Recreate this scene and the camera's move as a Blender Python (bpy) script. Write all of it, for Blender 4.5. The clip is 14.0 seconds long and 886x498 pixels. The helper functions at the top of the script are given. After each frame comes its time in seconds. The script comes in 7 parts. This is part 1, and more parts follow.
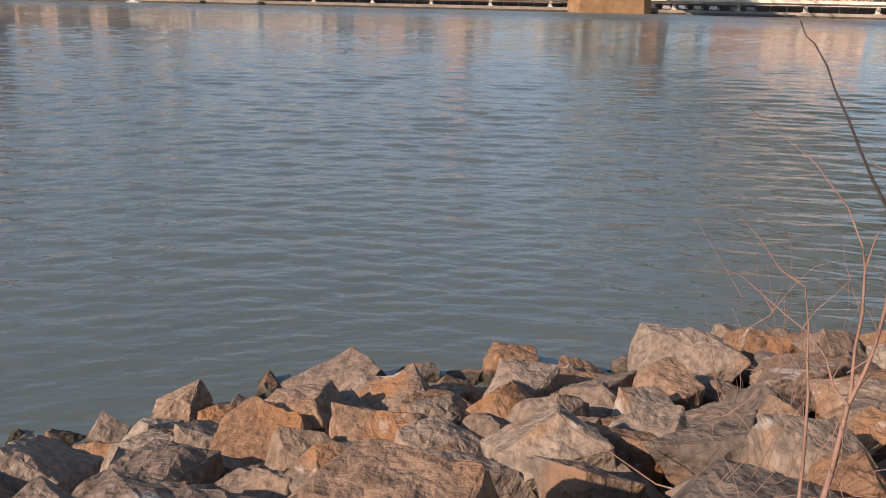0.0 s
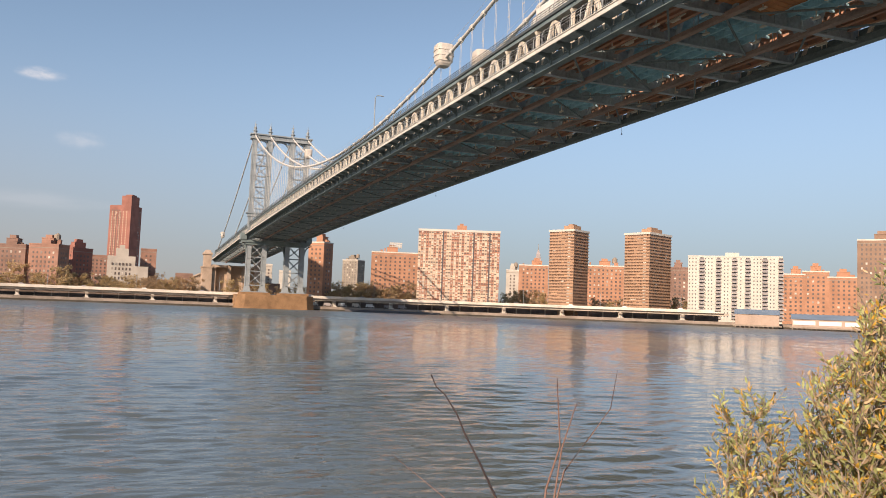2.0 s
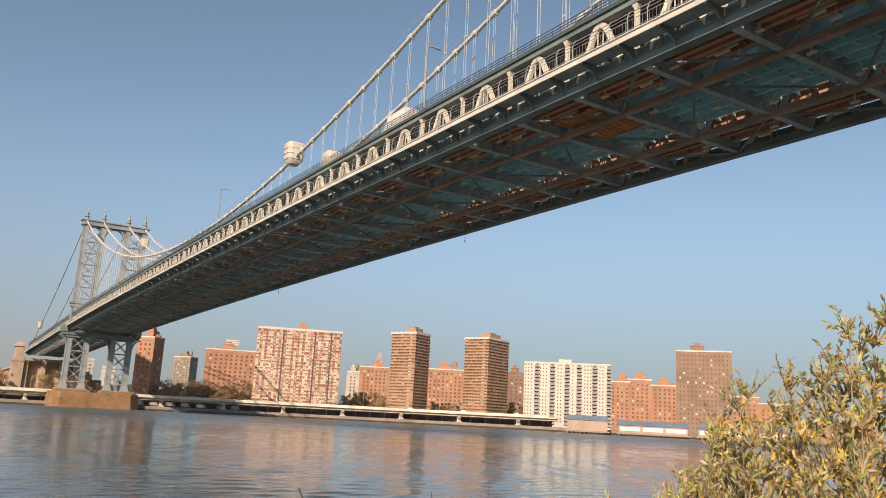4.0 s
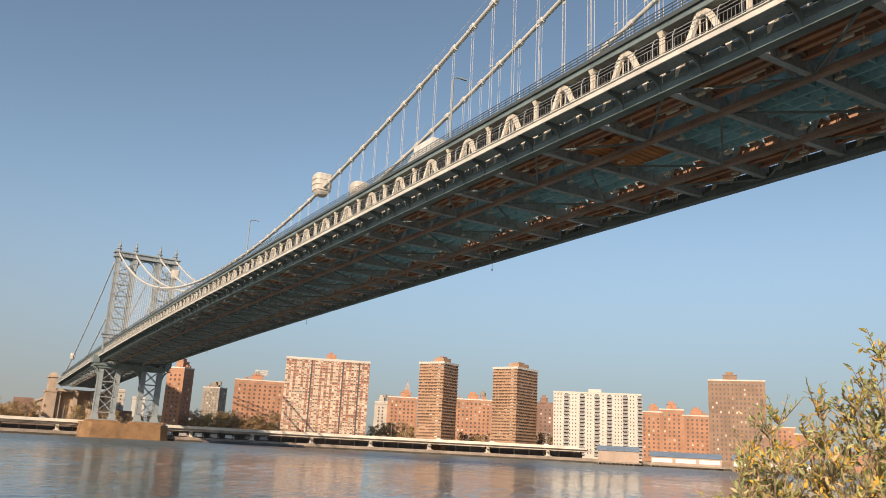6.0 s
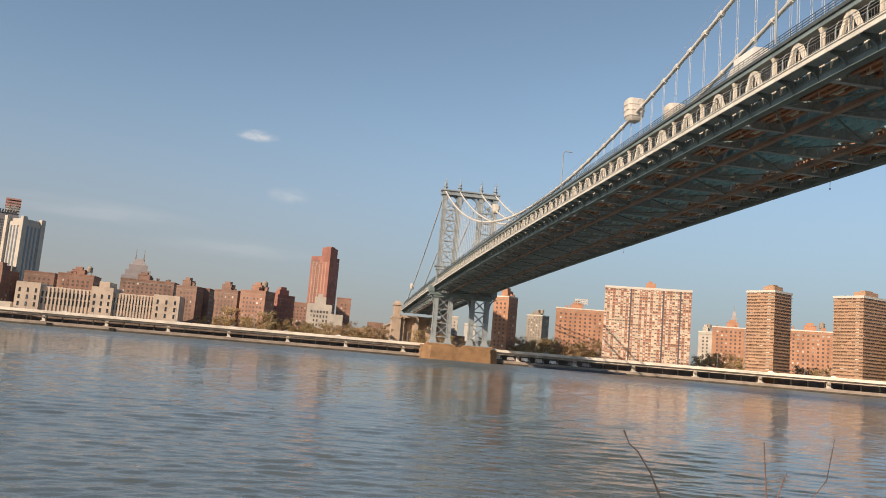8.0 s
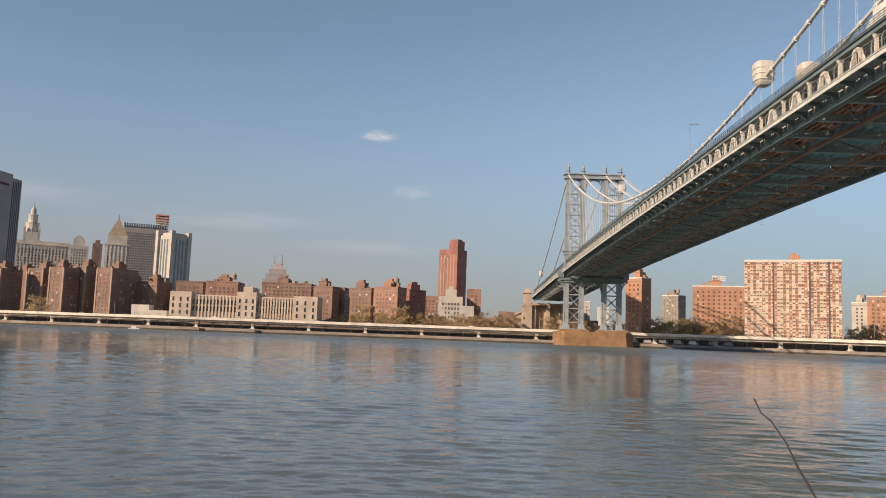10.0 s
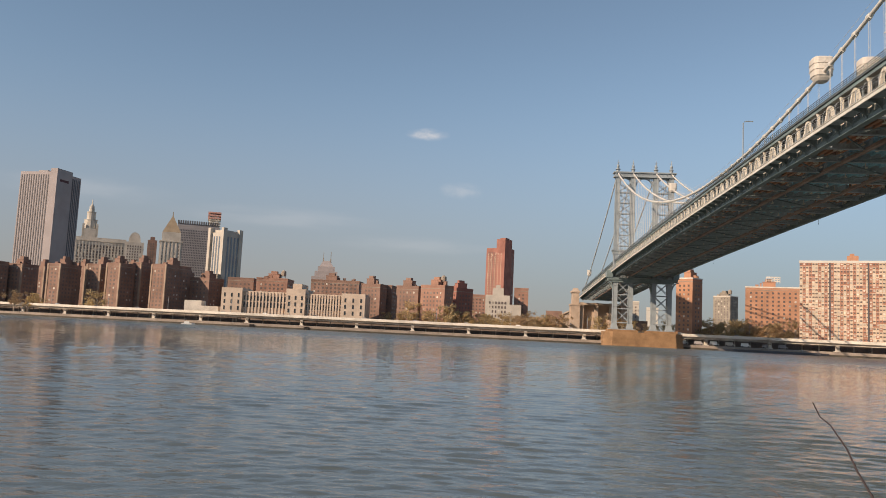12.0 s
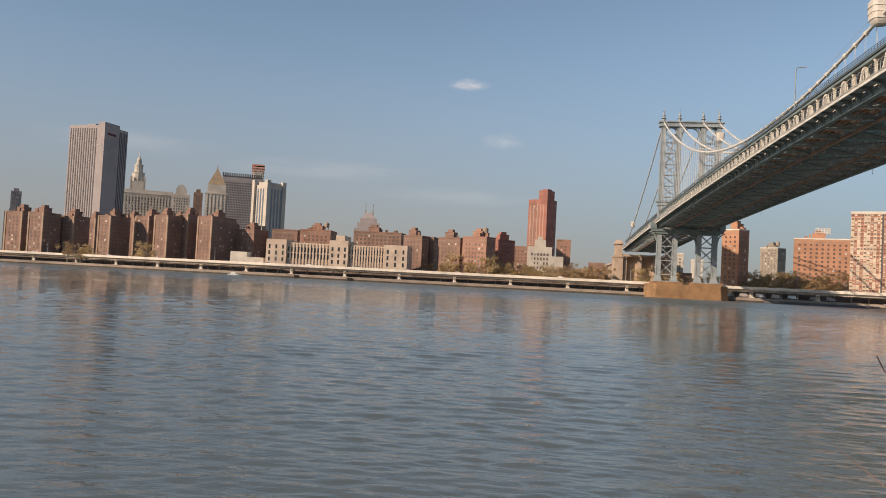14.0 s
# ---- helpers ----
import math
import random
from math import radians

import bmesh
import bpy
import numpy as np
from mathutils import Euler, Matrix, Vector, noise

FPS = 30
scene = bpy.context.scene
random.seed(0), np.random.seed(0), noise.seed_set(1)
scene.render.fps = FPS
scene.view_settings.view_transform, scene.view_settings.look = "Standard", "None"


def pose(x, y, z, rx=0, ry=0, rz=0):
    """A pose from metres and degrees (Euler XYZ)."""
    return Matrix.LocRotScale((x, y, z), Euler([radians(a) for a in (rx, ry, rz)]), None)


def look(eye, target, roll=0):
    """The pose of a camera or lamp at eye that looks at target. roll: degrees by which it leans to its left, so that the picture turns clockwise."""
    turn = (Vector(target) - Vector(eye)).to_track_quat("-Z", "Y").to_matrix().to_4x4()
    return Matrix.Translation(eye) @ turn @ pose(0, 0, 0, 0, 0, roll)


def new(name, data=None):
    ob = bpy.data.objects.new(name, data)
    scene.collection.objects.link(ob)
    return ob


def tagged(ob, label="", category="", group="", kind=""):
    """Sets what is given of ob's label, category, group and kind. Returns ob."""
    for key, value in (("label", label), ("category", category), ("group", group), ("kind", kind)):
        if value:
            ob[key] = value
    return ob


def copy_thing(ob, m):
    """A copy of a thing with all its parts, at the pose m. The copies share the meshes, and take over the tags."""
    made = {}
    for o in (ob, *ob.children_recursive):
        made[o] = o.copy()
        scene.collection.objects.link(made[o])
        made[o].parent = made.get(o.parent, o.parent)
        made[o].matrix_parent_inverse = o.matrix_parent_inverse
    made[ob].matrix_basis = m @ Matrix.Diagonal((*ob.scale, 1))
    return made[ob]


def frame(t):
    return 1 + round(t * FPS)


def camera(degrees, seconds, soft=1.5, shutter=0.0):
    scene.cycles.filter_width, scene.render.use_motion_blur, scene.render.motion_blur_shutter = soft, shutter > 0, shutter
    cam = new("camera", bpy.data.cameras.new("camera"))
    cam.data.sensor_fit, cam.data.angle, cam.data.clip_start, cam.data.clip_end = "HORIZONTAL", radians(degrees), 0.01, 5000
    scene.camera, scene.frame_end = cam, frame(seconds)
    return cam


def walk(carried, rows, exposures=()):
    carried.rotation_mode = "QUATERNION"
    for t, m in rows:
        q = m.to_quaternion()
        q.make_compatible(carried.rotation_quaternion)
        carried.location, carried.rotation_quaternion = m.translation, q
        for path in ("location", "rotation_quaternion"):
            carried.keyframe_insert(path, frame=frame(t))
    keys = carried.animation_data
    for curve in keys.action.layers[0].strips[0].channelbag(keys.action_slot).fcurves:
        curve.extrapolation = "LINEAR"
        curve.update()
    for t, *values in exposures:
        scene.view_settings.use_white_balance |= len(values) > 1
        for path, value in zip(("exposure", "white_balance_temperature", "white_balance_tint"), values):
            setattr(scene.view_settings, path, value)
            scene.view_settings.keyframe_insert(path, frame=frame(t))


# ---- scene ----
cam = camera(58.3, 14.0, soft=0.92)
EYE = 3.9  # eye height over the river
PATH = [
    (0.0, 0.000, 0.000, 3.900, 72.72, -1.21, -0.81),
    (0.5, 0.027, -0.012, 3.934, 75.93, -1.24, -1.07),
    (1.0, 0.064, -0.028, 4.003, 86.49, -1.83, -4.51),
    (1.5, 0.073, -0.031, 4.063, 90.98, -2.80, -13.98),
    (2.0, 0.032, -0.013, 4.085, 94.26, -2.19, -24.14),
    (2.5, -0.022, 0.010, 4.087, 96.39, -2.32, -33.12),
    (3.0, -0.056, 0.026, 4.094, 97.55, -2.82, -35.54),
    (3.5, -0.070, 0.033, 4.103, 99.51, -2.89, -35.66),
    (4.0, -0.070, 0.033, 4.103, 102.03, -2.93, -35.59),
    (6.5, -0.052, 0.024, 4.085, 104.35, -3.35, -31.88),
    (7.0, -0.049, 0.023, 4.082, 103.94, -4.51, -27.89),
    (7.5, -0.032, 0.015, 4.074, 101.03, -4.08, -21.15),
    (8.0, 0.010, -0.004, 4.061, 97.42, -4.87, -11.03),
    (8.5, 0.050, -0.022, 4.050, 96.47, -4.58, -6.45),
    (9.0, 0.061, -0.027, 4.043, 96.24, -3.22, -4.36),
    (11.5, 0.062, -0.027, 4.021, 95.93, -2.78, 1.18),
    (12.0, 0.052, -0.023, 4.028, 95.81, -2.78, 1.85),
    (12.5, 0.042, -0.018, 4.033, 95.67, -2.79, 2.36),
    (13.0, 0.033, -0.015, 4.032, 95.25, -2.87, 3.40),
    (13.5, 0.024, -0.011, 4.029, 94.65, -2.96, 4.42),
    (14.0, 0.015, -0.007, 4.026, 92.17, -2.94, 4.86),
]
walk(cam, [(t, pose(x, y, z, rx, ry, rz)) for t, x, y, z, rx, ry, rz in PATH],
     exposures=[(0.0, 0.70, 6300, 13), (0.5, 0.83, 6350, 13), (1.0, 0.90, 6350, 12), (1.5, 0.78, 6400, 13), (2.0, 0.60, 6480, 14), (3.0, 0.48, 6580, 12),
                (4.2, 0.46, 6580, 11), (6.3, 0.50, 6550, 9), (9.0, 0.44, 6500, 10), (14.0, 0.34, 6500, 11)])

# ---- daylight: low afternoon sun from behind the left shoulder ----
SUN_AZ, SUN_EL = 234.0, 28.0
world = bpy.data.worlds.new("sky")
scene.world = world
world.use_nodes = True
wn = world.node_tree
sky = wn.nodes.new("ShaderNodeTexSky")
sky.sky_type = 'NISHITA'
sky.sun_disc = False
sky.sun_elevation = radians(SUN_EL)
sky.sun_rotation = radians(SUN_AZ)
sky.air_density, sky.dust_density, sky.ozone_density = 0.85, 0.35, 1.2
back = wn.nodes["Background"]
back.inputs["Strength"].default_value = 0.093
# city haze: the blue is paler, and a dull pinkish veil lies along the whole horizon
pale = wn.nodes.new("ShaderNodeHueSaturation")
pale.inputs["Saturation"].default_value, pale.inputs["Hue"].default_value = 0.88, 0.49
wn.links.new(sky.outputs[0], pale.inputs["Color"])
way = wn.nodes.new("ShaderNodeTexCoord")
split = wn.nodes.new("ShaderNodeSeparateXYZ")
wn.links.new(way.outputs["Generated"], split.inputs[0])
veil = wn.nodes.new("ShaderNodeMapRange")
veil.interpolation_type = 'SMOOTHERSTEP'
veil.inputs[1].default_value, veil.inputs[2].default_value = 0.36, -0.06
veil.inputs[3].default_value, veil.inputs[4].default_value = 0.0, 0.85
wn.links.new(split.outputs[2], veil.inputs[0])
haze = wn.nodes.new("ShaderNodeMix")
haze.data_type = 'RGBA'
# the veil is rosier over the city to the west and bluer to the east
side = wn.nodes.new("ShaderNodeMapRange")
side.interpolation_type = 'SMOOTHSTEP'
side.inputs[1].default_value, side.inputs[2].default_value = -0.25, 0.5
wn.links.new(split.outputs[0], side.inputs[0])
veil_tone = wn.nodes.new("ShaderNodeMix")
veil_tone.data_type = 'RGBA'
veil_tone.inputs[6].default_value, veil_tone.inputs[7].default_value = (2.26, 2.05, 2.06, 1), (1.58, 1.76, 2.04, 1)
wn.links.new(side.outputs[0], veil_tone.inputs[0])
wn.links.new(veil_tone.outputs[2], haze.inputs[7])
wn.links.new(veil.outputs[0], haze.inputs[0])
wn.links.new(pale.outputs[0], haze.inputs[6])
wn.links.new(haze.outputs[2], back.inputs[0])
sun_data = bpy.data.lights.new("sun", 'SUN')
sun_data.energy, sun_data.angle, sun_data.color = 4.1, radians(0.5), (1.0, 0.78, 0.58)
sun = new("sun", sun_data)
sun.matrix_world = look((math.sin(radians(SUN_AZ)) * 50, math.cos(radians(SUN_AZ)) * 50, 50 * math.tan(radians(SUN_EL))), (0, 0, 0))


# ---- materials ----
def surface(name, color, rough=0.7, metal=0.0, vary=0.25, scale=1.0, bump=0.0, bump_scale=None, tint=None, pieces=0.0,
            stretch=(1, 1, 1), spec=0.4, translucent=0.0):
    """A worn surface: two scales of mottling between two tones, fine relief, a shift from piece to piece."""
    m = bpy.data.materials.new(name)
    m.use_nodes = True
    nt = m.node_tree
    L = nt.links.new
    b = nt.nodes["Principled BSDF"]
    b.inputs["Roughness"].default_value = rough
    b.inputs["Metallic"].default_value = metal
    b.inputs["Specular IOR Level"].default_value = spec
    co = nt.nodes.new("ShaderNodeTexCoord")
    mp = nt.nodes.new("ShaderNodeMapping")
    mp.inputs["Scale"].default_value = stretch
    L(co.outputs["Object"], mp.inputs[0])
    big = nt.nodes.new("ShaderNodeTexNoise")
    big.inputs["Scale"].default_value, big.inputs["Detail"].default_value = 0.35 * scale, 5
    fine = nt.nodes.new("ShaderNodeTexNoise")
    fine.inputs["Scale"].default_value, fine.inputs["Detail"].default_value = 6.0 * scale, 4
    L(mp.outputs[0], big.inputs[0]), L(mp.outputs[0], fine.inputs[0])
    add = nt.nodes.new("ShaderNodeMath")
    add.operation = 'MULTIPLY_ADD'
    add.inputs[1].default_value = 0.45
    L(fine.outputs[0], add.inputs[0]), L(big.outputs[0], add.inputs[2])
    ramp = nt.nodes.new("ShaderNodeValToRGB")
    c = Vector(color)
    d = Vector(tint) if tint else c * (1 - vary)
    e = ramp.color_ramp.elements
    e[0].position, e[0].color = 0.52, (*d, 1)
    e[1].position, e[1].color = 0.86, (*(c * (1 + 0.35 * vary)), 1)
    L(add.outputs[0], ramp.inputs[0])
    out = ramp.outputs[0]
    if pieces:
        info = nt.nodes.new("ShaderNodeObjectInfo")
        geo = nt.nodes.new("ShaderNodeNewGeometry")
        s = nt.nodes.new("ShaderNodeMath")
        s.operation = 'ADD'
        L(info.outputs["Random"], s.inputs[0]), L(geo.outputs["Random Per Island"], s.inputs[1])
        fr = nt.nodes.new("ShaderNodeMath")
        fr.operation = 'FRACT'
        L(s.outputs[0], fr.inputs[0])
        mr = nt.nodes.new("ShaderNodeMapRange")
        mr.inputs[3].default_value, mr.inputs[4].default_value = 1 - pieces, 1 + pieces
        L(fr.outputs[0], mr.inputs[0])
        hs = nt.nodes.new("ShaderNodeHueSaturation")
        L(out, hs.inputs["Color"]), L(mr.outputs[0], hs.inputs["Value"])
        out = hs.outputs[0]
    L(out, b.inputs["Base Color"])
    if bump:
        bp = nt.nodes.new("ShaderNodeBump")
        bp.inputs["Distance"].default_value = bump
        bp.inputs["Strength"].default_value = 0.8
        nz = nt.nodes.new("ShaderNodeTexNoise")
        nz.inputs["Scale"].default_value, nz.inputs["Detail"].default_value = bump_scale or 4.0 * scale, 6
        L(mp.outputs[0], nz.inputs[0]), L(nz.outputs[0], bp.inputs["Height"]), L(bp.outputs[0], b.inputs["Normal"])
    if translucent:
        tr = nt.nodes.new("ShaderNodeBsdfTranslucent")
        L(out, tr.inputs[0])
        mx = nt.nodes.new("ShaderNodeMixShader")
        mx.inputs[0].default_value = translucent
        L(b.outputs[0], mx.inputs[1]), L(tr.outputs[0], mx.inputs[2])
        L(mx.outputs[0], nt.nodes["Material Output"].inputs[0])
    return m


def water_surface():
    """Murky river water; open water further out is roughened by the wind."""
    m = bpy.data.materials.new("river_water")
    m.use_nodes = True
    nt = m.node_tree
    L = nt.links.new
    b = nt.nodes["Principled BSDF"]
    b.inputs["IOR"].default_value = 1.52
    geo = nt.nodes.new("ShaderNodeNewGeometry")
    pos = geo.outputs["Position"]
    silt = nt.nodes.new("ShaderNodeTexNoise")
    silt.inputs["Scale"].default_value, silt.inputs["Detail"].default_value = 0.05, 3
    L(pos, silt.inputs[0])
    ramp = nt.nodes.new("ShaderNodeValToRGB")
    e = ramp.color_ramp.elements
    e[0].position, e[0].color = 0.35, (0.088, 0.104, 0.098, 1)
    e[1].position, e[1].color = 0.65, (0.102, 0.116, 0.106, 1)
    L(silt.outputs[0], ramp.inputs[0]), L(ramp.outputs[0], b.inputs["Base Color"])
    out = nt.nodes.new("ShaderNodeVectorMath")   # how far out on the stream
    out.operation = 'DOT_PRODUCT'
    out.inputs[1].default_value = (0.45, 0.89, 0)
    L(pos, out.inputs[0])
    gust = nt.nodes.new("ShaderNodeTexNoise")
    mg = nt.nodes.new("ShaderNodeMapping")
    mg.inputs["Scale"].default_value = (0.040, 0.020, 1)
    L(pos, mg.inputs[0]), L(mg.outputs[0], gust.inputs[0])
    gust.inputs["Detail"].default_value = 4
    far = nt.nodes.new("ShaderNodeMapRange")
    far.inputs[1].default_value, far.inputs[2].default_value = 8, 150
    far.inputs[3].default_value, far.inputs[4].default_value = 0.05, WIND
    L(out.outputs["Value"], far.inputs[0])
    open_water = nt.nodes.new("ShaderNodeMapRange")
    open_water.inputs[1].default_value, open_water.inputs[2].default_value = 95, 270
    open_water.inputs[3].default_value, open_water.inputs[4].default_value = 0.0, 0.34
    L(out.outputs["Value"], open_water.inputs[0])
    tot = nt.nodes.new("ShaderNodeMath")
    L(far.outputs[0], tot.inputs[0]), L(open_water.outputs[0], tot.inputs[1])
    mul = nt.nodes.new("ShaderNodeMath")
    mul.operation = 'MULTIPLY_ADD'
    mul.inputs[1].default_value = 0.38
    L(gust.outputs[0], mul.inputs[0]), L(tot.outputs[0], mul.inputs[2])
    sub = nt.nodes.new("ShaderNodeMath")
    sub.operation = 'SUBTRACT'
    sub.inputs[1].default_value = 0.25
    sub.use_clamp = True
    L(mul.outputs[0], sub.inputs[0]), L(sub.outputs[0], b.inputs["Roughness"])
    height = None
    for sc, sx, amp, turn in ((0.6, 0.3, 0.05, 0.1), (1.5, 0.35, 0.05, 0.2), (5.0, 0.4, 0.034, -0.12), (13.0, 0.5, 0.013, 0.15)):
        mp = nt.nodes.new("ShaderNodeMapping")
        mp.inputs["Scale"].default_value = (sc * sx, sc, sc)
        mp.inputs["Rotation"].default_value = (0, 0, turn)
        nz = nt.nodes.new("ShaderNodeTexNoise")
        nz.inputs["Scale"].default_value, nz.inputs["Detail"].default_value = 1.0, 3
        nz.inputs["Distortion"].default_value = 0.5
        L(pos, mp.inputs[0]), L(mp.outputs[0], nz.inputs[0])
        mu = nt.nodes.new("ShaderNodeMath")
        mu.operation = 'MULTIPLY_ADD'
        mu.inputs[1].default_value = amp
        L(nz.outputs[0], mu.inputs[0])
        if height:
            L(height, mu.inputs[2])
        else:
            mu.inputs[2].default_value = 0
        height = mu.outputs[0]
    # longer wind waves on the open stretch
    mp = nt.nodes.new("ShaderNodeMapping")
    mp.inputs["Scale"].default_value = (0.07, 0.22, 1)
    nz = nt.nodes.new("ShaderNodeTexNoise")
    nz.inputs["Scale"].default_value, nz.inputs["Detail"].default_value = 1.0, 5
    L(pos, mp.inputs[0]), L(mp.outputs[0], nz.inputs[0])
    chop = nt.nodes.new("ShaderNodeMath")
    chop.operation = 'MULTIPLY'
    L(nz.outputs[0], chop.inputs[0]), L(open_water.outputs[0], chop.inputs[1])
    mu = nt.nodes.new("ShaderNodeMath")
    mu.operation = 'MULTIPLY_ADD'
    mu.inputs[1].default_value = 2.6
    L(chop.outputs[0], mu.inputs[0]), L(height, mu.inputs[2])
    height = mu.outputs[0]
    bp = nt.nodes.new("ShaderNodeBump")
    bp.inputs["Strength"].default_value, bp.inputs["Distance"].default_value = WAVES, 1.0
    L(height, bp.inputs["Height"]), L(bp.outputs[0], b.inputs["Normal"])
    return m


def glass_surface(name, color, rough=0.12):
    m = bpy.data.materials.new(name)
    m.use_nodes = True
    b = m.node_tree.nodes["Principled BSDF"]
    b.inputs["Base Color"].default_value = (*color, 1)
    b.inputs["Roughness"].default_value = rough
    b.inputs["Specular IOR Level"].default_value = 0.7
    return m


def rock_surface():
    m = bpy.data.materials.new("weathered_riprap")
    m.use_nodes = True
    nt = m.node_tree
    L = nt.links.new
    b = nt.nodes["Principled BSDF"]
    b.inputs["Roughness"].default_value = 0.9
    b.inputs["Specular IOR Level"].default_value = 0.25
    co = nt.nodes.new("ShaderNodeTexCoord")
    info = nt.nodes.new("ShaderNodeObjectInfo")
    geo = nt.nodes.new("ShaderNodeNewGeometry")
    pos = geo.outputs["Position"]

    def nz(scale, detail=6, dist=0.0):
        n = nt.nodes.new("ShaderNodeTexNoise")
        n.inputs["Scale"].default_value, n.inputs["Detail"].default_value, n.inputs["Distortion"].default_value = scale, detail, dist
        L(pos, n.inputs[0])
        return n.outputs[0]

    def ramp(fac, stops):
        r = nt.nodes.new("ShaderNodeValToRGB")
        e = r.color_ramp.elements
        while len(e) < len(stops):
            e.new(0.5)
        for k, (p, c) in enumerate(stops):
            e[k].position, e[k].color = p, (*c, 1)
        L(fac, r.inputs[0])
        return r.outputs[0]

    def mix(fac, a, c2):
        x = nt.nodes.new("ShaderNodeMix")
        x.data_type = 'RGBA'
        L(fac, x.inputs[0]), L(a, x.inputs[6]), L(c2, x.inputs[7])
        return x.outputs[2]
    per = ramp(info.outputs["Random"], [(0.0, (0.16, 0.128, 0.11)), (0.3, (0.31, 0.245, 0.20)), (0.55, (0.22, 0.165, 0.135)),
                                        (0.72, (0.38, 0.315, 0.265)), (0.88, (0.265, 0.15, 0.087)), (1.0, (0.28, 0.237, 0.20))])
    grain = ramp(nz(16, 9), [(0.32, (0.50, 0.49, 0.48)), (0.68, (1.04, 1.02, 0.99))])
    x = nt.nodes.new("ShaderNodeMix")
    x.data_type, x.blend_type = 'RGBA', 'MULTIPLY'
    x.inputs[0].default_value = 1
    L(per, x.inputs[6]), L(grain, x.inputs[7])
    col = x.outputs[2]
    vor = nt.nodes.new("ShaderNodeTexVoronoi")
    vor.feature = 'DISTANCE_TO_EDGE'
    vor.inputs["Scale"].default_value = 3.2
    warp = nt.nodes.new("ShaderNodeTexNoise")
    warp.inputs["Scale"].default_value, warp.inputs["Detail"].default_value = 4.0, 5
    L(pos, warp.inputs[0])
    vadd = nt.nodes.new("ShaderNodeVectorMath")
    vadd.operation = 'MULTIPLY_ADD'
    vadd.inputs[1].default_value = (0.5, 0.5, 0.5)
    L(warp.outputs[1], vadd.inputs[0]), L(pos, vadd.inputs[2]), L(vadd.outputs[0], vor.inputs["Vector"])
    crack = ramp(vor.outputs["Distance"], [(0.0, (0.12, 0.12, 0.12)), (0.012, (0, 0, 0))])
    dark_seam = nt.nodes.new("ShaderNodeRGB")
    dark_seam.outputs[0].default_value = (0.10, 0.075, 0.06, 1)
    col = mix(crack, col, dark_seam.outputs[0])
    iron = ramp(nz(1.5, 4, 0.4), [(0.54, (0, 0, 0)), (0.68, (0.75, 0.75, 0.75))])
    rust = nt.nodes.new("ShaderNodeRGB")
    rust.outputs[0].default_value = (0.30, 0.150, 0.070, 1)
    col = mix(iron, col, rust.outputs[0])
    pale = ramp(nz(3.0, 9, 0.6), [(0.66, (0, 0, 0)), (0.72, (0.6, 0.6, 0.6))])
    lime = nt.nodes.new("ShaderNodeRGB")
    lime.outputs[0].default_value = (0.50, 0.46, 0.42, 1)
    col = mix(pale, col, lime.outputs[0])
    # dark wet band with weed up to the tide line
    sep = nt.nodes.new("ShaderNodeSeparateXYZ")
    L(pos, sep.inputs[0])
    ad = nt.nodes.new("ShaderNodeMath")
    ad.operation = 'MULTIPLY_ADD'
    ad.inputs[1].default_value = 0.5
    L(nz(3, 3), ad.inputs[0]), L(sep.outputs[2], ad.inputs[2])
    wet = ramp(ad.outputs[0], [(0.28, (1, 1, 1)), (0.44, (0, 0, 0))])
    weed = nt.nodes.new("ShaderNodeRGB")
    weed.outputs[0].default_value = (0.045, 0.042, 0.030, 1)
    col = mix(wet, col, weed.outputs[0])
    L(col, b.inputs["Base Color"])
    bp = nt.nodes.new("ShaderNodeBump")
    bp.inputs["Distance"].default_value, bp.inputs["Strength"].default_value = 0.05, 1.0
    a1 = nt.nodes.new("ShaderNodeMath")
    a1.operation = 'MULTIPLY_ADD'
    a1.inputs[1].default_value = 0.45
    L(nz(26, 9), a1.inputs[0]), L(nz(6, 7, 0.1), a1.inputs[2])
    L(a1.outputs[0], bp.inputs["Height"]), L(bp.outputs[0], b.inputs["Normal"])
    return m


WAVES, WIND = 0.42, 0.05
WATER = water_surface()
ROCK = rock_surface()
SOIL = surface("bank_soil", (0.085, 0.068, 0.05), 0.95, scale=3, bump=0.03)
LAND = surface("city_ground", (0.15, 0.14, 0.12), 0.9, scale=0.1)
BRICK_RED = surface("red_brick", (0.35, 0.20, 0.145), 0.9, vary=0.3, scale=0.35)
BRICK_ORANGE = surface("orange_brick", (0.44, 0.235, 0.145), 0.9, vary=0.22, scale=0.35)
BRICK_BROWN = surface("brown_brick", (0.27, 0.17, 0.13), 0.9, vary=0.3, scale=0.35)
BRICK_TAN = surface("tan_brick", (0.42, 0.265, 0.17), 0.9, vary=0.2, scale=0.35)
BRICK_UMBER = surface("umber_brick", (0.30, 0.20, 0.14), 0.9, vary=0.25, scale=0.35)
BRICK_DEEP = surface("deep_red_brick", (0.33, 0.15, 0.115), 0.9, vary=0.25, scale=0.35)
CONCRETE = surface("pale_concrete", (0.68, 0.62, 0.53), 0.85, vary=0.25, scale=0.4)
TIDE = surface("tidal_weed", (0.075, 0.065, 0.05), 0.85, vary=0.4, scale=0.5)
PAVING = surface("weathered_paving", (0.30, 0.245, 0.20), 0.9, vary=0.35, scale=0.4)
CONCRETE_DARK = surface("stained_shaded_concrete", (0.30, 0.26, 0.21), 0.9, vary=0.35, scale=0.5)
LIMESTONE = surface("limestone", (0.52, 0.47, 0.40), 0.85, vary=0.2, scale=0.3)
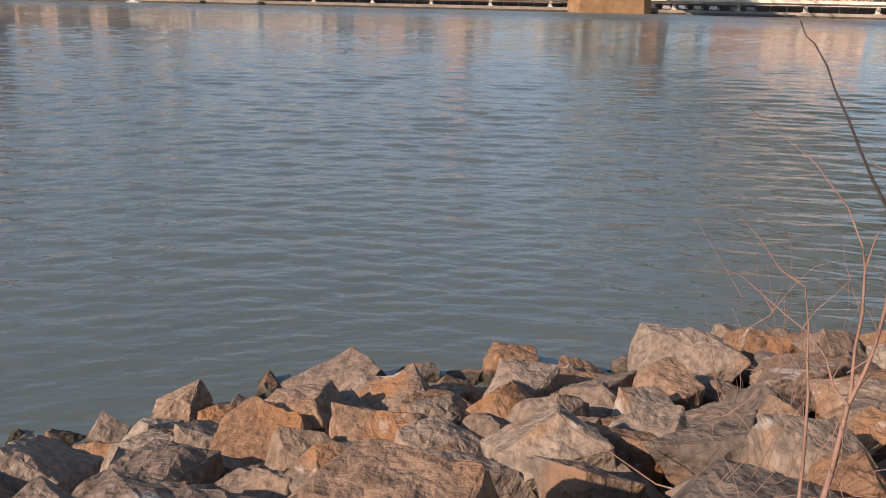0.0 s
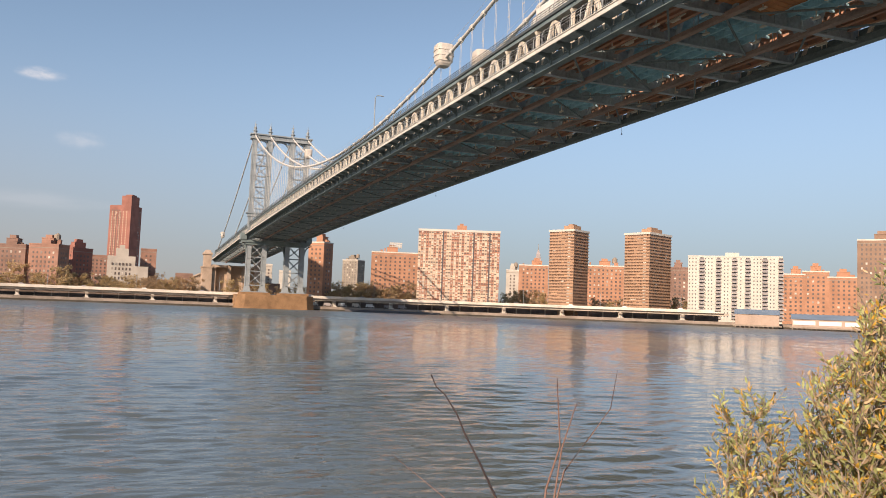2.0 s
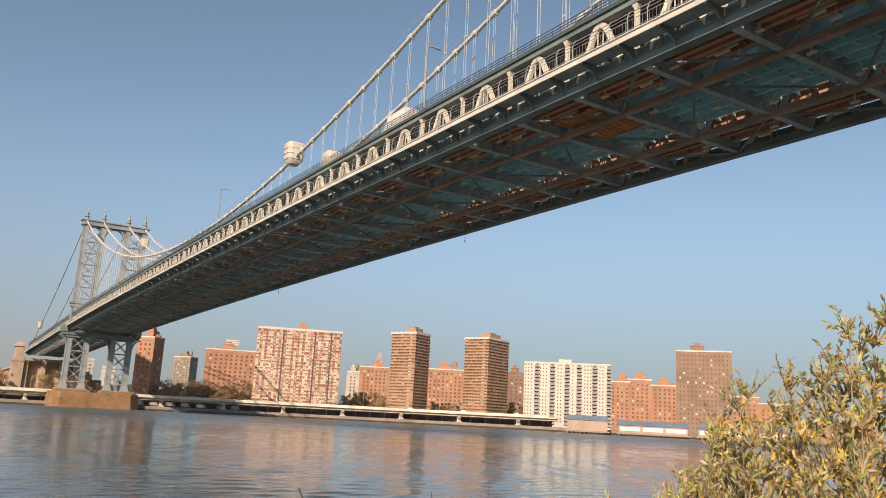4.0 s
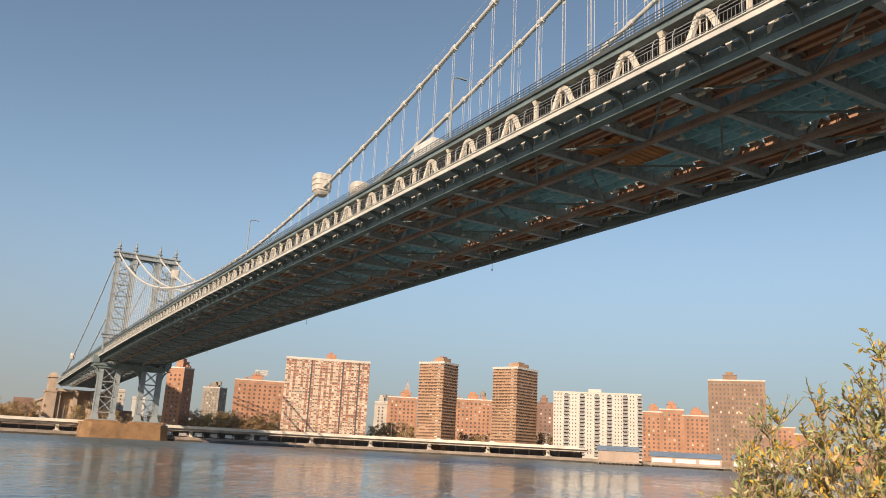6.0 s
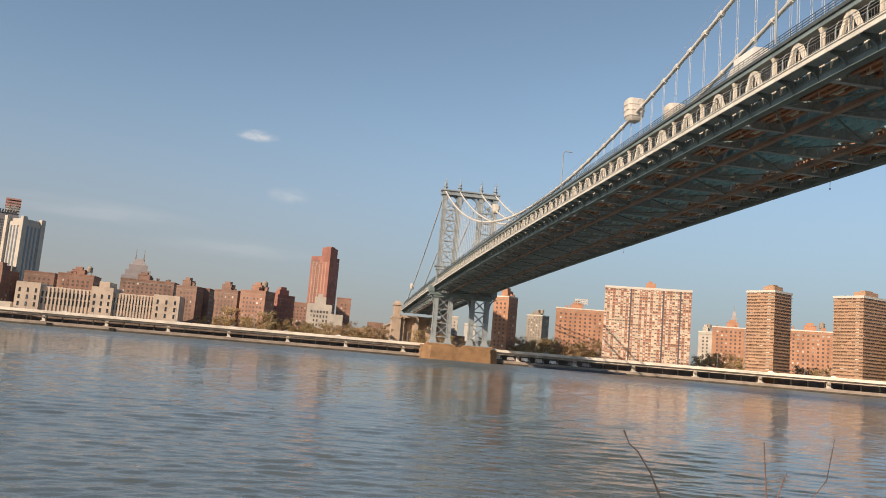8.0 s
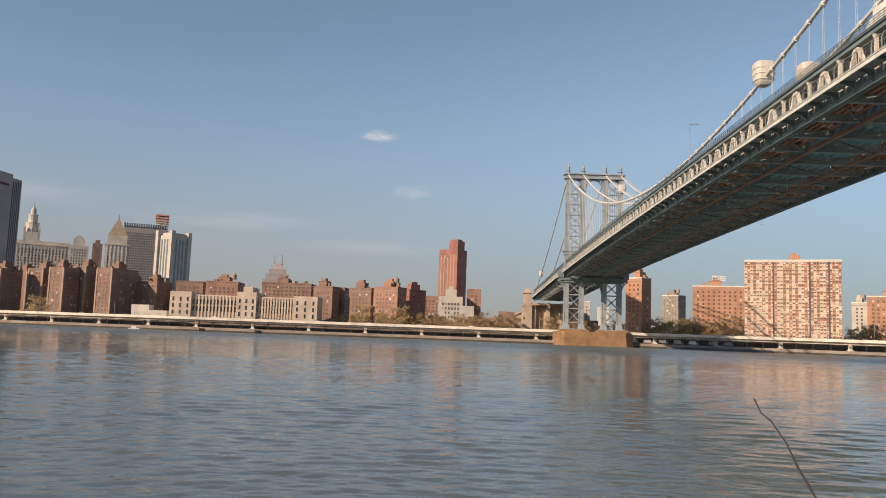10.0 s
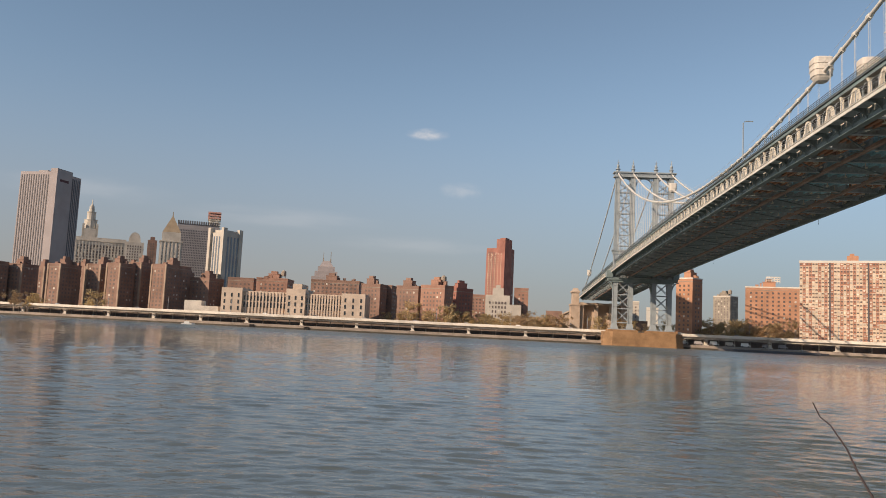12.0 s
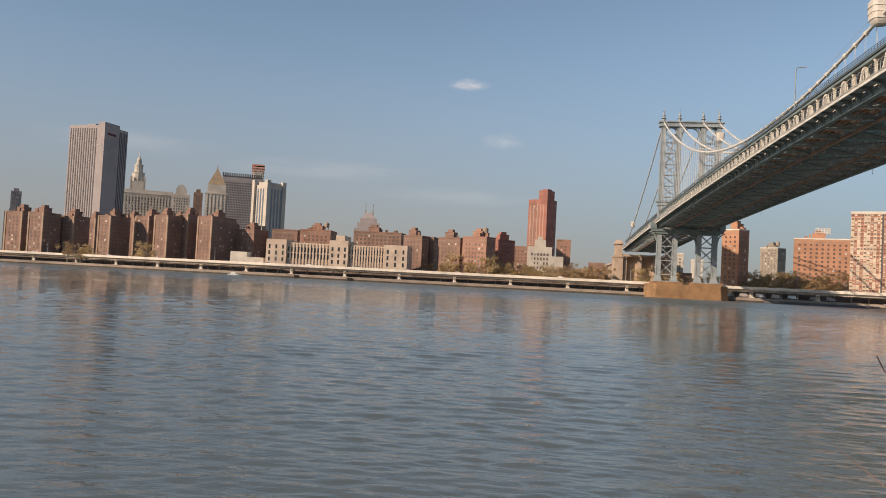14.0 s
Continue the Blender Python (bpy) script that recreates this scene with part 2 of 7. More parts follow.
WHITE_BRICK = surface("white_glazed_brick", (0.58, 0.54, 0.47), 0.7, vary=0.12, scale=0.3)
GREY_CLAD = surface("grey_cladding", (0.30, 0.275, 0.27), 0.6, vary=0.15, scale=0.3)
DARK_CLAD = surface("dark_cladding", (0.10, 0.095, 0.10), 0.6, vary=0.2, scale=0.3)
PANE = glass_surface("window_glass", (0.035, 0.04, 0.045))
GLASS_BLUE = glass_surface("blue_grey_glass", (0.14, 0.17, 0.21), 0.25)
PANE_GREY = glass_surface("balcony_shade_glass", (0.075, 0.07, 0.075), 0.45)
PANE_SOFT = glass_surface("curtained_glass", (0.125, 0.095, 0.08), 0.3)
PANE_PALE = surface("blinds_behind_glass", (0.52, 0.47, 0.40), 0.4, vary=0.4, scale=2, pieces=0.35)
STEEL = surface("bridge_blue_steel", (0.185, 0.235, 0.235), 0.6, vary=0.35, scale=0.6)
STEEL_PALE = surface("pale_grey_steel", (0.29, 0.325, 0.34), 0.6, vary=0.2, scale=0.5)
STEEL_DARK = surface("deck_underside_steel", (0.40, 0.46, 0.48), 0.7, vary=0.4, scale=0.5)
STEEL_BLACK = surface("dark_grey_green_steel", (0.085, 0.10, 0.10), 0.6, vary=0.3, scale=0.6)
STEEL_BROWN = surface("grimy_brown_steel", (0.34, 0.25, 0.205), 0.8, vary=0.35, scale=0.5)
STEEL_RUST = surface("rusting_steel", (0.48, 0.25, 0.15), 0.85, vary=0.4, scale=0.4, tint=(0.32, 0.25, 0.22))
CABLE = surface("cable_white_paint", (0.62, 0.60, 0.55), 0.6, vary=0.15, scale=1)
CREAM = surface("cream_paint", (0.74, 0.67, 0.55), 0.6, vary=0.2, scale=1)
GRANITE = surface("ochre_granite", (0.31, 0.185, 0.095), 0.9, vary=0.35, scale=0.5, bump=0.05)
GRANITE_PALE = surface("anchorage_stone", (0.48, 0.37, 0.28), 0.9, vary=0.25, scale=0.4, bump=0.05)
SHED_BLUE = surface("blue_grey_roofing", (0.20, 0.26, 0.33), 0.6, vary=0.2, scale=0.3)
SHED_TAN = surface("tan_metal_siding", (0.42, 0.32, 0.25), 0.7, vary=0.2, scale=0.3)
SHED_WHITE = surface("white_shutters", (0.75, 0.73, 0.68), 0.6, vary=0.1, scale=0.5)
COPPER = surface("gilded_roof", (0.34, 0.26, 0.17), 0.6, vary=0.2, scale=0.5)
NETTING = surface("faded_netting", (0.58, 0.33, 0.27), 0.8, vary=0.3)
RED_PAINT = surface("orange_red_netting", (0.55, 0.17, 0.10), 0.7, vary=0.2)
BARK = surface("grey_brown_bark", (0.34, 0.28, 0.22), 0.9, vary=0.4, scale=12, bump=0.004)
BARK_PINK = surface("reddish_twig_bark", (0.25, 0.15, 0.115), 0.8, vary=0.3, scale=12, bump=0.003)
BARK_DARK = surface("dark_twig_bark", (0.055, 0.04, 0.04), 0.8, vary=0.3, scale=12)
LEAF_GREEN = surface("olive_leaf", (0.56, 0.58, 0.25), 0.55, vary=0.3, scale=8, pieces=0.35, translucent=0.5)
LEAF_GOLD = surface("yellowing_leaf", (0.75, 0.47, 0.07), 0.55, vary=0.25, scale=8, pieces=0.25, translucent=0.3)
LEAF_TAN = surface("tan_seed_tuft", (0.52, 0.38, 0.22), 0.7, vary=0.3, scale=8, pieces=0.3, translucent=0.25)
TREE_OLIVE = surface("autumn_crown", (0.56, 0.42, 0.22), 0.8, vary=0.2, scale=0.5, pieces=0.35, translucent=0.55)
TREE_BROWN = surface("russet_crown", (0.54, 0.38, 0.22), 0.8, vary=0.2, scale=0.5, pieces=0.35, translucent=0.55)
TREE_GOLD = surface("golden_crown", (0.70, 0.42, 0.06), 0.8, vary=0.25, scale=0.5, pieces=0.3, translucent=0.35)


# ---- mesh helpers ----
class Mesh:
    """Collects vertices and faces for one part."""

    def __init__(self):
        self.v, self.f = [], []

    def add(self, verts, faces):
        n = len(self.v)
        self.v += [tuple(p) for p in verts]
        self.f += [tuple(n + i for i in q) for q in faces]

    def box(self, x0, x1, y0, y1, z0, z1):
        self.add([(x0, y0, z0), (x1, y0, z0), (x1, y1, z0), (x0, y1, z0), (x0, y0, z1), (x1, y0, z1), (x1, y1, z1), (x0, y1, z1)],
                 [(3, 2, 1, 0), (4, 5, 6, 7), (0, 1, 5, 4), (1, 2, 6, 5), (2, 3, 7, 6), (3, 0, 4, 7)])

    def beam(self, p, q, w, h=None):
        """A straight bar of section w by h from p to q."""
        h = h or w
        p, q = Vector(p), Vector(q)
        d = (q - p).normalized()
        s = d.cross(Vector((0, 0, 1)) if abs(d.z) < 0.95 else Vector((1, 0, 0))).normalized() * (w / 2)
        u = s.cross(d).normalized() * (h / 2)
        c = [p - s - u, p + s - u, p + s + u, p - s + u, q - s - u, q + s - u, q + s + u, q - s + u]
        self.add(c, [(3, 2, 1, 0), (4, 5, 6, 7), (0, 1, 5, 4), (1, 2, 6, 5), (2, 3, 7, 6), (3, 0, 4, 7)])

    def tube(self, pts, radii, n=6):
        """A round bar through pts; radii is one number or one for each point."""
        pts = [Vector(p) for p in pts]
        if not hasattr(radii, "__len__"):
            radii = [radii] * len(pts)
        base = len(self.v)
        for i, p in enumerate(pts):
            d = (pts[min(i + 1, len(pts) - 1)] - pts[max(i - 1, 0)]).normalized()
            s = d.cross(Vector((0, 0, 1)) if abs(d.z) < 0.9 else Vector((1, 0, 0))).normalized()
            u = s.cross(d)
            for k in range(n):
                a = 2 * math.pi * k / n
                self.v.append(tuple(p + radii[i] * (math.cos(a) * s + math.sin(a) * u)))
        for i in range(len(pts) - 1):
            for k in range(n):
                a, b = base + i * n + k, base + i * n + (k + 1) % n
                self.f.append((a, b, b + n, a + n))
        self.f.append(tuple(base + k for k in range(n)))
        self.f.append(tuple(base + (len(pts) - 1) * n + k for k in reversed(range(n))))

    def prism(self, outline, z0, z1, taper=1.0):
        """An upright prism over an outline of (x, y) corners, counterclockwise."""
        n = len(outline)
        cx, cy = sum(p[0] for p in outline) / n, sum(p[1] for p in outline) / n
        top = [(cx + (x - cx) * taper, cy + (y - cy) * taper, z1) for x, y in outline]
        self.add([(x, y, z0) for x, y in outline] + top,
                 [tuple(reversed(range(n))), tuple(range(n, 2 * n))] + [(i, (i + 1) % n, n + (i + 1) % n, n + i) for i in range(n)])

    def data(self, name, mat, smooth=False):
        me = bpy.data.meshes.new(name)
        me.from_pydata(self.v, [], self.f)
        me.materials.append(mat)
        if smooth:
            me.polygons.foreach_set("use_smooth", [True] * len(me.polygons))
        me.update()
        return me


def part(name, mesh, mat, parent, label="", kind="", smooth=False):
    """Links a Mesh, or mesh data, as one object under a thing or a part."""
    me = mesh.data(name, mat, smooth) if isinstance(mesh, Mesh) else mesh
    ob = new(name, me)
    ob.parent = parent
    return tagged(ob, label, kind=kind)


def thing(name, m, label, category, group="", kind=""):
    """A top-level thing: an Empty at its base."""
    ob = new(name)
    ob.matrix_world = m
    return tagged(ob, label, category, group, kind)


def solid(name, mesh, mat, label, category, group="", kind="", smooth=False):
    ob = new(name, mesh.data(name, mat, smooth))
    return tagged(ob, label, category, group, kind)


# ---- river, far shore ----
def bearing(az, r):
    return Vector((r * math.sin(radians(az)), r * math.cos(radians(az)), 0))


def river_mesh():
    """One sheet of water, rippled where it can be seen: wind waves of many lengths, crests lying mostly across the stream's width."""
    rng_w = np.random.RandomState(3)
    az = np.radians(np.linspace(-62, 84, 420))
    step = 1.0042
    rings = 4.2 * step ** np.arange(int(math.log(760 / 4.2) / math.log(step)))
    A, R = np.meshgrid(az, rings)
    X, Y = R * np.sin(A), R * np.cos(A)
    Z = np.zeros_like(X)
    grid = R * 0.0042
    patch = 0.75 + 0.35 * np.sin(X * 0.045 + 1.3 * np.sin(Y * 0.03)) * np.sin(Y * 0.06 + X * 0.013)
    for k in range(44):
        lam = 0.12 * (2.4 / 0.12) ** ((k + rng_w.rand()) / 44)
        turn = rng_w.normal(0.08, 0.36)
        kx, ky = 2 * math.pi / lam * math.sin(turn), 2 * math.pi / lam * math.cos(turn)
        amp = lam * STEEP * rng_w.uniform(0.6, 1.3) * np.clip(R / (22 * lam), 0.25, 1.0)
        fade = np.clip(lam / (2.2 * grid) - 1.0, 0, 1)
        ph = X * kx + Y * ky + rng_w.rand() * 6.28 + 0.8 * np.sin(X * kx * 0.21 + Y * ky * 0.13 + k)
        Z += amp * fade * patch * np.sin(ph)
    n, m = X.shape
    me = bpy.data.meshes.new("water")
    idx = np.arange(n * m).reshape(n, m)
    quads = np.stack([idx[:-1, :-1], idx[:-1, 1:], idx[1:, 1:], idx[1:, :-1]], -1).reshape(-1, 4)
    co = np.stack([X, Y, Z], -1).reshape(-1, 3)
    flat = np.array([(-4500, -70, -0.6), (4500, -70, -0.6), (4500, 1600, -0.6), (-4500, 1600, -0.6)])
    base = len(co)
    me.from_pydata(np.vstack([co, flat]).tolist(), [], quads[:, ::-1].tolist() + [(base, base + 1, base + 2, base + 3)])
    me.polygons.foreach_set("use_smooth", [True] * len(me.polygons))
    me.materials.append(WATER)
    return me


STEEP = 0.0052
tagged(new("water", river_mesh()), "rippled grey-green tidal river reflecting the skyline", "river", kind="structure")

SHORE = [(-84, 1500), (-62, 1000), (-45, 760), (-31, 605), (-17.5, 500), (-2, 472), (9, 468), (20, 474), (33, 466), (48, 458), (62, 470), (80, 620), (88, 1400)]


def shore_at(k, inland):
    """A point of the far quay, k in steps of the outline, set inland by some metres."""
    i = min(int(k), len(SHORE) - 2)
    f = k - i
    a, b = bearing(*SHORE[i]), bearing(*SHORE[i + 1])
    n = Vector((-(b - a).y, (b - a).x, 0)).normalized()
    return a.lerp(b, f) + n * inland


def along(inland, step, k0=0.0, k1=12.0):
    """Evenly spaced points along the quay."""
    pts, acc, last = [], 0.0, None
    n = 3000
    for j in range(n + 1):
        p = shore_at(k0 + (k1 - k0) * j / n, inland)
        if last is not None:
            acc += (p - last).length
        if last is None or acc >= step:
            pts.append(p)
            acc = 0.0
        last = p
    return pts


def ribbon(mesh, pts, w, z0, z1):
    """A wall or slab of width w that follows pts, in one piece."""
    n0, n = len(mesh.v), len(pts)
    for i, p in enumerate(pts):
        d = (pts[min(i + 1, n - 1)] - pts[max(i - 1, 0)]).normalized()
        s = Vector((-d.y, d.x, 0)) * (w / 2)
        a, b = p - s, p + s
        mesh.v += [(a.x, a.y, z0), (b.x, b.y, z0), (b.x, b.y, z1), (a.x, a.y, z1)]
    for i in range(n - 1):
        k = n0 + 4 * i
        for c in range(4):
            e = (c + 1) % 4
            mesh.f.append((k + c, k + 4 + c, k + 4 + e, k + e))
    mesh.f += [(n0 + 3, n0 + 2, n0 + 1, n0), tuple(n0 + 4 * n - 4 + c for c in range(4))]


land = Mesh()
edge = [bearing(*s) for s in SHORE]
outer = [bearing(a, 4700) for a, r in SHORE]
land.add([(p.x, p.y, 2.2) for p in edge] + [(p.x, p.y, 2.2) for p in outer], [(i, i + 1, len(edge) + i + 1, len(edge) + i) for i in range(len(edge) - 1)])
solid("ground", land, LAND, "flat city ground behind the far quay", "ground", kind="structure")
quay = Mesh()
ribbon(quay, along(0.3, 12, 1.5, 10.5), 1.6, -2, 2.4)
tide = Mesh()
ribbon(tide, along(-0.55, 12, 1.5, 10.5), 0.3, -2, 0.95)
solid("tide_band", tide, TIDE, "dark weedy tide band along the quay wall", "quay", kind="structure")
solid("quay_wall", quay, PAVING, "stained concrete quay wall at the waterline", "quay", kind="structure")
apron = Mesh()
ribbon(apron, along(6.0, 12, 1.5, 10.5), 9.5, 2.2, 2.45)
solid("esplanade", apron, PAVING, "weathered pinkish-grey paved esplanade on the quay", "pavement", kind="structure")


# ---- elevated riverside road ----
GIRDER_TAN = surface("tan_girder_paint", (0.46, 0.40, 0.33), 0.8, vary=0.3, scale=0.5)


def riverside_viaduct():
    root = thing("elevated_highway", pose(0, 0, 0), "pale concrete elevated riverside highway on columns", "viaduct")
    pts = along(14, 11.3, 2.0, 8.75)
    deck, girder, rail = Mesh(), Mesh(), Mesh()
    ribbon(deck, pts, 15, 7.0, 7.7)
    ribbon(rail, [p + Vector((0, 0, 0)) for p in along(6.7, 11.3, 2.0, 8.75)], 0.4, 7.7, 8.55)
    ribbon(girder, along(8.4, 11.3, 2.0, 8.75), 0.7, 5.7, 7.0)
    part("deck", deck, CONCRETE, root)
    part("parapet", rail, CONCRETE, root, "pale concrete parapet")
    part("girder", girder, GIRDER_TAN, root, "tan painted edge girder")
    # rear girder: the shade under the deck is put into its darker colour
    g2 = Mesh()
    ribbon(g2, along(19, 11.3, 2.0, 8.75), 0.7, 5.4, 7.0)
    part("girder", g2, CONCRETE_DARK, root, "rear girder with its shade painted in as darker concrete")
    col = Mesh()
    col.box(-0.8, 0.8, -0.8, 0.8, 2.2, 5.75)
    col.box(-1.4, 1.4, -1.4, 1.4, 2.2, 2.8)
    me = col.data("column", CONCRETE)
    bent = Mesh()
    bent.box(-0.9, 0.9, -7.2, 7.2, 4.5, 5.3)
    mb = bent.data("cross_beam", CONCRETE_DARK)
    a = along(9.0, 34, 2.0, 8.75)
    for p in a:
        ob = part("column", me, CONCRETE, root)
        ob.location = p
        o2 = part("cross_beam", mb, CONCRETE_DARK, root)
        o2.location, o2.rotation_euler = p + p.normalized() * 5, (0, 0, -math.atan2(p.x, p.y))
        o3 = part("column", me, CONCRETE, root)
        o3.location = p + p.normalized() * 10
    post = Mesh()
    post.box(-0.3, 0.3, -0.3, 0.3, 2.2, 5.6)
    mp = post.data("post", GIRDER_TAN)
    for p in along(16.5, 8.5, 3.0, 8.6):
        part("post", mp, GIRDER_TAN, root, "slim tan steel post").location = p
    fender = Mesh()
    fender.box(-1.3, 1.3, -0.7, 0.7, -1.2, 1.5)
    fender.box(-1.5, 1.5, -0.9, 0.9, 1.5, 1.8)
    mf = fender.data("fender", BLACK_TIMBER)
    for p in a[:14]:
        ob = part("fender", mf, BLACK_TIMBER, root, "black timber fender at the waterline")
        ob.location, ob.rotation_euler = p - p.normalized() * 10.4 + Vector((3.0, 0, 0)), (0, 0, -math.atan2(p.x, p.y))
    return root


BLACK_TIMBER = surface("tarred_timber", (0.04, 0.036, 0.032), 0.85, vary=0.3, scale=1)
SHADE_BROWN = surface("shade_brown", (0.22, 0.17, 0.14), 0.9, vary=0.45, scale=0.3)
riverside_viaduct()
# added dark strip that stands in for the shade under the elevated highway
shade_band = Mesh()
ribbon(shade_band, along(25.5, 10, 2.0, 8.7), 0.3, 2.0, 5.4)
solid("under_deck_shade", shade_band, SHADE_BROWN, "dark strip imitating the shade under the elevated highway", "wall", kind="structure")


def road_lamp():
    root = thing("street_lamp", pose(0, 0, 0), "slim grey street lamp on the elevated highway", "street lamp", "highway lamps")
    m = Mesh()
    m.tube([(0, 0, 0), (0, 0, 8.5), (0, 0.6, 9.2), (0, 2.0, 9.4)], [0.14, 0.1, 0.07, 0.06], 6)
    part("pole", m, STEEL_PALE, root)
    m = Mesh()
    m.box(-0.16, 0.16, 1.7, 2.6, 9.3, 9.48)
    part("lamp_head", m, STEEL_PALE, root)
    return root


def road_car(paint):
    root = thing("car", pose(0, 0, 0), "", "car", "cars on the highway")
    m = Mesh()
    m.box(-2.2, 2.2, -0.88, 0.88, 0.35, 0.95)
    m.add([(-1.7, -0.8, 0.95), (1.3, -0.8, 0.95), (1.3, 0.8, 0.95), (-1.7, 0.8, 0.95), (-1.2, -0.7, 1.5), (0.6, -0.7, 1.5), (0.6, 0.7, 1.5), (-1.2, 0.7, 1.5)],
          [(3, 2, 1, 0), (4, 5, 6, 7), (0, 1, 5, 4), (1, 2, 6, 5), (2, 3, 7, 6), (3, 0, 4, 7)])
    part("body", m, paint, root)
    for x in (-1.4, 1.4):
        for y in (-0.85, 0.85):
            w = Mesh()
            w.tube([(x, y - 0.1, 0.33), (x, y + 0.1, 0.33)], 0.33, 10)
            part("wheel", w, DARK_CLAD, root)
    return root


lamp_post = road_lamp()
first = True
for p in along(20.5, 46, 2.3, 8.6):
    m = Matrix.Translation((p.x, p.y, 7.7)) @ Matrix.Rotation(math.pi - math.atan2(p.x, p.y), 4, 'Z')
    if first:
        lamp_post.matrix_basis, first = m, False
    else:
        copy_thing(lamp_post, m)
rng = random.Random(9)
cars = [tagged(road_car(c), l) for c, l in ((SHED_WHITE, "white car on the elevated highway"), (DARK_CLAD, "black car on the elevated highway"), (GREY_CLAD, "grey car on the elevated highway"))]
seen = set()
for k, p in enumerate(along(11.5, 31, 2.2, 8.6)):
    j = rng.randrange(3)
    m = Matrix.Translation((p.x, p.y, 7.7)) @ Matrix.Rotation(-math.atan2(p.x, p.y), 4, 'Z')
    if j in seen:
        copy_thing(cars[j], m)
    else:
        cars[j].matrix_basis = m
        seen.add(j)


# ---- the suspension bridge ----
# local frame: x across, -y towards the near bank, origin at the far tower's foot
BRIDGE = pose(97.9, 458, 0, 0, 0, -3.29)
RISE = 2.5   # height of the crown over the first lattice storeys
SPAN, SIDE, PANEL = 474.0, 221.0, 474.0 / 43
LINES = (-15.2, -6.5, 6.5, 15.2)


def deck_z(s):
    """Underside of the bottom chord, s metres from the far tower towards the near bank."""
    if 0 <= s <= SPAN:
        u = (s - SPAN / 2) / (SPAN / 2)
        return 41.5 - 1.9 * u * u
    return 39.6 - 0.022 * (-s if s < 0 else s - SPAN)


def cable_z(s):
    if 0 <= s <= SPAN:
        u = (s - SPAN / 2) / (SPAN / 2)
        return 51.15 + 48.9 * u * u
    d = (-s if s < 0 else s - SPAN) / SIDE
    return 100.1 - 60.0 * d - 22.0 * d * (1 - d) * 0.6


def column_mesh():
    m = Mesh()
    m.box(-1.15, 1.15, -1.8, 1.8, 12.5, 95 + RISE)
    m.prism([(-2.0, -2.8), (2.0, -2.8), (2.0, 2.8), (-2.0, 2.8)], 9.0, 12.5, 0.66)
    for x in (-1.15, 1.15):
        for y in (-1.8, 1.8):
            m.box(x - 0.16, x + 0.16, y - 0.16, y + 0.16, 12.5, 95 + RISE)
    for z in range(16, 95, 6):
        m.box(-1.36, 1.36, -2.0, 2.0, z, z + 0.35)
    return m


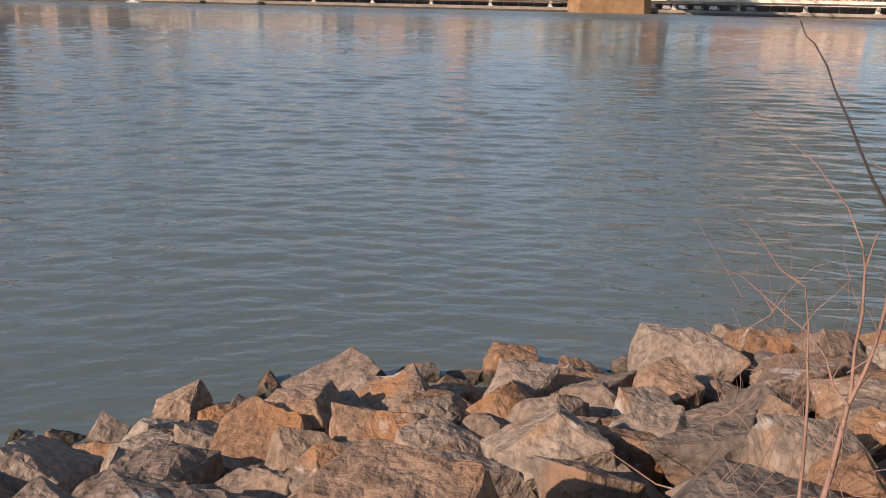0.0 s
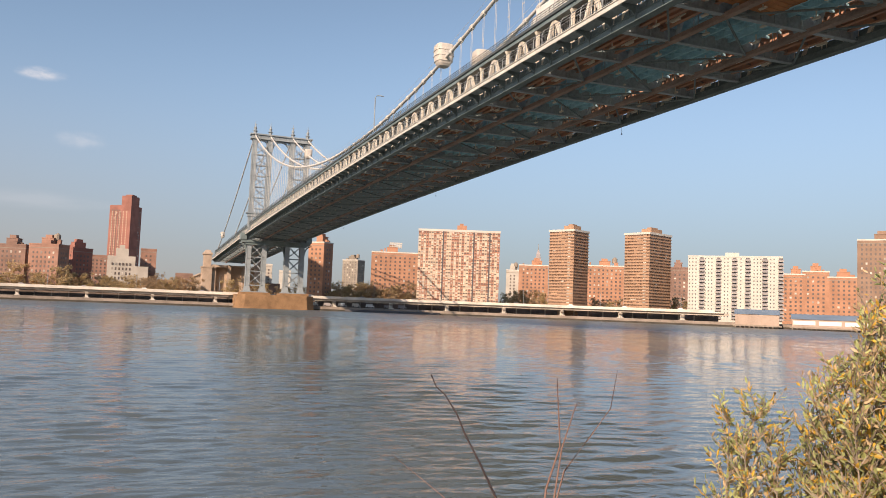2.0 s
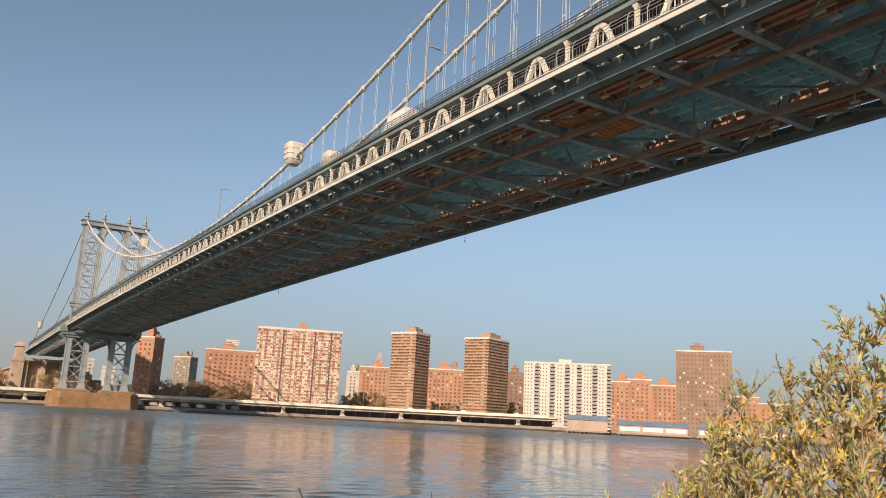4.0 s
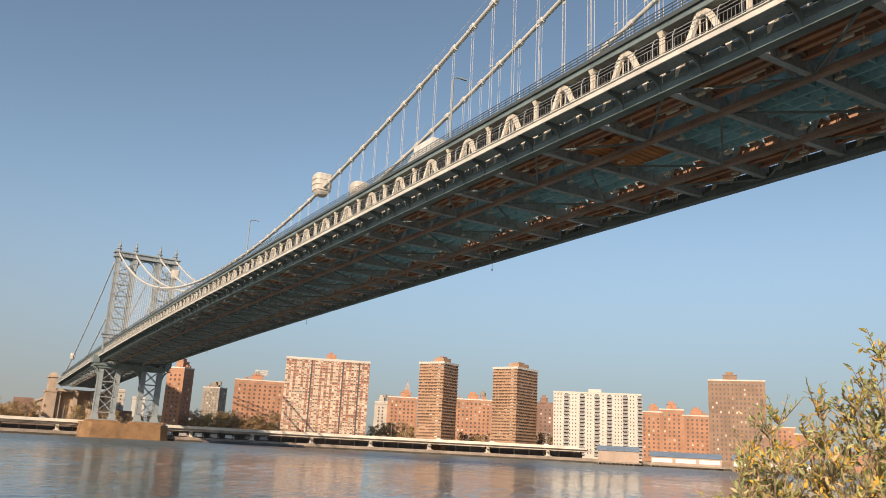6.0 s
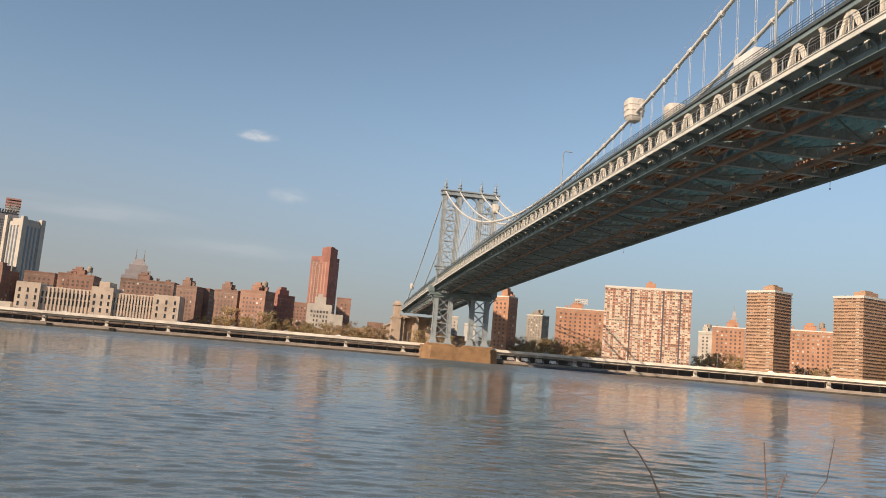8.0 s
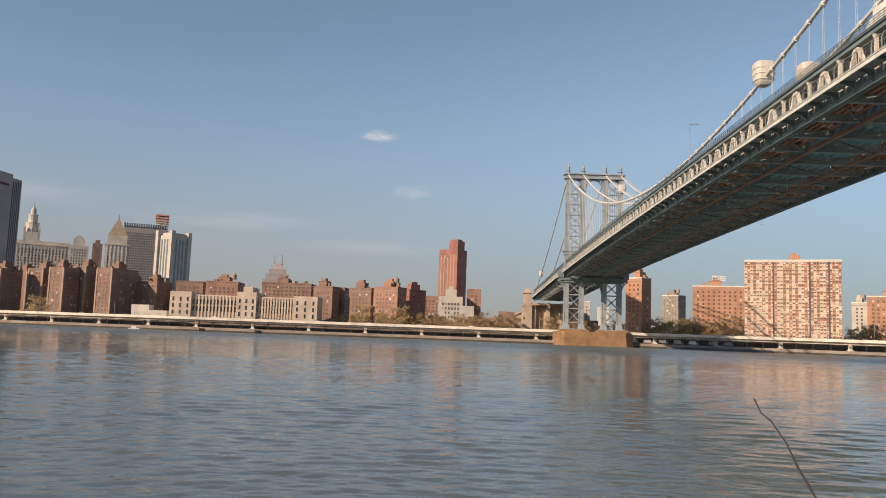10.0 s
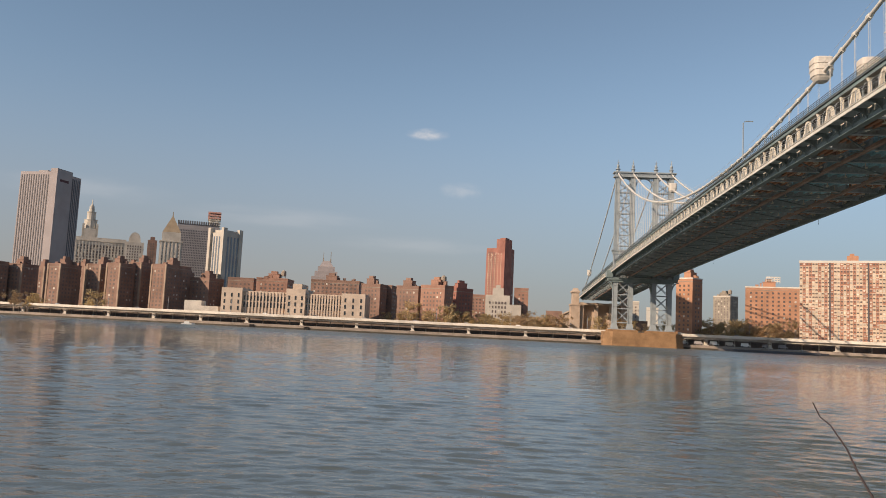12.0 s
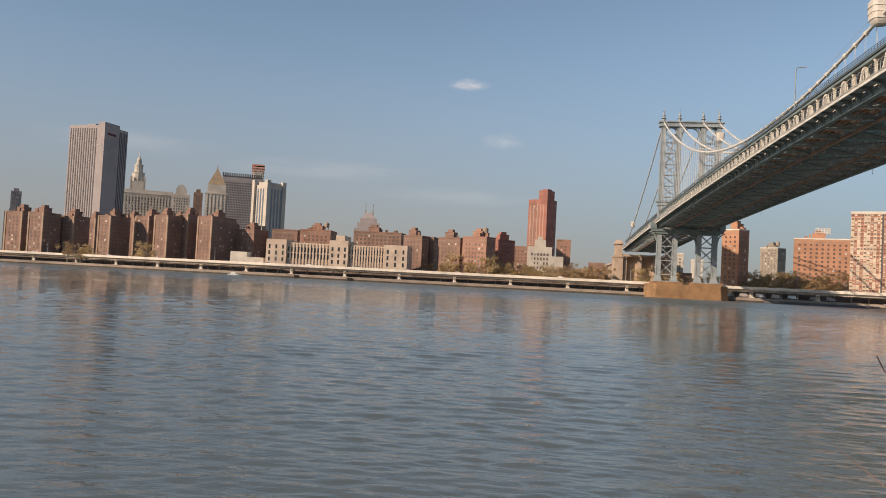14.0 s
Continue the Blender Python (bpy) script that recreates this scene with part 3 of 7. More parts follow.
def build_bridge():
    root = thing("suspension_bridge", BRIDGE, "blue-grey steel suspension bridge with white main cables over the river", "bridge")
    col = column_mesh().data("column", STEEL_PALE)
    lattices = []
    for lo, hi, n in ((13, 37, 3), (57, 92 + RISE, 6)):
        lattice = Mesh()
        for k in range(n):
            z0, z1 = lo + (hi - lo) * k / n, lo + (hi - lo) * (k + 1) / n
            for y in (0,):
                lattice.beam((-4.35, y, z0), (4.35, y, z1), 0.34, 0.32)
                lattice.beam((4.35, y, z0), (-4.35, y, z1), 0.34, 0.32)
                lattice.beam((-4.35, y, z0), (4.35, y, z0), 0.4, 0.5)
                lattice.box(-0.45, 0.45, y - 0.2, y + 0.2, (z0 + z1) / 2 - 0.45, (z0 + z1) / 2 + 0.45)
        lattices.append(lattice.data("lattice_bracing", STEEL_PALE))
    cap = Mesh()
    cap.box(-17.6, 17.6, -2.6, 2.6, 94.6, 95.5)
    cap.box(-17.0, 17.0, -2.2, 2.2, 95.5, 97.0)
    cap.box(-17.9, 17.9, -2.9, 2.9, 97.0, 97.7)
    for i in range(17):
        cap.box(-16.5 + i * 2.05, -16.2 + i * 2.05, -2.45, 2.45, 95.5, 97.0)
    cap = cap.data("crown_beam", STEEL_PALE)
    arch = Mesh()
    for x0, x1, drop in ((-5.25, 5.25, 6.5), (-13.95, -7.75, 3.2), (7.75, 13.95, 3.2)):
        n = 10
        for k in range(n):
            a0, a1 = math.pi * k / n, math.pi * (k + 1) / n
            w, c = (x1 - x0) / 2, (x0 + x1) / 2
            p = (c - w * math.cos(a0), 0, 94.3 - drop + drop * math.sin(a0))
            q = (c - w * math.cos(a1), 0, 94.3 - drop + drop * math.sin(a1))
            arch.beam(p, q, 1.6, 0.6)
            arch.beam(q, (q[0], 0, 94.6), 1.2, 0.3)
    arch = arch.data("portal_arch", STEEL_PALE)
    struts = []
    for s in (-1, 1):
        strut = Mesh()
        strut.box(s * 10.85 - 6.9, s * 10.85 + 6.9, -3.0, 3.0, 54.0, 54.6)
        strut.box(s * 10.85 - 6.2, s * 10.85 + 6.2, -2.3, 2.3, 52.2, 54.0)
        for y in (-2.9, 2.9):
            strut.beam((s * 10.85 - 6.9, y, 55.7), (s * 10.85 + 6.9, y, 55.7), 0.12)
            for k in range(8):
                strut.beam((s * 10.85 - 6.8 + k * 1.94, y, 54.6), (s * 10.85 - 6.8 + k * 1.94, y, 55.7), 0.1)
        struts.append(strut.data("balcony_strut", STEEL_PALE))
    under = Mesh()
    under.box(-17.5, 17.5, -2.6, 2.6, 36.0, 37.2)
    under.box(-19.5, 19.5, -3.2, 3.2, 37.2, 38.6)
    for s in (-1, 1):
        n = 6
        for k in range(n):
            a0, a1 = math.pi / 2 * k / n, math.pi / 2 * (k + 1) / n
            under.beam((s * (16.4 + 4.2 * (1 - math.cos(a0))), 0, 31 + 6 * math.sin(a0)), (s * (16.4 + 4.2 * (1 - math.cos(a1))), 0, 31 + 6 * math.sin(a1)), 3.0, 0.5)
            under.beam((s * (5.3 - 5.3 * (1 - math.cos(a0))), 0, 30 + 6.5 * math.sin(a0)), (s * (5.3 - 5.3 * (1 - math.cos(a1))), 0, 30 + 6.5 * math.sin(a1)), 3.0, 0.6)
        under.box(s * 18.6 - 1.6, s * 18.6 + 1.6, -3.6, 3.6, 38.6, 42.5)
    under = under.data("deck_bearing", STEEL)
    fin = Mesh()
    ring = [(math.cos(k * math.pi / 4), math.sin(k * math.pi / 4)) for k in range(8)]
    fin.prism([(x * 1.1, y * 1.1) for x, y in ring], 97.7, 99.4, 0.8)
    fin.prism([(x * 1.5, y * 1.5) for x, y in ring], 99.4, 100.2, 0.5)
    fin.prism([(x * 0.55, y * 0.55) for x, y in ring], 100.2, 101.4, 1.7)
    fin.prism([(x * 0.94, y * 0.94) for x, y in ring], 101.4, 102.6, 0.35)
    fin.prism([(x * 0.3, y * 0.3) for x, y in ring], 102.6, 105.3, 0.2)
    fin.beam((-0.9, 0, 103.4), (0.9, 0, 103.4), 0.22)
    fin = fin.data("finial", STEEL_PALE)
    out = [(-22.5, -9), (-18, -12.5), (18, -12.5), (22.5, -9), (22.5, 9), (18, 12.5), (-18, 12.5), (-22.5, 9)]
    courses = []
    for k in range(9):
        g = 1 - 0.006 * k - (0.012 if k % 2 else 0)
        pier = Mesh()
        pier.prism([(x * g, y * g) for x, y in out], -3 + 1.2 * k, -1.8 + 1.2 * k)
        courses.append(pier.data("stone_course", GRANITE))
    pads = Mesh()
    pads.box(-8.3, 8.3, -6.5, 6.5, 7.8, 9.0)
    pads = pads.data("bearing_block", GRANITE)
    for s in (0.0, SPAN):
        tw = part("tower", Mesh_beam_base(), STEEL_PALE, root, "pale grey riveted steel bridge tower")
        tw.location = (0, -s, 0)
        for x in LINES:
            part("column", col, STEEL_PALE, tw).location = (x, 0, 0)
            part("finial", fin, STEEL_PALE, tw).location = (x, 0, RISE)
        for x in (-10.85, 10.85):
            for y in (-1.6, 1.6):
                for lattice in lattices:
                    part("lattice_bracing", lattice, STEEL_PALE, tw).location = (x, y, 0)
        part("crown_beam", cap, STEEL_PALE, tw).location = (0, 0, RISE)
        part("portal_arch", arch, STEEL_PALE, tw).location = (0, 0, RISE)
        for strut in struts:
            part("balcony_strut", strut, STEEL_PALE, tw)
        part("deck_bearing", under, STEEL, tw)
        for c in courses:
            part("stone_course", c, GRANITE, tw, "ochre granite course of the pier in the water")
        for x in (-10.9, 10.9):
            part("bearing_block", pads, GRANITE, tw).location = (x, 0, 0)

    # deck panels: one panel's parts, repeated along the spans
    P = PANEL
    low = Mesh()
    low.box(-0.4, 0.4, -P, 0, 0.08, 0.95)
    low.box(-0.6, 0.6, -P, 0, 0, 0.08)
    low.box(-0.55, 0.55, -P, 0, 0.95, 1.03)
    chord = low.data("bottom_chord", STEEL)
    low = Mesh()
    low.box(-0.45, 0.45, -P, 0, 0.1, 0.7)
    chord_in = low.data("bottom_chord", STEEL_BROWN)
    low = Mesh()
    low.box(-0.5, 0.5, -P, 0, 7.25, 7.9)
    chord_top = low.data("top_chord", STEEL)
    frame_a = Mesh()
    for s in (-1, 1):
        frame_a.beam((0, -P / 2 + s * 3.9, 0.7), (0, -P / 2 + s * 0.95, 6.3), 0.45, 0.55)
        for y0, z0, y1, z1 in ((0.96, 6.25, 0.6, 6.8), (0.64, 6.78, -0.02, 7.02)):
            frame_a.beam((0, -P / 2 + s * y0, z0), (0, -P / 2 + s * y1, z1), 0.5, 0.6)
        frame_a.beam((0, -P / 2 + s * 0.42, 1.0), (0, -P / 2 + s * 0.42, 6.9), 0.1, 0.1)
    frame_a.beam((0, -P / 2 - 2.5, 3.4), (0, -P / 2 + 2.5, 3.4), 0.12, 0.14)
    # inner frames repeat the outer ones in darker steel, imitating the shade inside
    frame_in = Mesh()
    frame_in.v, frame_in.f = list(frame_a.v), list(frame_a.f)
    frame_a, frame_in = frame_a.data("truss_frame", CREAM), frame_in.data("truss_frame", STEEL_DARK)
    post = Mesh()
    post.box(-0.25, 0.25, -0.17, 0.17, 1.0, 7.25)
    post.prism([(-0.27, -0.24), (0.27, -0.24), (0.27, 0.24), (-0.27, 0.24)], 6.75, 7.2, 1.6)
    # inner posts likewise carry the deck's inner shade in their colour
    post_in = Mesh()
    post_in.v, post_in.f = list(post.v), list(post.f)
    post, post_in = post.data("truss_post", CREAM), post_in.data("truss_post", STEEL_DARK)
    web = Mesh()   # lower fascia plate behind the walkway brackets
    web.box(-0.16, -0.05, -P, 0, 0.9, 2.1)
    for k in range(6):
        web.box(-0.3, -0.16, -P * k / 6 - 0.12, -P * k / 6 + 0.12, 0.9, 2.1)
    web = web.data("fascia_plate", STEEL)
    cross = Mesh()  # floor beam
    cross.box(-15, 15, -0.18, 0.18, 0.5, 2.3)
    cross.box(-15, 15, -0.4, 0.4, 0.45, 0.6)
    for k in range(14):
        cross.box(-14 + k * 2.15 - 0.08, -14 + k * 2.15 + 0.08, -0.35, 0.35, 0.6, 2.3)
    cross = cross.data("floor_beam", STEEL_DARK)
    mid = Mesh()    # teal floor of the middle tracks
    mid.box(-6.1, 6.1, -P, 0, 2.75, 2.95)
    for k in range(6):
        x = -5.4 + k * 2.16
        mid.box(x - 0.15, x + 0.15, -P, 0, 1.75, 2.75)
        for j in range(5):
            mid.box(x, x + 2.1, -P * (j + 0.5) / 5 - 0.1, -P * (j + 0.5) / 5 + 0.1, 2.1, 2.75)
    mid = mid.data("track_floor", STEEL_TEAL)
    plate = Mesh()  # rusting floor of the outer bays, open along the joints
    plate.box(-1.6, 1.6, -P, 0, 2.5, 2.65)
    plate = plate.data("floor_plate", STEEL_RUST)
    stringer = Mesh()
    stringer.box(-0.14, 0.14, -P, 0, 1.6, 2.5)
    stringer.box(-0.3, 0.3, -P, 0, 1.55, 1.62)
    stringer = stringer.data("stringer", STEEL_RUST)
    rake = Mesh()
    rake.beam((-3.4, 0, 1.9), (3.4, 1.2, 1.9), 0.16, 0.3)
    rake = rake.data("bay_strut", STEEL_BROWN)
    lat = Mesh()    # lower wind bracing over one panel
    for x0, x1 in ((-15, -6.5), (-6.5, 6.5), (6.5, 15)):
        lat.beam((x0, 0, 0.35), (x1, -P, 0.35), 0.25, 0.22)
    lat = lat.data("wind_bracing", STEEL)
    lat2 = Mesh()
    for x0, x1 in ((-15, -6.5), (-6.5, 6.5), (6.5, 15)):
        lat2.beam((x1, 0, 0.35), (x0, -P, 0.35), 0.25, 0.22)
    lat2 = lat2.data("wind_bracing", STEEL)
    box = Mesh()    # pale box and bar standing in for a sunlit gap in the deck
    box.box(-0.2, 0.2, -P * 0.6, -P * 0.45, 1.15, 1.45)
    box.box(-0.08, 0.08, -P * 0.7, -P * 0.34, 1.45, 1.6)
    box = box.data("junction_box", CREAM)
    clip = Mesh()   # small cream pieces added for the sunlit bright spots under the deck
    clip.box(-0.18, 0.18, -0.55, 0.55, 0.7, 0.92)
    clip.box(-0.06, 0.06, -0.08, 0.08, 0.92, 1.9)
    clip = clip.data("pipe_clamp", CREAM)
    wk = Mesh()     # cantilevered walkway: slab and pale edge
    wk.box(-2.7, -0.5, -P, 0, 2.1, 2.3)
    walk_slab = wk.data("walkway_slab", STEEL_DARK)
    wk = Mesh()
    wk.box(-2.85, -2.7, -P, 0, 1.8, 2.5)
    wk.box(-3.0, -2.7, -P, 0, 2.42, 2.52)
    walk_edge = wk.data("walkway_edge", STEEL_WHITE)
    br = Mesh()
    for y in (0.0,):
        n = 5
        for k in range(n):
            a0, a1 = math.pi / 2 * k / n, math.pi / 2 * (k + 1) / n
            br.beam((-0.4 - 2.3 * (1 - math.cos(a0)), y, 0.2 + 1.6 * math.sin(a0)), (-0.4 - 2.3 * (1 - math.cos(a1)), y, 0.2 + 1.6 * math.sin(a1)), 0.22, 0.3)
        br.add([(-0.4, y, 0.3), (-0.4, y, 2.1), (-2.6, y, 2.1), (-1.4, y, 1.6), (-0.7, y, 1.0)], [(0, 1, 2, 3, 4)])
    bracket = br.data("walkway_bracket", STEEL)
    rl = Mesh()
    for z in (2.8, 3.8):
        rl.beam((-2.8, 0, z), (-2.8, -P, z), 0.05)
    for k in range(4):
        y = -P * (k + 0.5) / 4
        rl.tube([(-2.8, y, 2.4), (-2.8, y, 4.2), (-2.5, y, 4.9), (-2.1, y, 5.1)], 0.06, 4)
    rl.beam((-2.1, 0, 5.1), (-2.1, -P, 5.1), 0.07)
    rl.beam((-2.8, 0, 4.2), (-2.8, -P, 4.2), 0.05)
    for k in range(24):
        y = -P * (k + 0.5) / 24
        rl.beam((-2.8, y, 2.5), (-2.8, y, 3.8), 0.025)
    rail = rl.data("railing", STEEL_PALE)
    up = Mesh()     # upper roadway of one side
    up.box(-15.75, -7.0, -P, 0, 7.95, 8.3)
    upper = up.data("upper_roadway", STEEL_BLACK)
    up = Mesh()
    up.box(-15.95, -15.75, -P, 0, 7.9, 8.4)
    kerb = up.data("kerb", STEEL_BLACK)
    up = Mesh()
    up.box(-15.6, -7.0, -0.12, 0.12, 7.5, 7.95)
    joist = up.data("joist", STEEL_BLACK)
    gr = Mesh()
    for j in range(8):
        y = -P * (j + 0.5) / 8
        gr.beam((-15.85, y, 8.35), (-15.85, y, 9.5), 0.07)
    for z in (8.75, 9.1, 9.5):
        gr.beam((-15.85, 0, z), (-15.85, -P, z), 0.08)
    guard = gr.data("guard_rail", STEEL_BLACK)
    wall = Mesh()   # added backing plate between outer bay and tracks, imitating the dark shade there
    wall.box(-6.95, -6.85, -P, 0, 2.9, 7.3)
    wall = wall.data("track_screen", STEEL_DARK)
    n_side = round(SIDE / PANEL)
    for i in range(-n_side, 43 + 4):
        s0, s1 = i * P, (i + 1) * P
        m = Matrix.Translation((0, -s0, deck_z(s0))) @ Matrix.Rotation(math.atan2(deck_z(s0) - deck_z(s1), P), 4, 'X')
        near = 0 <= i < 43
        for x in LINES:
            out_line = abs(x) > 10
            part("bottom_chord", chord if out_line else chord_in, STEEL, root).matrix_local = m @ Matrix.Translation((x, 0, 0))
            part("top_chord", chord_top, STEEL, root).matrix_local = m @ Matrix.Translation((x, 0, 0))
            if near or out_line:
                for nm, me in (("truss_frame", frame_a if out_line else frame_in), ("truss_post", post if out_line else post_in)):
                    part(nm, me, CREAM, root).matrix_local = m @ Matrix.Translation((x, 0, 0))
        for nm, me in (("floor_beam", cross), ("track_floor", mid), ("wind_bracing", lat if i % 2 else lat2)):
            part(nm, me, STEEL, root).matrix_local = m
        # pale boxes placed where sunlight shows through the deck
        for k, x in enumerate((-13.2, -9.4, 9.2, 13.6)):
            part("junction_box", box, CREAM, root).matrix_local = m @ Matrix.Translation((x, (i * 37 + k * 53) % 30 * 0.1 - 1.5, 0))
        for k, x in enumerate((-14.1, -11.2, -8.1, -3.6, 0.8, 4.4, 10.9)):
            part("pipe_clamp", clip, CREAM, root).matrix_local = m @ Matrix.Translation((x, -P * ((i * 29 + k * 47) % 31) / 31, 0))
        if near:
            for x in (-12.45, -8.8, 8.8, 12.45):
                part("floor_plate", plate, STEEL_RUST, root).matrix_local = m @ Matrix.Translation((x, 0, 0))
            for x in (-13.4, -11.3, -10.0, -8.0, 8.0, 10.0, 11.3, 13.4):
                part("stringer", stringer, STEEL_RUST, root).matrix_local = m @ Matrix.Translation((x, 0, 0))
            for x in (-10.8, 10.8):
                for k in range(3):
                    part("bay_strut", rake, STEEL_BROWN, root).matrix_local = m @ Matrix.Translation((x, -P * (k + 0.5) / 3, 0))
        for sgn in (1, -1):
            mm = m @ (Matrix.Translation((-15.2, 0, 0)) if sgn > 0 else Matrix.Translation((15.2, -P, 0)) @ Matrix.Rotation(math.pi, 4, 'Z'))
            names = (("fascia_plate", web), ("walkway_slab", walk_slab), ("walkway_edge", walk_edge), ("railing", rail))
            for nm, me in names:
                part(nm, me, STEEL, root).matrix_local = mm
            for y in (-0.02, -P / 2):
                part("walkway_bracket", bracket, STEEL, root).matrix_local = mm @ Matrix.Translation((0, y, 0))
            mu = m @ (Matrix.Identity(4) if sgn > 0 else Matrix.Translation((0, -P, 0)) @ Matrix.Rotation(math.pi, 4, 'Z'))
            part("upper_roadway", upper, STEEL, root).matrix_local = mu
            part("guard_rail", guard, STEEL_BLACK, root).matrix_local = mu
            part("kerb", kerb, STEEL_BLACK, root).matrix_local = mu
            if near:
                for k in range(4):
                    part("joist", joist, STEEL_BLACK, root).matrix_local = mu @ Matrix.Translation((0, -P * (k + 0.5) / 4, 0))
            part("track_screen", wall, STEEL_DARK, root).matrix_local = mu

    # main cables, bands and suspender ropes
    rope = Mesh()
    for y in (-0.28, 0.28):
        rope.beam((0, y, 0), (0, y, 1), 0.045)
    rope.box(-0.05, 0.05, -0.32, 0.32, 0.47, 0.48)
    rope = rope.data("suspender", CABLE)
    band = Mesh()
    band.tube([(0, 0.5, 0), (0, -0.5, 0)], 0.52, 8)
    band = band.data("cable_band", CABLE)
    for x in LINES:
        c = Mesh()
        c.tube([(x, -s, cable_z(s)) for s in np.linspace(-SIDE, 0, 24)] + [(x, -s, cable_z(s)) for s in np.linspace(5, SPAN, 90)] +
               [(x, -s, cable_z(s)) for s in np.linspace(SPAN + 8, SPAN + 75, 8)], 0.36, 8)
        cb = part("main_cable", c, CABLE, root, "white-painted main cable", smooth=True)
        k = 1
        while k * PANEL / 2 < SPAN:
            s = k * PANEL / 2
            z, top = cable_z(s), deck_z(s) + 7.6
            d = Vector((0, -1, (cable_z(s + 1) - cable_z(s - 1)) / 2)).normalized()
            bo = part("cable_band", band, CABLE, cb)
            bo.location, bo.rotation_euler = (x, -s, z), (-math.atan2(d.z, -d.y), 0, 0)
            if z - top > 0.8:
                ob = part("suspender", rope, CABLE, root)
                ob.location, ob.scale = (x, -s, top), (1, 1, z - top)
            k += 1
        hand = Mesh()
        for off in (-0.55, 0.55):
            hand.tube([(x + off, -s, cable_z(s) + 1.2) for s in np.linspace(2, SPAN - 2, 90)], 0.03, 4)
        part("hand_rope", hand, CABLE, cb)

    # pale shrouded work platforms round the cables
    def shroud(x, s, h=4.5, w=3.7):
        g = Mesh()
        z = cable_z(s) + 0.9
        ring = [(math.copysign(abs(math.cos(a)) ** 0.5, math.cos(a)) * w / 2, math.copysign(abs(math.sin(a)) ** 0.5, math.sin(a)) * w / 2) for a in [k * math.pi / 8 for k in range(16)]]
        prof = [(-0.55, 0.35), (-0.5, 0.6), (-0.4, 0.78), (-0.3, 0.9), (-0.3, 0.96), (-0.28, 0.96), (-0.28, 0.92), (-0.05, 1.0), (-0.05, 1.06), (-0.03, 1.06), (-0.03, 1.0),
                (0.2, 1.02), (0.2, 1.08), (0.22, 1.08), (0.22, 1.02), (0.45, 1.03), (0.5, 0.95)]
        for zz, rr in prof:
            g.v += [(px * rr, py * rr, zz * h) for px, py in ring]
        for a in range(len(prof) - 1):
            for c in range(16):
                g.f.append((a * 16 + c, a * 16 + (c + 1) % 16, a * 16 + 16 + (c + 1) % 16, a * 16 + 16 + c))
        g.f += [tuple(reversed(range(16))), tuple(range(len(prof) * 16 - 16, len(prof) * 16))]
        ob = part("work_platform", g, CANVAS, root, "pale canvas-wrapped work platform on a cable")
        ob.location = (x, -s, z)
    shroud(-15.2, 310), shroud(-6.5, 310), shroud(6.5, 51), shroud(-15.2, -165, 4.6, 3.2)

    # orange timber staging slung under the middle tracks
    for k in range(9):
        pl = Mesh()
        pl.box(-4.6, 4.6, -0.42, 0.42, -0.06, 0.06)
        ob = part("staging_plank", pl, TIMBER, root, "orange-brown timber staging plank")
        ob.location, ob.rotation_euler = (-4.6 + 0.1 * (k % 3), -387.5 - k * 0.95, deck_z(390) + 1.35), (0, 0, 0.12)

    # lamp posts on the upper roadway
    lamp = Mesh()
    lamp.tube([(0, 0, 0), (0, 0, 9.5), (0.5, 0, 9.9), (1.8, 0, 10.0)], 0.14, 6)
    lamp.box(1.5, 2.4, -0.18, 0.18, 9.86, 10.02)
    lamp = lamp.data("lamp_post", STEEL_PALE)
    for s in (30, 140, 262, 366, 430):
        part("lamp_post", lamp, STEEL_PALE, root).location = (-16.4, -s, deck_z(s) + 8.3)
    drop = Mesh()
    drop.tube([(0, 0, 0), (0, 0, -1.3)], 0.04, 4)
    drop.box(-0.09, 0.09, -0.09, 0.09, -1.55, -1.3)
    drop = drop.data("navigation_light", DARK_CLAD)
    for s in (100, 224, 330):
        part("navigation_light", drop, DARK_CLAD, root).location = (15.6, -s, deck_z(s))
    return root


def Mesh_beam_base():
    """The plain plinth on which a tower's columns stand."""
    m = Mesh()
    for s in (-1, 1):
        m.box(s * 10.85 - 7.2, s * 10.85 + 7.2, -3.4, 3.4, 8.9, 9.5)
    return m


STEEL_TEAL = surface("teal_floor_steel", (0.36, 0.60, 0.68), 0.65, vary=0.35, scale=0.5)
STEEL_WHITE = surface("whitish_rail_paint", (0.68, 0.65, 0.58), 0.6, vary=0.2, scale=1)
TIMBER = surface("orange_timber", (0.50, 0.22, 0.09), 0.8, vary=0.35, scale=1.5, pieces=0.2)
CANVAS = surface("pale_canvas", (0.62, 0.57, 0.50), 0.8, vary=0.15, scale=0.8)
bridge = build_bridge()


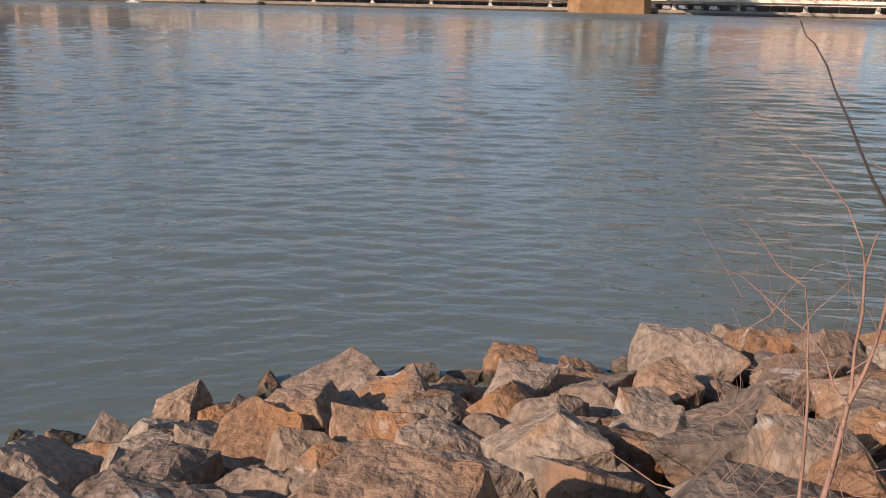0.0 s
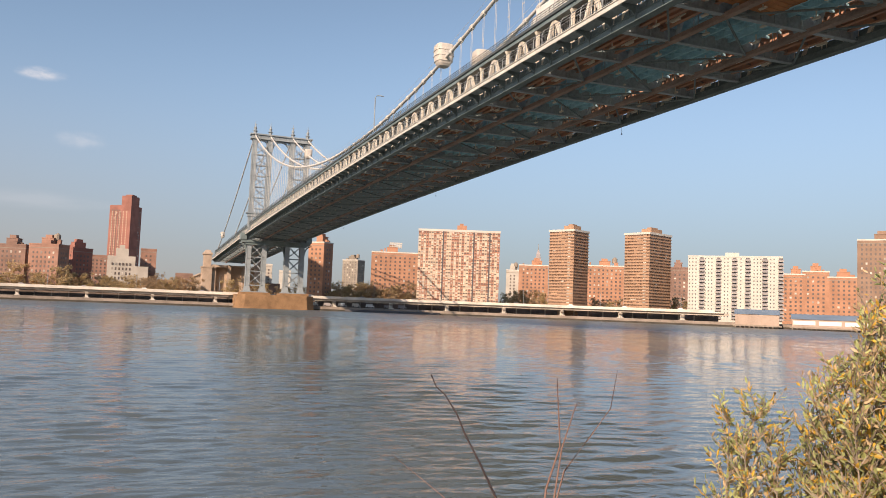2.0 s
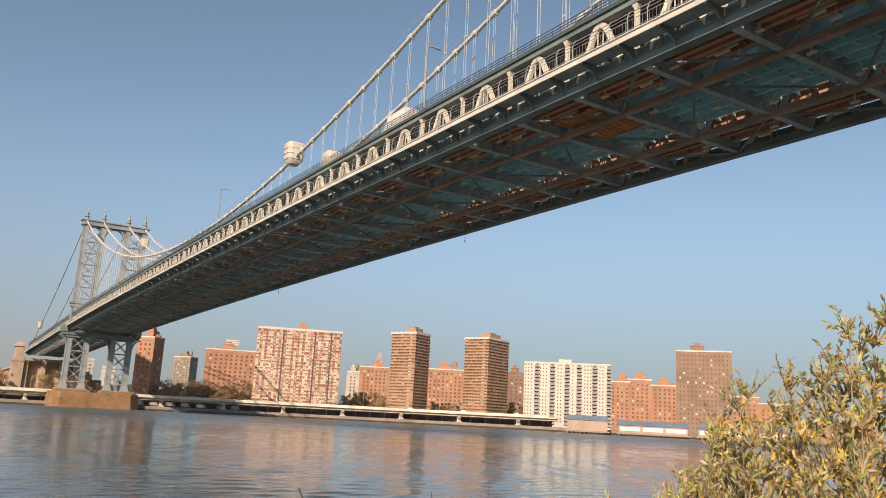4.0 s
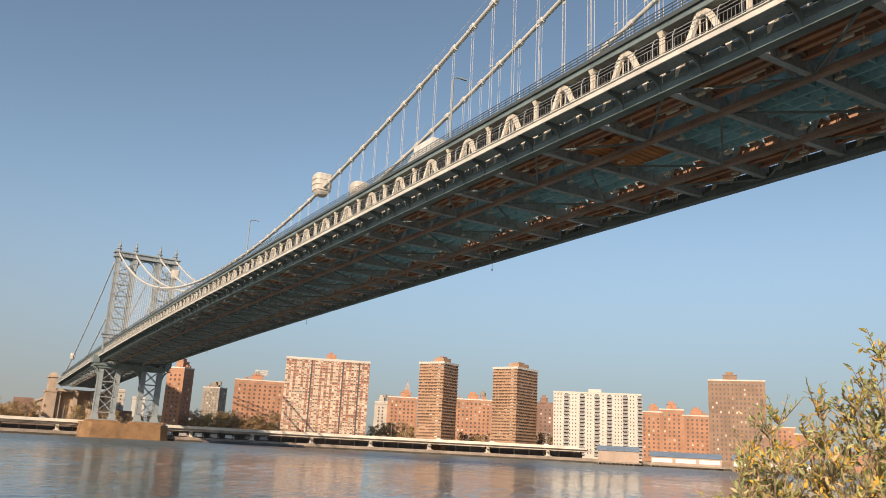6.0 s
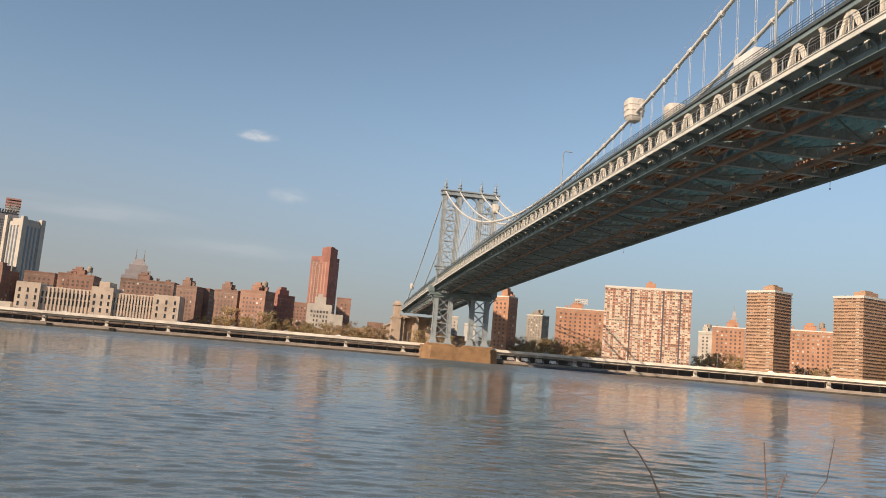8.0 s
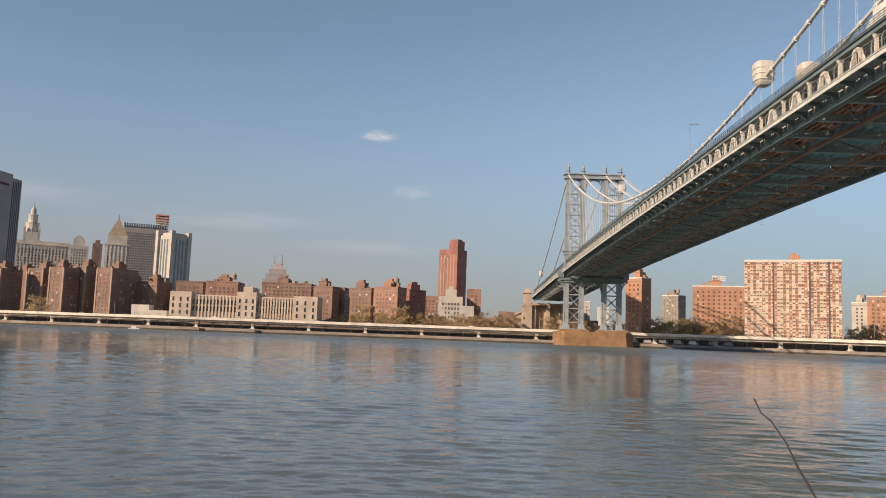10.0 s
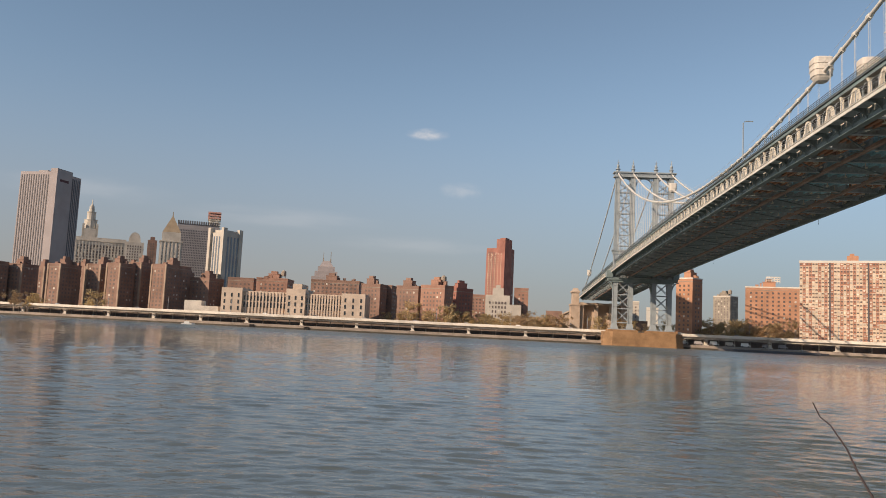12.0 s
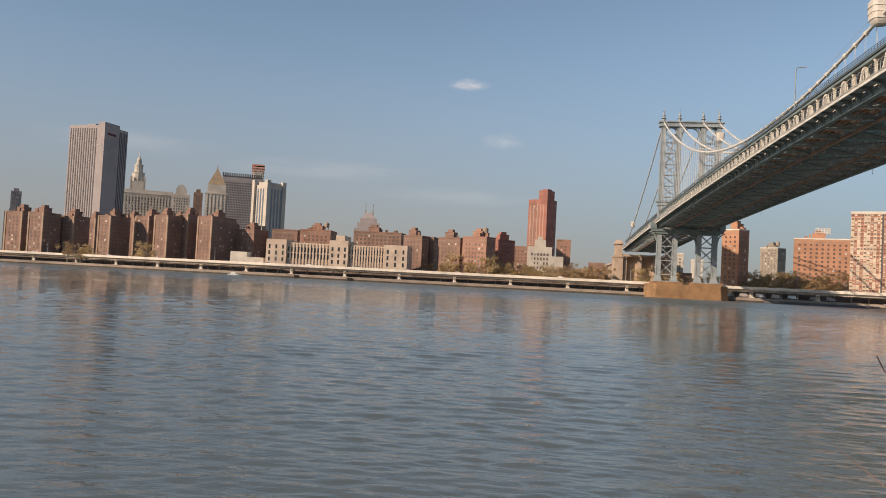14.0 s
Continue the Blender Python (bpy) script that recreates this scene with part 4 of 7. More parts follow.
def anchorage(s, mirror):
    root = thing("bridge_anchorage", BRIDGE @ pose(0, -s, 0, 0, 0, 180 if mirror else 0), "tan stone bridge anchorage with arched portals", "anchorage")
    body = Mesh()
    body.box(-17, 17, 6, 58, 1.5, 33)
    for k in range(3):
        x = -17 + k * 12.2
        body.box(x, x + 3, 0, 6, 1.5, 33)
    body.box(-21, 21, -0.5, 6, 31, 32.6)
    part("body", body, GRANITE_PALE, root)
    for sgn in (-1, 1):
        p = Mesh()
        x0, x1 = sorted((sgn * 17.5, sgn * 24.5))
        p.box(x0, x1, -2, 22, 1.5, 30)
        p.box(x0 - 0.6, x1 + 0.6, -2.6, 22.6, 30, 31.5)
        p.box(x0 + 0.6, x1 - 0.6, -1.2, 12, 31.5, 41)
        p.box(x0 - 0.2, x1 + 0.2, -2, 13, 41, 42.6)
        p.prism([(x0 + 0.6, -1.2), (x1 - 0.6, -1.2), (x1 - 0.6, 12), (x0 + 0.6, 12)], 42.6, 45, 0.6)
        for k in range(4):
            b = Mesh()
            b.box(x0 - 0.25, x1 + 0.25, -2.2 + k * 6.6, -0.6 + k * 6.6, 1.5, 30)
            part("buttress", b, GRANITE_PALE, root)
        part("pylon", p, GRANITE_PALE, root)
    ap = Mesh()
    ap.box(-17, 17, 58, 420, 28.5, 30)
    part("approach_deck", ap, GRANITE_PALE, root)
    leg = Mesh()
    leg.box(-16, 16, 0, 4, 1.5, 28.5)
    leg = leg.data("approach_pier", GRANITE_PALE)
    for k in range(12):
        part("approach_pier", leg, GRANITE_PALE, root).location = (0, 66 + 30 * k, 0)
    return root


anchorage(-SIDE, False)


def box_truck(s):
    root = thing("box_truck", BRIDGE @ pose(-13.2, -s, deck_z(s) + 8.32), "white box truck on the bridge's upper roadway", "truck")
    m = Mesh()
    m.box(-1.2, 1.2, -3.6, 2.6, 0.9, 3.5)
    part("cargo_box", m, SHED_WHITE, root)
    m = Mesh()
    m.add([(-1.1, 2.7, 0.6), (1.1, 2.7, 0.6), (1.1, 4.7, 0.6), (-1.1, 4.7, 0.6), (-1.1, 2.7, 2.6), (1.1, 2.7, 2.6), (1.0, 4.0, 2.6), (-1.0, 4.0, 2.6), (1.1, 4.7, 1.6), (-1.1, 4.7, 1.6)],
          [(3, 2, 1, 0), (4, 5, 6, 7), (0, 1, 5, 4), (1, 2, 8, 6, 5), (2, 3, 9, 8), (8, 9, 7, 6), (3, 0, 4, 7, 9)])
    part("cab", m, SHED_WHITE, root)
    for x in (-1.05, 1.05):
        for y in (-2.6, 3.6):
            w = Mesh()
            w.tube([(x - 0.14, y, 0.45), (x + 0.14, y, 0.45)], 0.45, 12)
            part("wheel", w, DARK_CLAD, root)
    return root


box_truck(353)


# ---- the far bank's buildings ----
BASE = 2.2


def panes(front, w, h, z0, pitch, bay, ww, wh, margin=1.2, skip=None, depth=0.12, rnd=None):
    """Window boxes over a face: front is (origin, along, outward). Returns dark and pale ones."""
    dark, pale = Mesh(), Mesh()
    o, u, n = front
    cols = max(1, int((w - 2 * margin) / bay))
    rows_n = max(1, int((h - z0 - 1.0) / pitch))
    off = (w - cols * bay) / 2
    for r in range(rows_n):
        for c in range(cols):
            if skip and skip(c, r, cols, rows_n):
                continue
            a = o + u * (off + c * bay + (bay - ww) / 2)
            b = a + u * ww
            za, zb = z0 + r * pitch + 0.9, z0 + r * pitch + 0.9 + wh
            q = [a, b, b + n * depth, a + n * depth]
            t = pale if rnd and rnd.random() < 0.13 else dark
            k = len(t.v)
            t.v += [(p.x, p.y, za) for p in q] + [(p.x, p.y, zb) for p in q]
            t.f += [(k + 2, k + 3, k + 7, k + 6), (k + 3, k, k + 4, k + 7), (k + 1, k + 2, k + 6, k + 5), (k + 4, k + 5, k + 6, k + 7), (k, k + 3, k + 2, k + 1)]
    return dark, pale


def faces_of(w, d):
    """Front, right and left faces of a block about the origin."""
    return {"front": (Vector((-w / 2, -d / 2, 0)), Vector((1, 0, 0)), Vector((0, -1, 0)), w),
            "right": (Vector((w / 2, -d / 2, 0)), Vector((0, 1, 0)), Vector((1, 0, 0)), d),
            "left": (Vector((-w / 2, d / 2, 0)), Vector((0, -1, 0)), Vector((-1, 0, 0)), d)}


def glaze(root, w, d, h, pitch, bay, ww, wh, seed, z0=None, skip=None, sides=("front", "right", "left"), dark=None, blinds=True):
    rnd = random.Random(seed) if blinds else None
    for nm in sides:
        o, u, n, length = faces_of(w, d)[nm]
        a, b = panes((o, u, n), length, h, (z0 if z0 is not None else BASE + 2.5), pitch, bay, ww, wh, skip=skip, rnd=rnd)
        if a.v:
            part("glazing", a, dark or PANE_SOFT, root, "dark sash windows", kind="stuff")
        if b.v:
            part("glazing", b, PANE_PALE, root, "windows with drawn blinds", kind="stuff")


def roof_house(root, wall, w, d, h, kind, rnd):
    """Parapet, lift house, water tank on a roof."""
    p = Mesh()
    for x0, x1, y0, y1 in ((-w / 2 - 0.15, w / 2 + 0.15, -d / 2 - 0.15, -d / 2 + 0.25), (-w / 2 - 0.15, w / 2 + 0.15, d / 2 - 0.25, d / 2 + 0.15),
                           (-w / 2 - 0.15, -w / 2 + 0.25, -d / 2 + 0.25, d / 2 - 0.25), (w / 2 - 0.25, w / 2 + 0.15, -d / 2 + 0.25, d / 2 - 0.25)):
        p.box(x0, x1, y0, y1, h - 0.1, h + 0.75)
    part("parapet", p, wall if wall in (BRICK_BROWN, BRICK_RED, BRICK_DEEP) else CONCRETE, root)
    if kind >= 1:
        q = Mesh()
        x = rnd.uniform(-0.12, 0.12) * w
        a, b = min(w * 0.2, 4.2), min(d * 0.3, 4)
        q.box(x - a, x + a, -b, b, h, h + 4.2)
        q.box(x - a - 0.2, x + a + 0.2, -b - 0.2, b + 0.2, h + 4.2, h + 4.6)
        q.box(x - a * 0.62, x + a * 0.5, -b * 0.6, b * 0.6, h + 4.6, h + 6.6)
        part("roof_house", q, wall, root)
    if kind >= 1 and w > 9:
        for k in range(rnd.randint(2, 4)):
            q = Mesh()
            x, y = rnd.uniform(-0.42, 0.42) * w, rnd.uniform(-0.4, 0.3) * d
            a, b = rnd.uniform(0.5, 1.6), rnd.uniform(1.2, 3.4)
            q.box(x - a, x + a, y - 0.9, y + 0.9, h, h + b)
            q.box(x - a - 0.15, x + a + 0.15, y - 1.05, y + 1.05, h + b, h + b + 0.25)
            part("chimney", q, wall, root)
    if kind == 2:
        q = Mesh()
        x = w * 0.25
        ring = [(x + 2 * math.cos(k * math.pi / 5), 2 * math.sin(k * math.pi / 5)) for k in range(10)]
        q.prism(ring, h + 3.2, h + 6.6)
        q.prism(ring, h + 6.6, h + 8.0, 0.1)
        for k in range(4):
            q.beam((x + 1.3 * (1 if k % 2 else -1), 1.3 * (1 if k > 1 else -1), h), (x + 1.3 * (1 if k % 2 else -1), 1.3 * (1 if k > 1 else -1), h + 3.2), 0.25)
        part("water_tank", q, BARK, root, "wooden rooftop water tank")
    if kind == 3:
        q = Mesh()
        for k in range(6):
            q.beam((-4.5 + k * 1.8, -3, h + 4), (-4.5 + k * 1.8, -3, h + 8.2), 0.35)
            q.beam((-4.5 + k * 1.8, 3, h + 4), (-4.5 + k * 1.8, 3, h + 8.2), 0.35)
        for z in (5.4, 6.8, 8.2):
            q.beam((-4.7, -3, h + z), (4.7, -3, h + z), 0.35)
            q.beam((-4.7, 3, h + z), (4.7, 3, h + z), 0.35)
        part("roof_screen", q, CONCRETE, root, "open concrete roof screen")


def apartment(x, y, yaw, w, d, h, wall=None, bay=3.2, box=1, label="", group=""):
    root = thing("apartment_building", pose(x, y, 0, 0, 0, yaw), label, "apartment building", group)
    m = Mesh()
    m.box(-w / 2, w / 2, -d / 2, d / 2, BASE - 1.5, h)
    part("wall", m, wall, root)
    n = int(abs(x) * 7 + h)
    rnd = random.Random(n)
    glaze(root, w, d, h, 2.85, bay, min(1.3, bay * 0.40), 1.35, n)
    roof_house(root, wall, w, d, h, box, rnd)
    for z in (BASE + 2.4, h - 2.0):
        sill = Mesh()
        sill.box(-w / 2 - 0.12, w / 2 + 0.12, -d / 2 - 0.12, d / 2 + 0.12, z, z + 0.3)
        part("string_course", sill, CONCRETE_DARK, root)
    if group == "riverside housing towers":
        q = Mesh()
        for sx in (-1, 1):
            q.box(sx * w / 2 - 0.7, sx * w / 2 + 0.7, -d / 2 - 0.35, -d / 2 + 0.7, BASE, h + 0.4)
        part("corner_quoin", q, CREAM_BRICK, root, "pale brick corner strips")
    return root


def stepped_school(x, y, yaw, w, d, h):
    root = thing("school_building", pose(x, y, 0, 0, 0, yaw), "beige stone school building that steps up in blocks", "school")
    m = Mesh()
    m.box(-w / 2, w / 2 + 9, -d / 2, d / 2, BASE - 1, h - 11)
    m.box(-w / 2, w / 2, -d / 2 + 0.3, d / 2, h - 11, h - 4)
    m.box(-w * 0.22, w * 0.24, -d / 2 + 0.6, d / 2, h - 4, h + 1.5)
    m.box(-w * 0.10, w * 0.10, -d / 2 + 2, d / 2, h + 1.5, h + 4)
    part("wall", m, LIMESTONE, root)
    glaze(root, w, d, h - 5, 3.4, 2.4, 1.1, 1.9, 12, sides=("front",))
    return root


def plain_office(x, y, yaw, w, d, h, wall=None, label=""):
    root = thing("office_building", pose(x, y, 0, 0, 0, yaw), label, "office building")
    m = Mesh()
    m.box(-w / 2, w / 2, -d / 2, d / 2, BASE - 1, h)
    m.box(-w / 4, w / 4, -d / 4, d / 4, h, h + 5)
    part("wall", m, wall, root)
    glaze(root, w, d, h, 3.6, 3.2, 1.5, 2.2, int(h), z0=20)
    return root


def low_block(x, y, yaw, w, d, h, wall=None, label=""):
    root = thing("low_building", pose(x, y, 0, 0, 0, yaw), label, "building")
    m = Mesh()
    n = max(2, int(w / 14))
    rnd = random.Random(int(w * 3))
    for k in range(n):
        m.box(-w / 2 + w * k / n, -w / 2 + w * (k + 1) / n - 0.05, -d / 2, d / 2, BASE - 1, h - rnd.uniform(0, 0.35) * (h - BASE))
    part("wall", m, wall, root)
    glaze(root, w, d, h * 0.75, 3.2, 3.4, 1.5, 1.6, int(w), sides=("front",))
    return root


def telephone_tower(x, y, yaw, w, d, h):
    root = thing("telephone_tower", pose(x, y, 0, 0, 0, yaw), "tall windowless grey stone tower with dark vertical slots", "office tower")
    m = Mesh()
    m.box(-w / 2, w / 2, -d / 2, d / 2, BASE, h)
    # plain pylon wrapping the near corner
    m.box(w / 2 - w * 0.16, w / 2 + 0.8, -d / 2 - 0.8, -d / 2 + d * 0.60, BASE, h + 3.5)
    part("wall", m, PALE_STONE, root)
    ribs, slots = Mesh(), Mesh()
    for k in range(12):
        xx = -w / 2 + w * 0.03 + k * w * 0.066
        slots.box(xx, xx + w * 0.026, -d / 2 - 0.25, -d / 2, 20, h - 3)
    for k in range(5):
        yy = -d / 2 + d * 0.64 + k * d * 0.07
        slots.box(w / 2, w / 2 + 0.25, yy, yy + d * 0.03, 20, h - 3)
    part("slot_glazing", slots, DARK_CLAD, root, "dark vertical window slots")
    ribs.box(-w / 2 + w * 0.35, -w / 2 + w * 0.6, -d * 0.3, d * 0.2, h, h + 3)
    part("roof_house", ribs, GREY_CLAD, root)
    mark = Mesh()   # sign reduced to a plain bar and a tick-like wedge
    mark.box(w / 2 + 0.8, w / 2 + 0.95, -d / 2 + d * 0.10, -d / 2 + d * 0.46, h - 9.5, h - 7.0)
    part("sign_bar", mark, RED_DARK, root, "dark red sign bar")
    return root


def municipal_block(x, y, yaw, w, d, h):
    root = thing("municipal_building", pose(x, y, 0, 0, 0, yaw), "pale limestone civic building with a tiered wedding-cake spire", "civic building")
    m = Mesh()
    m.box(-w / 2, w / 2, -d / 2, d / 2, BASE, h - 6)
    m.box(-w / 2 - 1, w / 2 + 1, -d / 2 - 1, d / 2 + 1, h - 6, h - 4.5)
    m.box(-w / 2 + 1, w / 2 - 1, -d / 2 + 1, d / 2 - 1, h - 4.5, h)
    part("wall", m, LIMESTONE, root)
    for k in range(16):
        xx = -w / 2 + w * (k + 0.5) / 16
        one = Mesh()
        one.box(xx - 0.9, xx + 0.9, -d / 2 - 0.7, -d / 2, h - 30, h - 7)
        part("pilaster", one, LIMESTONE, root)
    glaze(root, w, d, h - 8, 4.2, w / 16.5, 1.8, 3.0, 5, z0=30, sides=("front",))
    t = Mesh()
    cx = -w / 2 + w * 0.27
    for k in range(4):
        t.box(cx + (-11 if k % 2 else 8), cx + (-8 if k % 2 else 11), -d / 2 + (2 if k > 1 else 18), -d / 2 + (5 if k > 1 else 21), h, h + 20)
    ring = [(math.cos(a * math.pi / 6), math.sin(a * math.pi / 6)) for a in range(12)]

    def tier(r, z0, z1, tp=1.0):
        t.prism([(cx + r * px, -d / 2 + 12 + r * py) for px, py in ring], h + z0, h + z1, tp)
    t.box(cx - 10, cx + 10, -d / 2 + 2, -d / 2 + 22, h, h + 13)
    tier(9, 13, 26), tier(9.6, 26, 27), tier(6.2, 27, 38), tier(6.8, 38, 39), tier(4, 39, 47, 0.85), tier(3.4, 47, 51, 0.4), tier(1.0, 51, 58, 0.5)
    part("spire", t, LIMESTONE, root)
    return root


def domed_block(x, y, yaw, w, d, h):
    root = thing("round_topped_building", pose(x, y, 0, 0, 0, yaw), "grey stone office building with a rounded top", "office building")
    m = Mesh()
    m.box(-w / 2, w / 2, -d / 2, d / 2, BASE, h)
    pts = [(-w * 0.32 * math.cos(math.pi * k / 10), h + 2 + 13 * math.sin(math.pi * k / 10)) for k in range(11)]
    n = len(pts)
    m.add([(px, -d / 3, pz) for px, pz in pts] + [(px, d / 3, pz) for px, pz in pts] + [(-w * 0.32, -d / 3, h), (w * 0.32, -d / 3, h), (w * 0.32, d / 3, h), (-w * 0.32, d / 3, h)],
          [tuple(range(n)) + (2 * n + 1, 2 * n), tuple(reversed(range(n, 2 * n))) + (2 * n + 3, 2 * n + 2)] + [(i + 1, i, n + i, n + i + 1) for i in range(n - 1)])
    part("wall", m, LIMESTONE, root)
    glaze(root, w, d, h, 4, 3.5, 1.6, 2.4, 6, z0=30)
    return root


def pyramid_court(x, y, yaw, w, d, h):
    root = thing("courthouse_tower", pose(x, y, 0, 0, 0, yaw), "pale stone courthouse tower with a pyramid roof", "office tower")
    m = Mesh()
    m.box(-w / 2, w / 2, -d / 2, d / 2, BASE, h - 12)
    m.box(-w / 2 - 0.8, w / 2 + 0.8, -d / 2 - 0.8, d / 2 + 0.8, h - 13, h - 11.5)
    m.box(-w * 0.43, w * 0.43, -d * 0.43, d * 0.43, h - 11.5, h)
    for k in range(6):
        xx = -w / 2 + w * (k + 0.5) / 6
        one = Mesh()
        one.box(xx - 0.8, xx + 0.8, -d / 2 - 0.5, -d / 2, h - 60, h - 13)
        part("pilaster", one, LIMESTONE, root)
    part("wall", m, LIMESTONE, root)
    r = Mesh()
    r.prism([(-w * 0.42, -d * 0.42), (w * 0.42, -d * 0.42), (w * 0.42, d * 0.42), (-w * 0.42, d * 0.42)], h, h + 22, 0.06)
    r.prism([(-0.8, -0.8), (0.8, -0.8), (0.8, 0.8), (-0.8, 0.8)], h + 22, h + 28, 0.3)
    part("roof", r, COPPER, root, "dull gilded pyramid roof")
    glaze(root, w, d, h - 12, 4.4, w / 6.6, 1.5, 3.0, 7, z0=30)
    return root


def grid_office(x, y, yaw, w, d, h):
    root = thing("grid_office_block", pose(x, y, 0, 0, 0, yaw), "grey office slab with a fine dark window grid", "office building")
    m = Mesh()
    m.box(-w / 2, w / 2, -d / 2, d / 2, BASE, h)
    part("wall", m, GREY_CLAD, root)
    glaze(root, w, d, h - 7, 3.4, 2.2, 1.2, 1.9, 8, z0=30, dark=PANE_GREY, blinds=False)
    c = Mesh()
    for k in range(18):
        c.box(-w / 2 + w * k / 18, -w / 2 + w * (k + 0.6) / 18, -d / 2 - 0.6, d / 2, h - 1, h + 4)
    part("louvre_storey", c, DARK_CLAD, root, "dark louvred plant storey")
    return root


def tower_under_works(x, y, yaw, w, d, h):
    root = thing("tower_under_construction", pose(x, y, 0, 0, 0, yaw), "slim tower under construction with faded red netting", "office tower")
    m, r = Mesh(), Mesh()
    z, k = BASE, 0
    while z < h - 4:
        m.box(-w / 2, w / 2, -d / 2, d / 2, z, z + 0.8)
        z += 4.5
    m.box(-w * 0.4, w * 0.4, -d * 0.4, d * 0.4, BASE, h - 4)
    part("frame", m, CONCRETE, root)
    for k in range(3):
        r.box(-w / 2 - 0.3, w / 2 + 0.3, -d / 2 - 0.3, d / 2, h - 12 + k * 5, h - 9.5 + k * 5)
    part("netting", r, NETTING, root, "faded red safety netting")
    return root


def pale_tower(x, y, yaw, w, d, h):
    root = thing("pale_tower", pose(x, y, 0, 0, 0, yaw), "pale concrete tower with dark vertical window bands", "office tower")
    m = Mesh()
    m.box(-w / 2, w / 2, -d / 2, d / 2, BASE, h - 5)
    for sx in (-1, 1):
        for sy in (-1, 1):
            m.box(sx * w / 2 - 2.6, sx * w / 2 + 0.8, sy * d / 2 - 2.6, sy * d / 2 + 2.6, BASE, h)
    m.box(-w / 2 + 2, w / 2 - 2, -d / 2 + 2, d / 2 - 2, h - 5, h - 2)
    part("wall", m, LIMESTONE, root)
    s = Mesh()
    for k in range(4):
        xx = -w / 2 + w * (k + 0.9) / 5
        s.box(xx, xx + w * 0.09, -d / 2 - 0.2, -d / 2, 20, h - 9)
        yy = -d / 2 + d * (k + 0.9) / 5
        s.box(w / 2, w / 2 + 0.2, yy, yy + d * 0.09, 20, h - 9)
    part("band_glazing", s, GLASS_BLUE, root, "dark vertical glazing")
    low = Mesh()
    for k in range(9):
        low.box(-w / 2 - 3, w / 2 + 3, -d / 2 - 9, -d / 2 - 2, 8 + k * 4.6, 10.2 + k * 4.6)
    low.box(-w / 2 - 2, w / 2 + 2, -d / 2 - 8, -d / 2 - 3, BASE, 50)
    part("podium", low, CONCRETE_DARK, root, "banded concrete podium block")
    return root


def school(x, y, yaw, w, d, h):
    root = thing("riverside_warehouse", pose(x, y, 0, 0, 0, yaw), "long cream concrete warehouse with tall narrow windows", "warehouse")
    m = Mesh()
    m.box(-w / 2, w / 2, -d / 2, d / 2, BASE - 1, h)
    bays = ((-w / 2 - 0.6, -w / 2 + w * 0.14, 1.6), (-w * 0.05, w * 0.085, 2.6), (w / 2 - w * 0.16, w / 2 + 0.6, 1.2))
    for x0, x1, up in bays:
        m.box(x0, x1, -d / 2 - 2.5, d / 2 - 1, BASE - 1, h + up)
    m.box(-w * 0.01, w * 0.055, -d / 2 - 1, d / 2 - 6, h, h + 6)
    part("wall", m, CREAM_STONE, root)
    for x0, x1 in ((-w / 2 + w * 0.14, -w * 0.05), (w * 0.085, w / 2 - w * 0.16)):
        n = 13
        for k in range(n + 1):
            xx = x0 + (x1 - x0) * k / n
            one = Mesh()
            one.box(xx - 0.5, xx + 0.5, -d / 2 - 0.6, -d / 2, BASE + 5, h - 0.5)
            part("pilaster", one, CREAM_STONE, root)
        gl = Mesh()
        for k in range(n):
            for z0, z1 in ((h - 10.5, h - 7.2), (h - 6.2, h - 3.0)):
                xx = x0 + (x1 - x0) * (k + 0.5) / n
                gl.box(xx - 0.85, xx + 0.85, -d / 2 - 0.12, -d / 2, z0, z1)
        part("glazing", gl, PANE, root, "tall narrow windows", kind="stuff")
        for k in range(n):
            dock = Mesh()
            xx = x0 + (x1 - x0) * (k + 0.5) / n
            dock.box(xx - 1.9, xx + 1.9, -d / 2 - 0.15, -d / 2, BASE, BASE + 4)
            dock.box(xx - 2.0, xx + 2.0, -d / 2 - 1.6, -d / 2, BASE + 4.3, BASE + 4.6)
            part("dock_door", dock, GREY_CLAD, root)
    wings = Mesh()
    for x0, x1, up in bays:
        n = 3
        for k in range(n):
            xx = x0 + (x1 - x0) * (k + 0.5) / n
            for j in range(4):
                wings.box(xx - 0.55, xx + 0.55, -d / 2 - 2.65, -d / 2 - 2.5, BASE + 4 + j * 4.2, BASE + 6.6 + j * 4.2)
    part("glazing", wings, PANE, root, "small wing windows", kind="stuff")
    return root


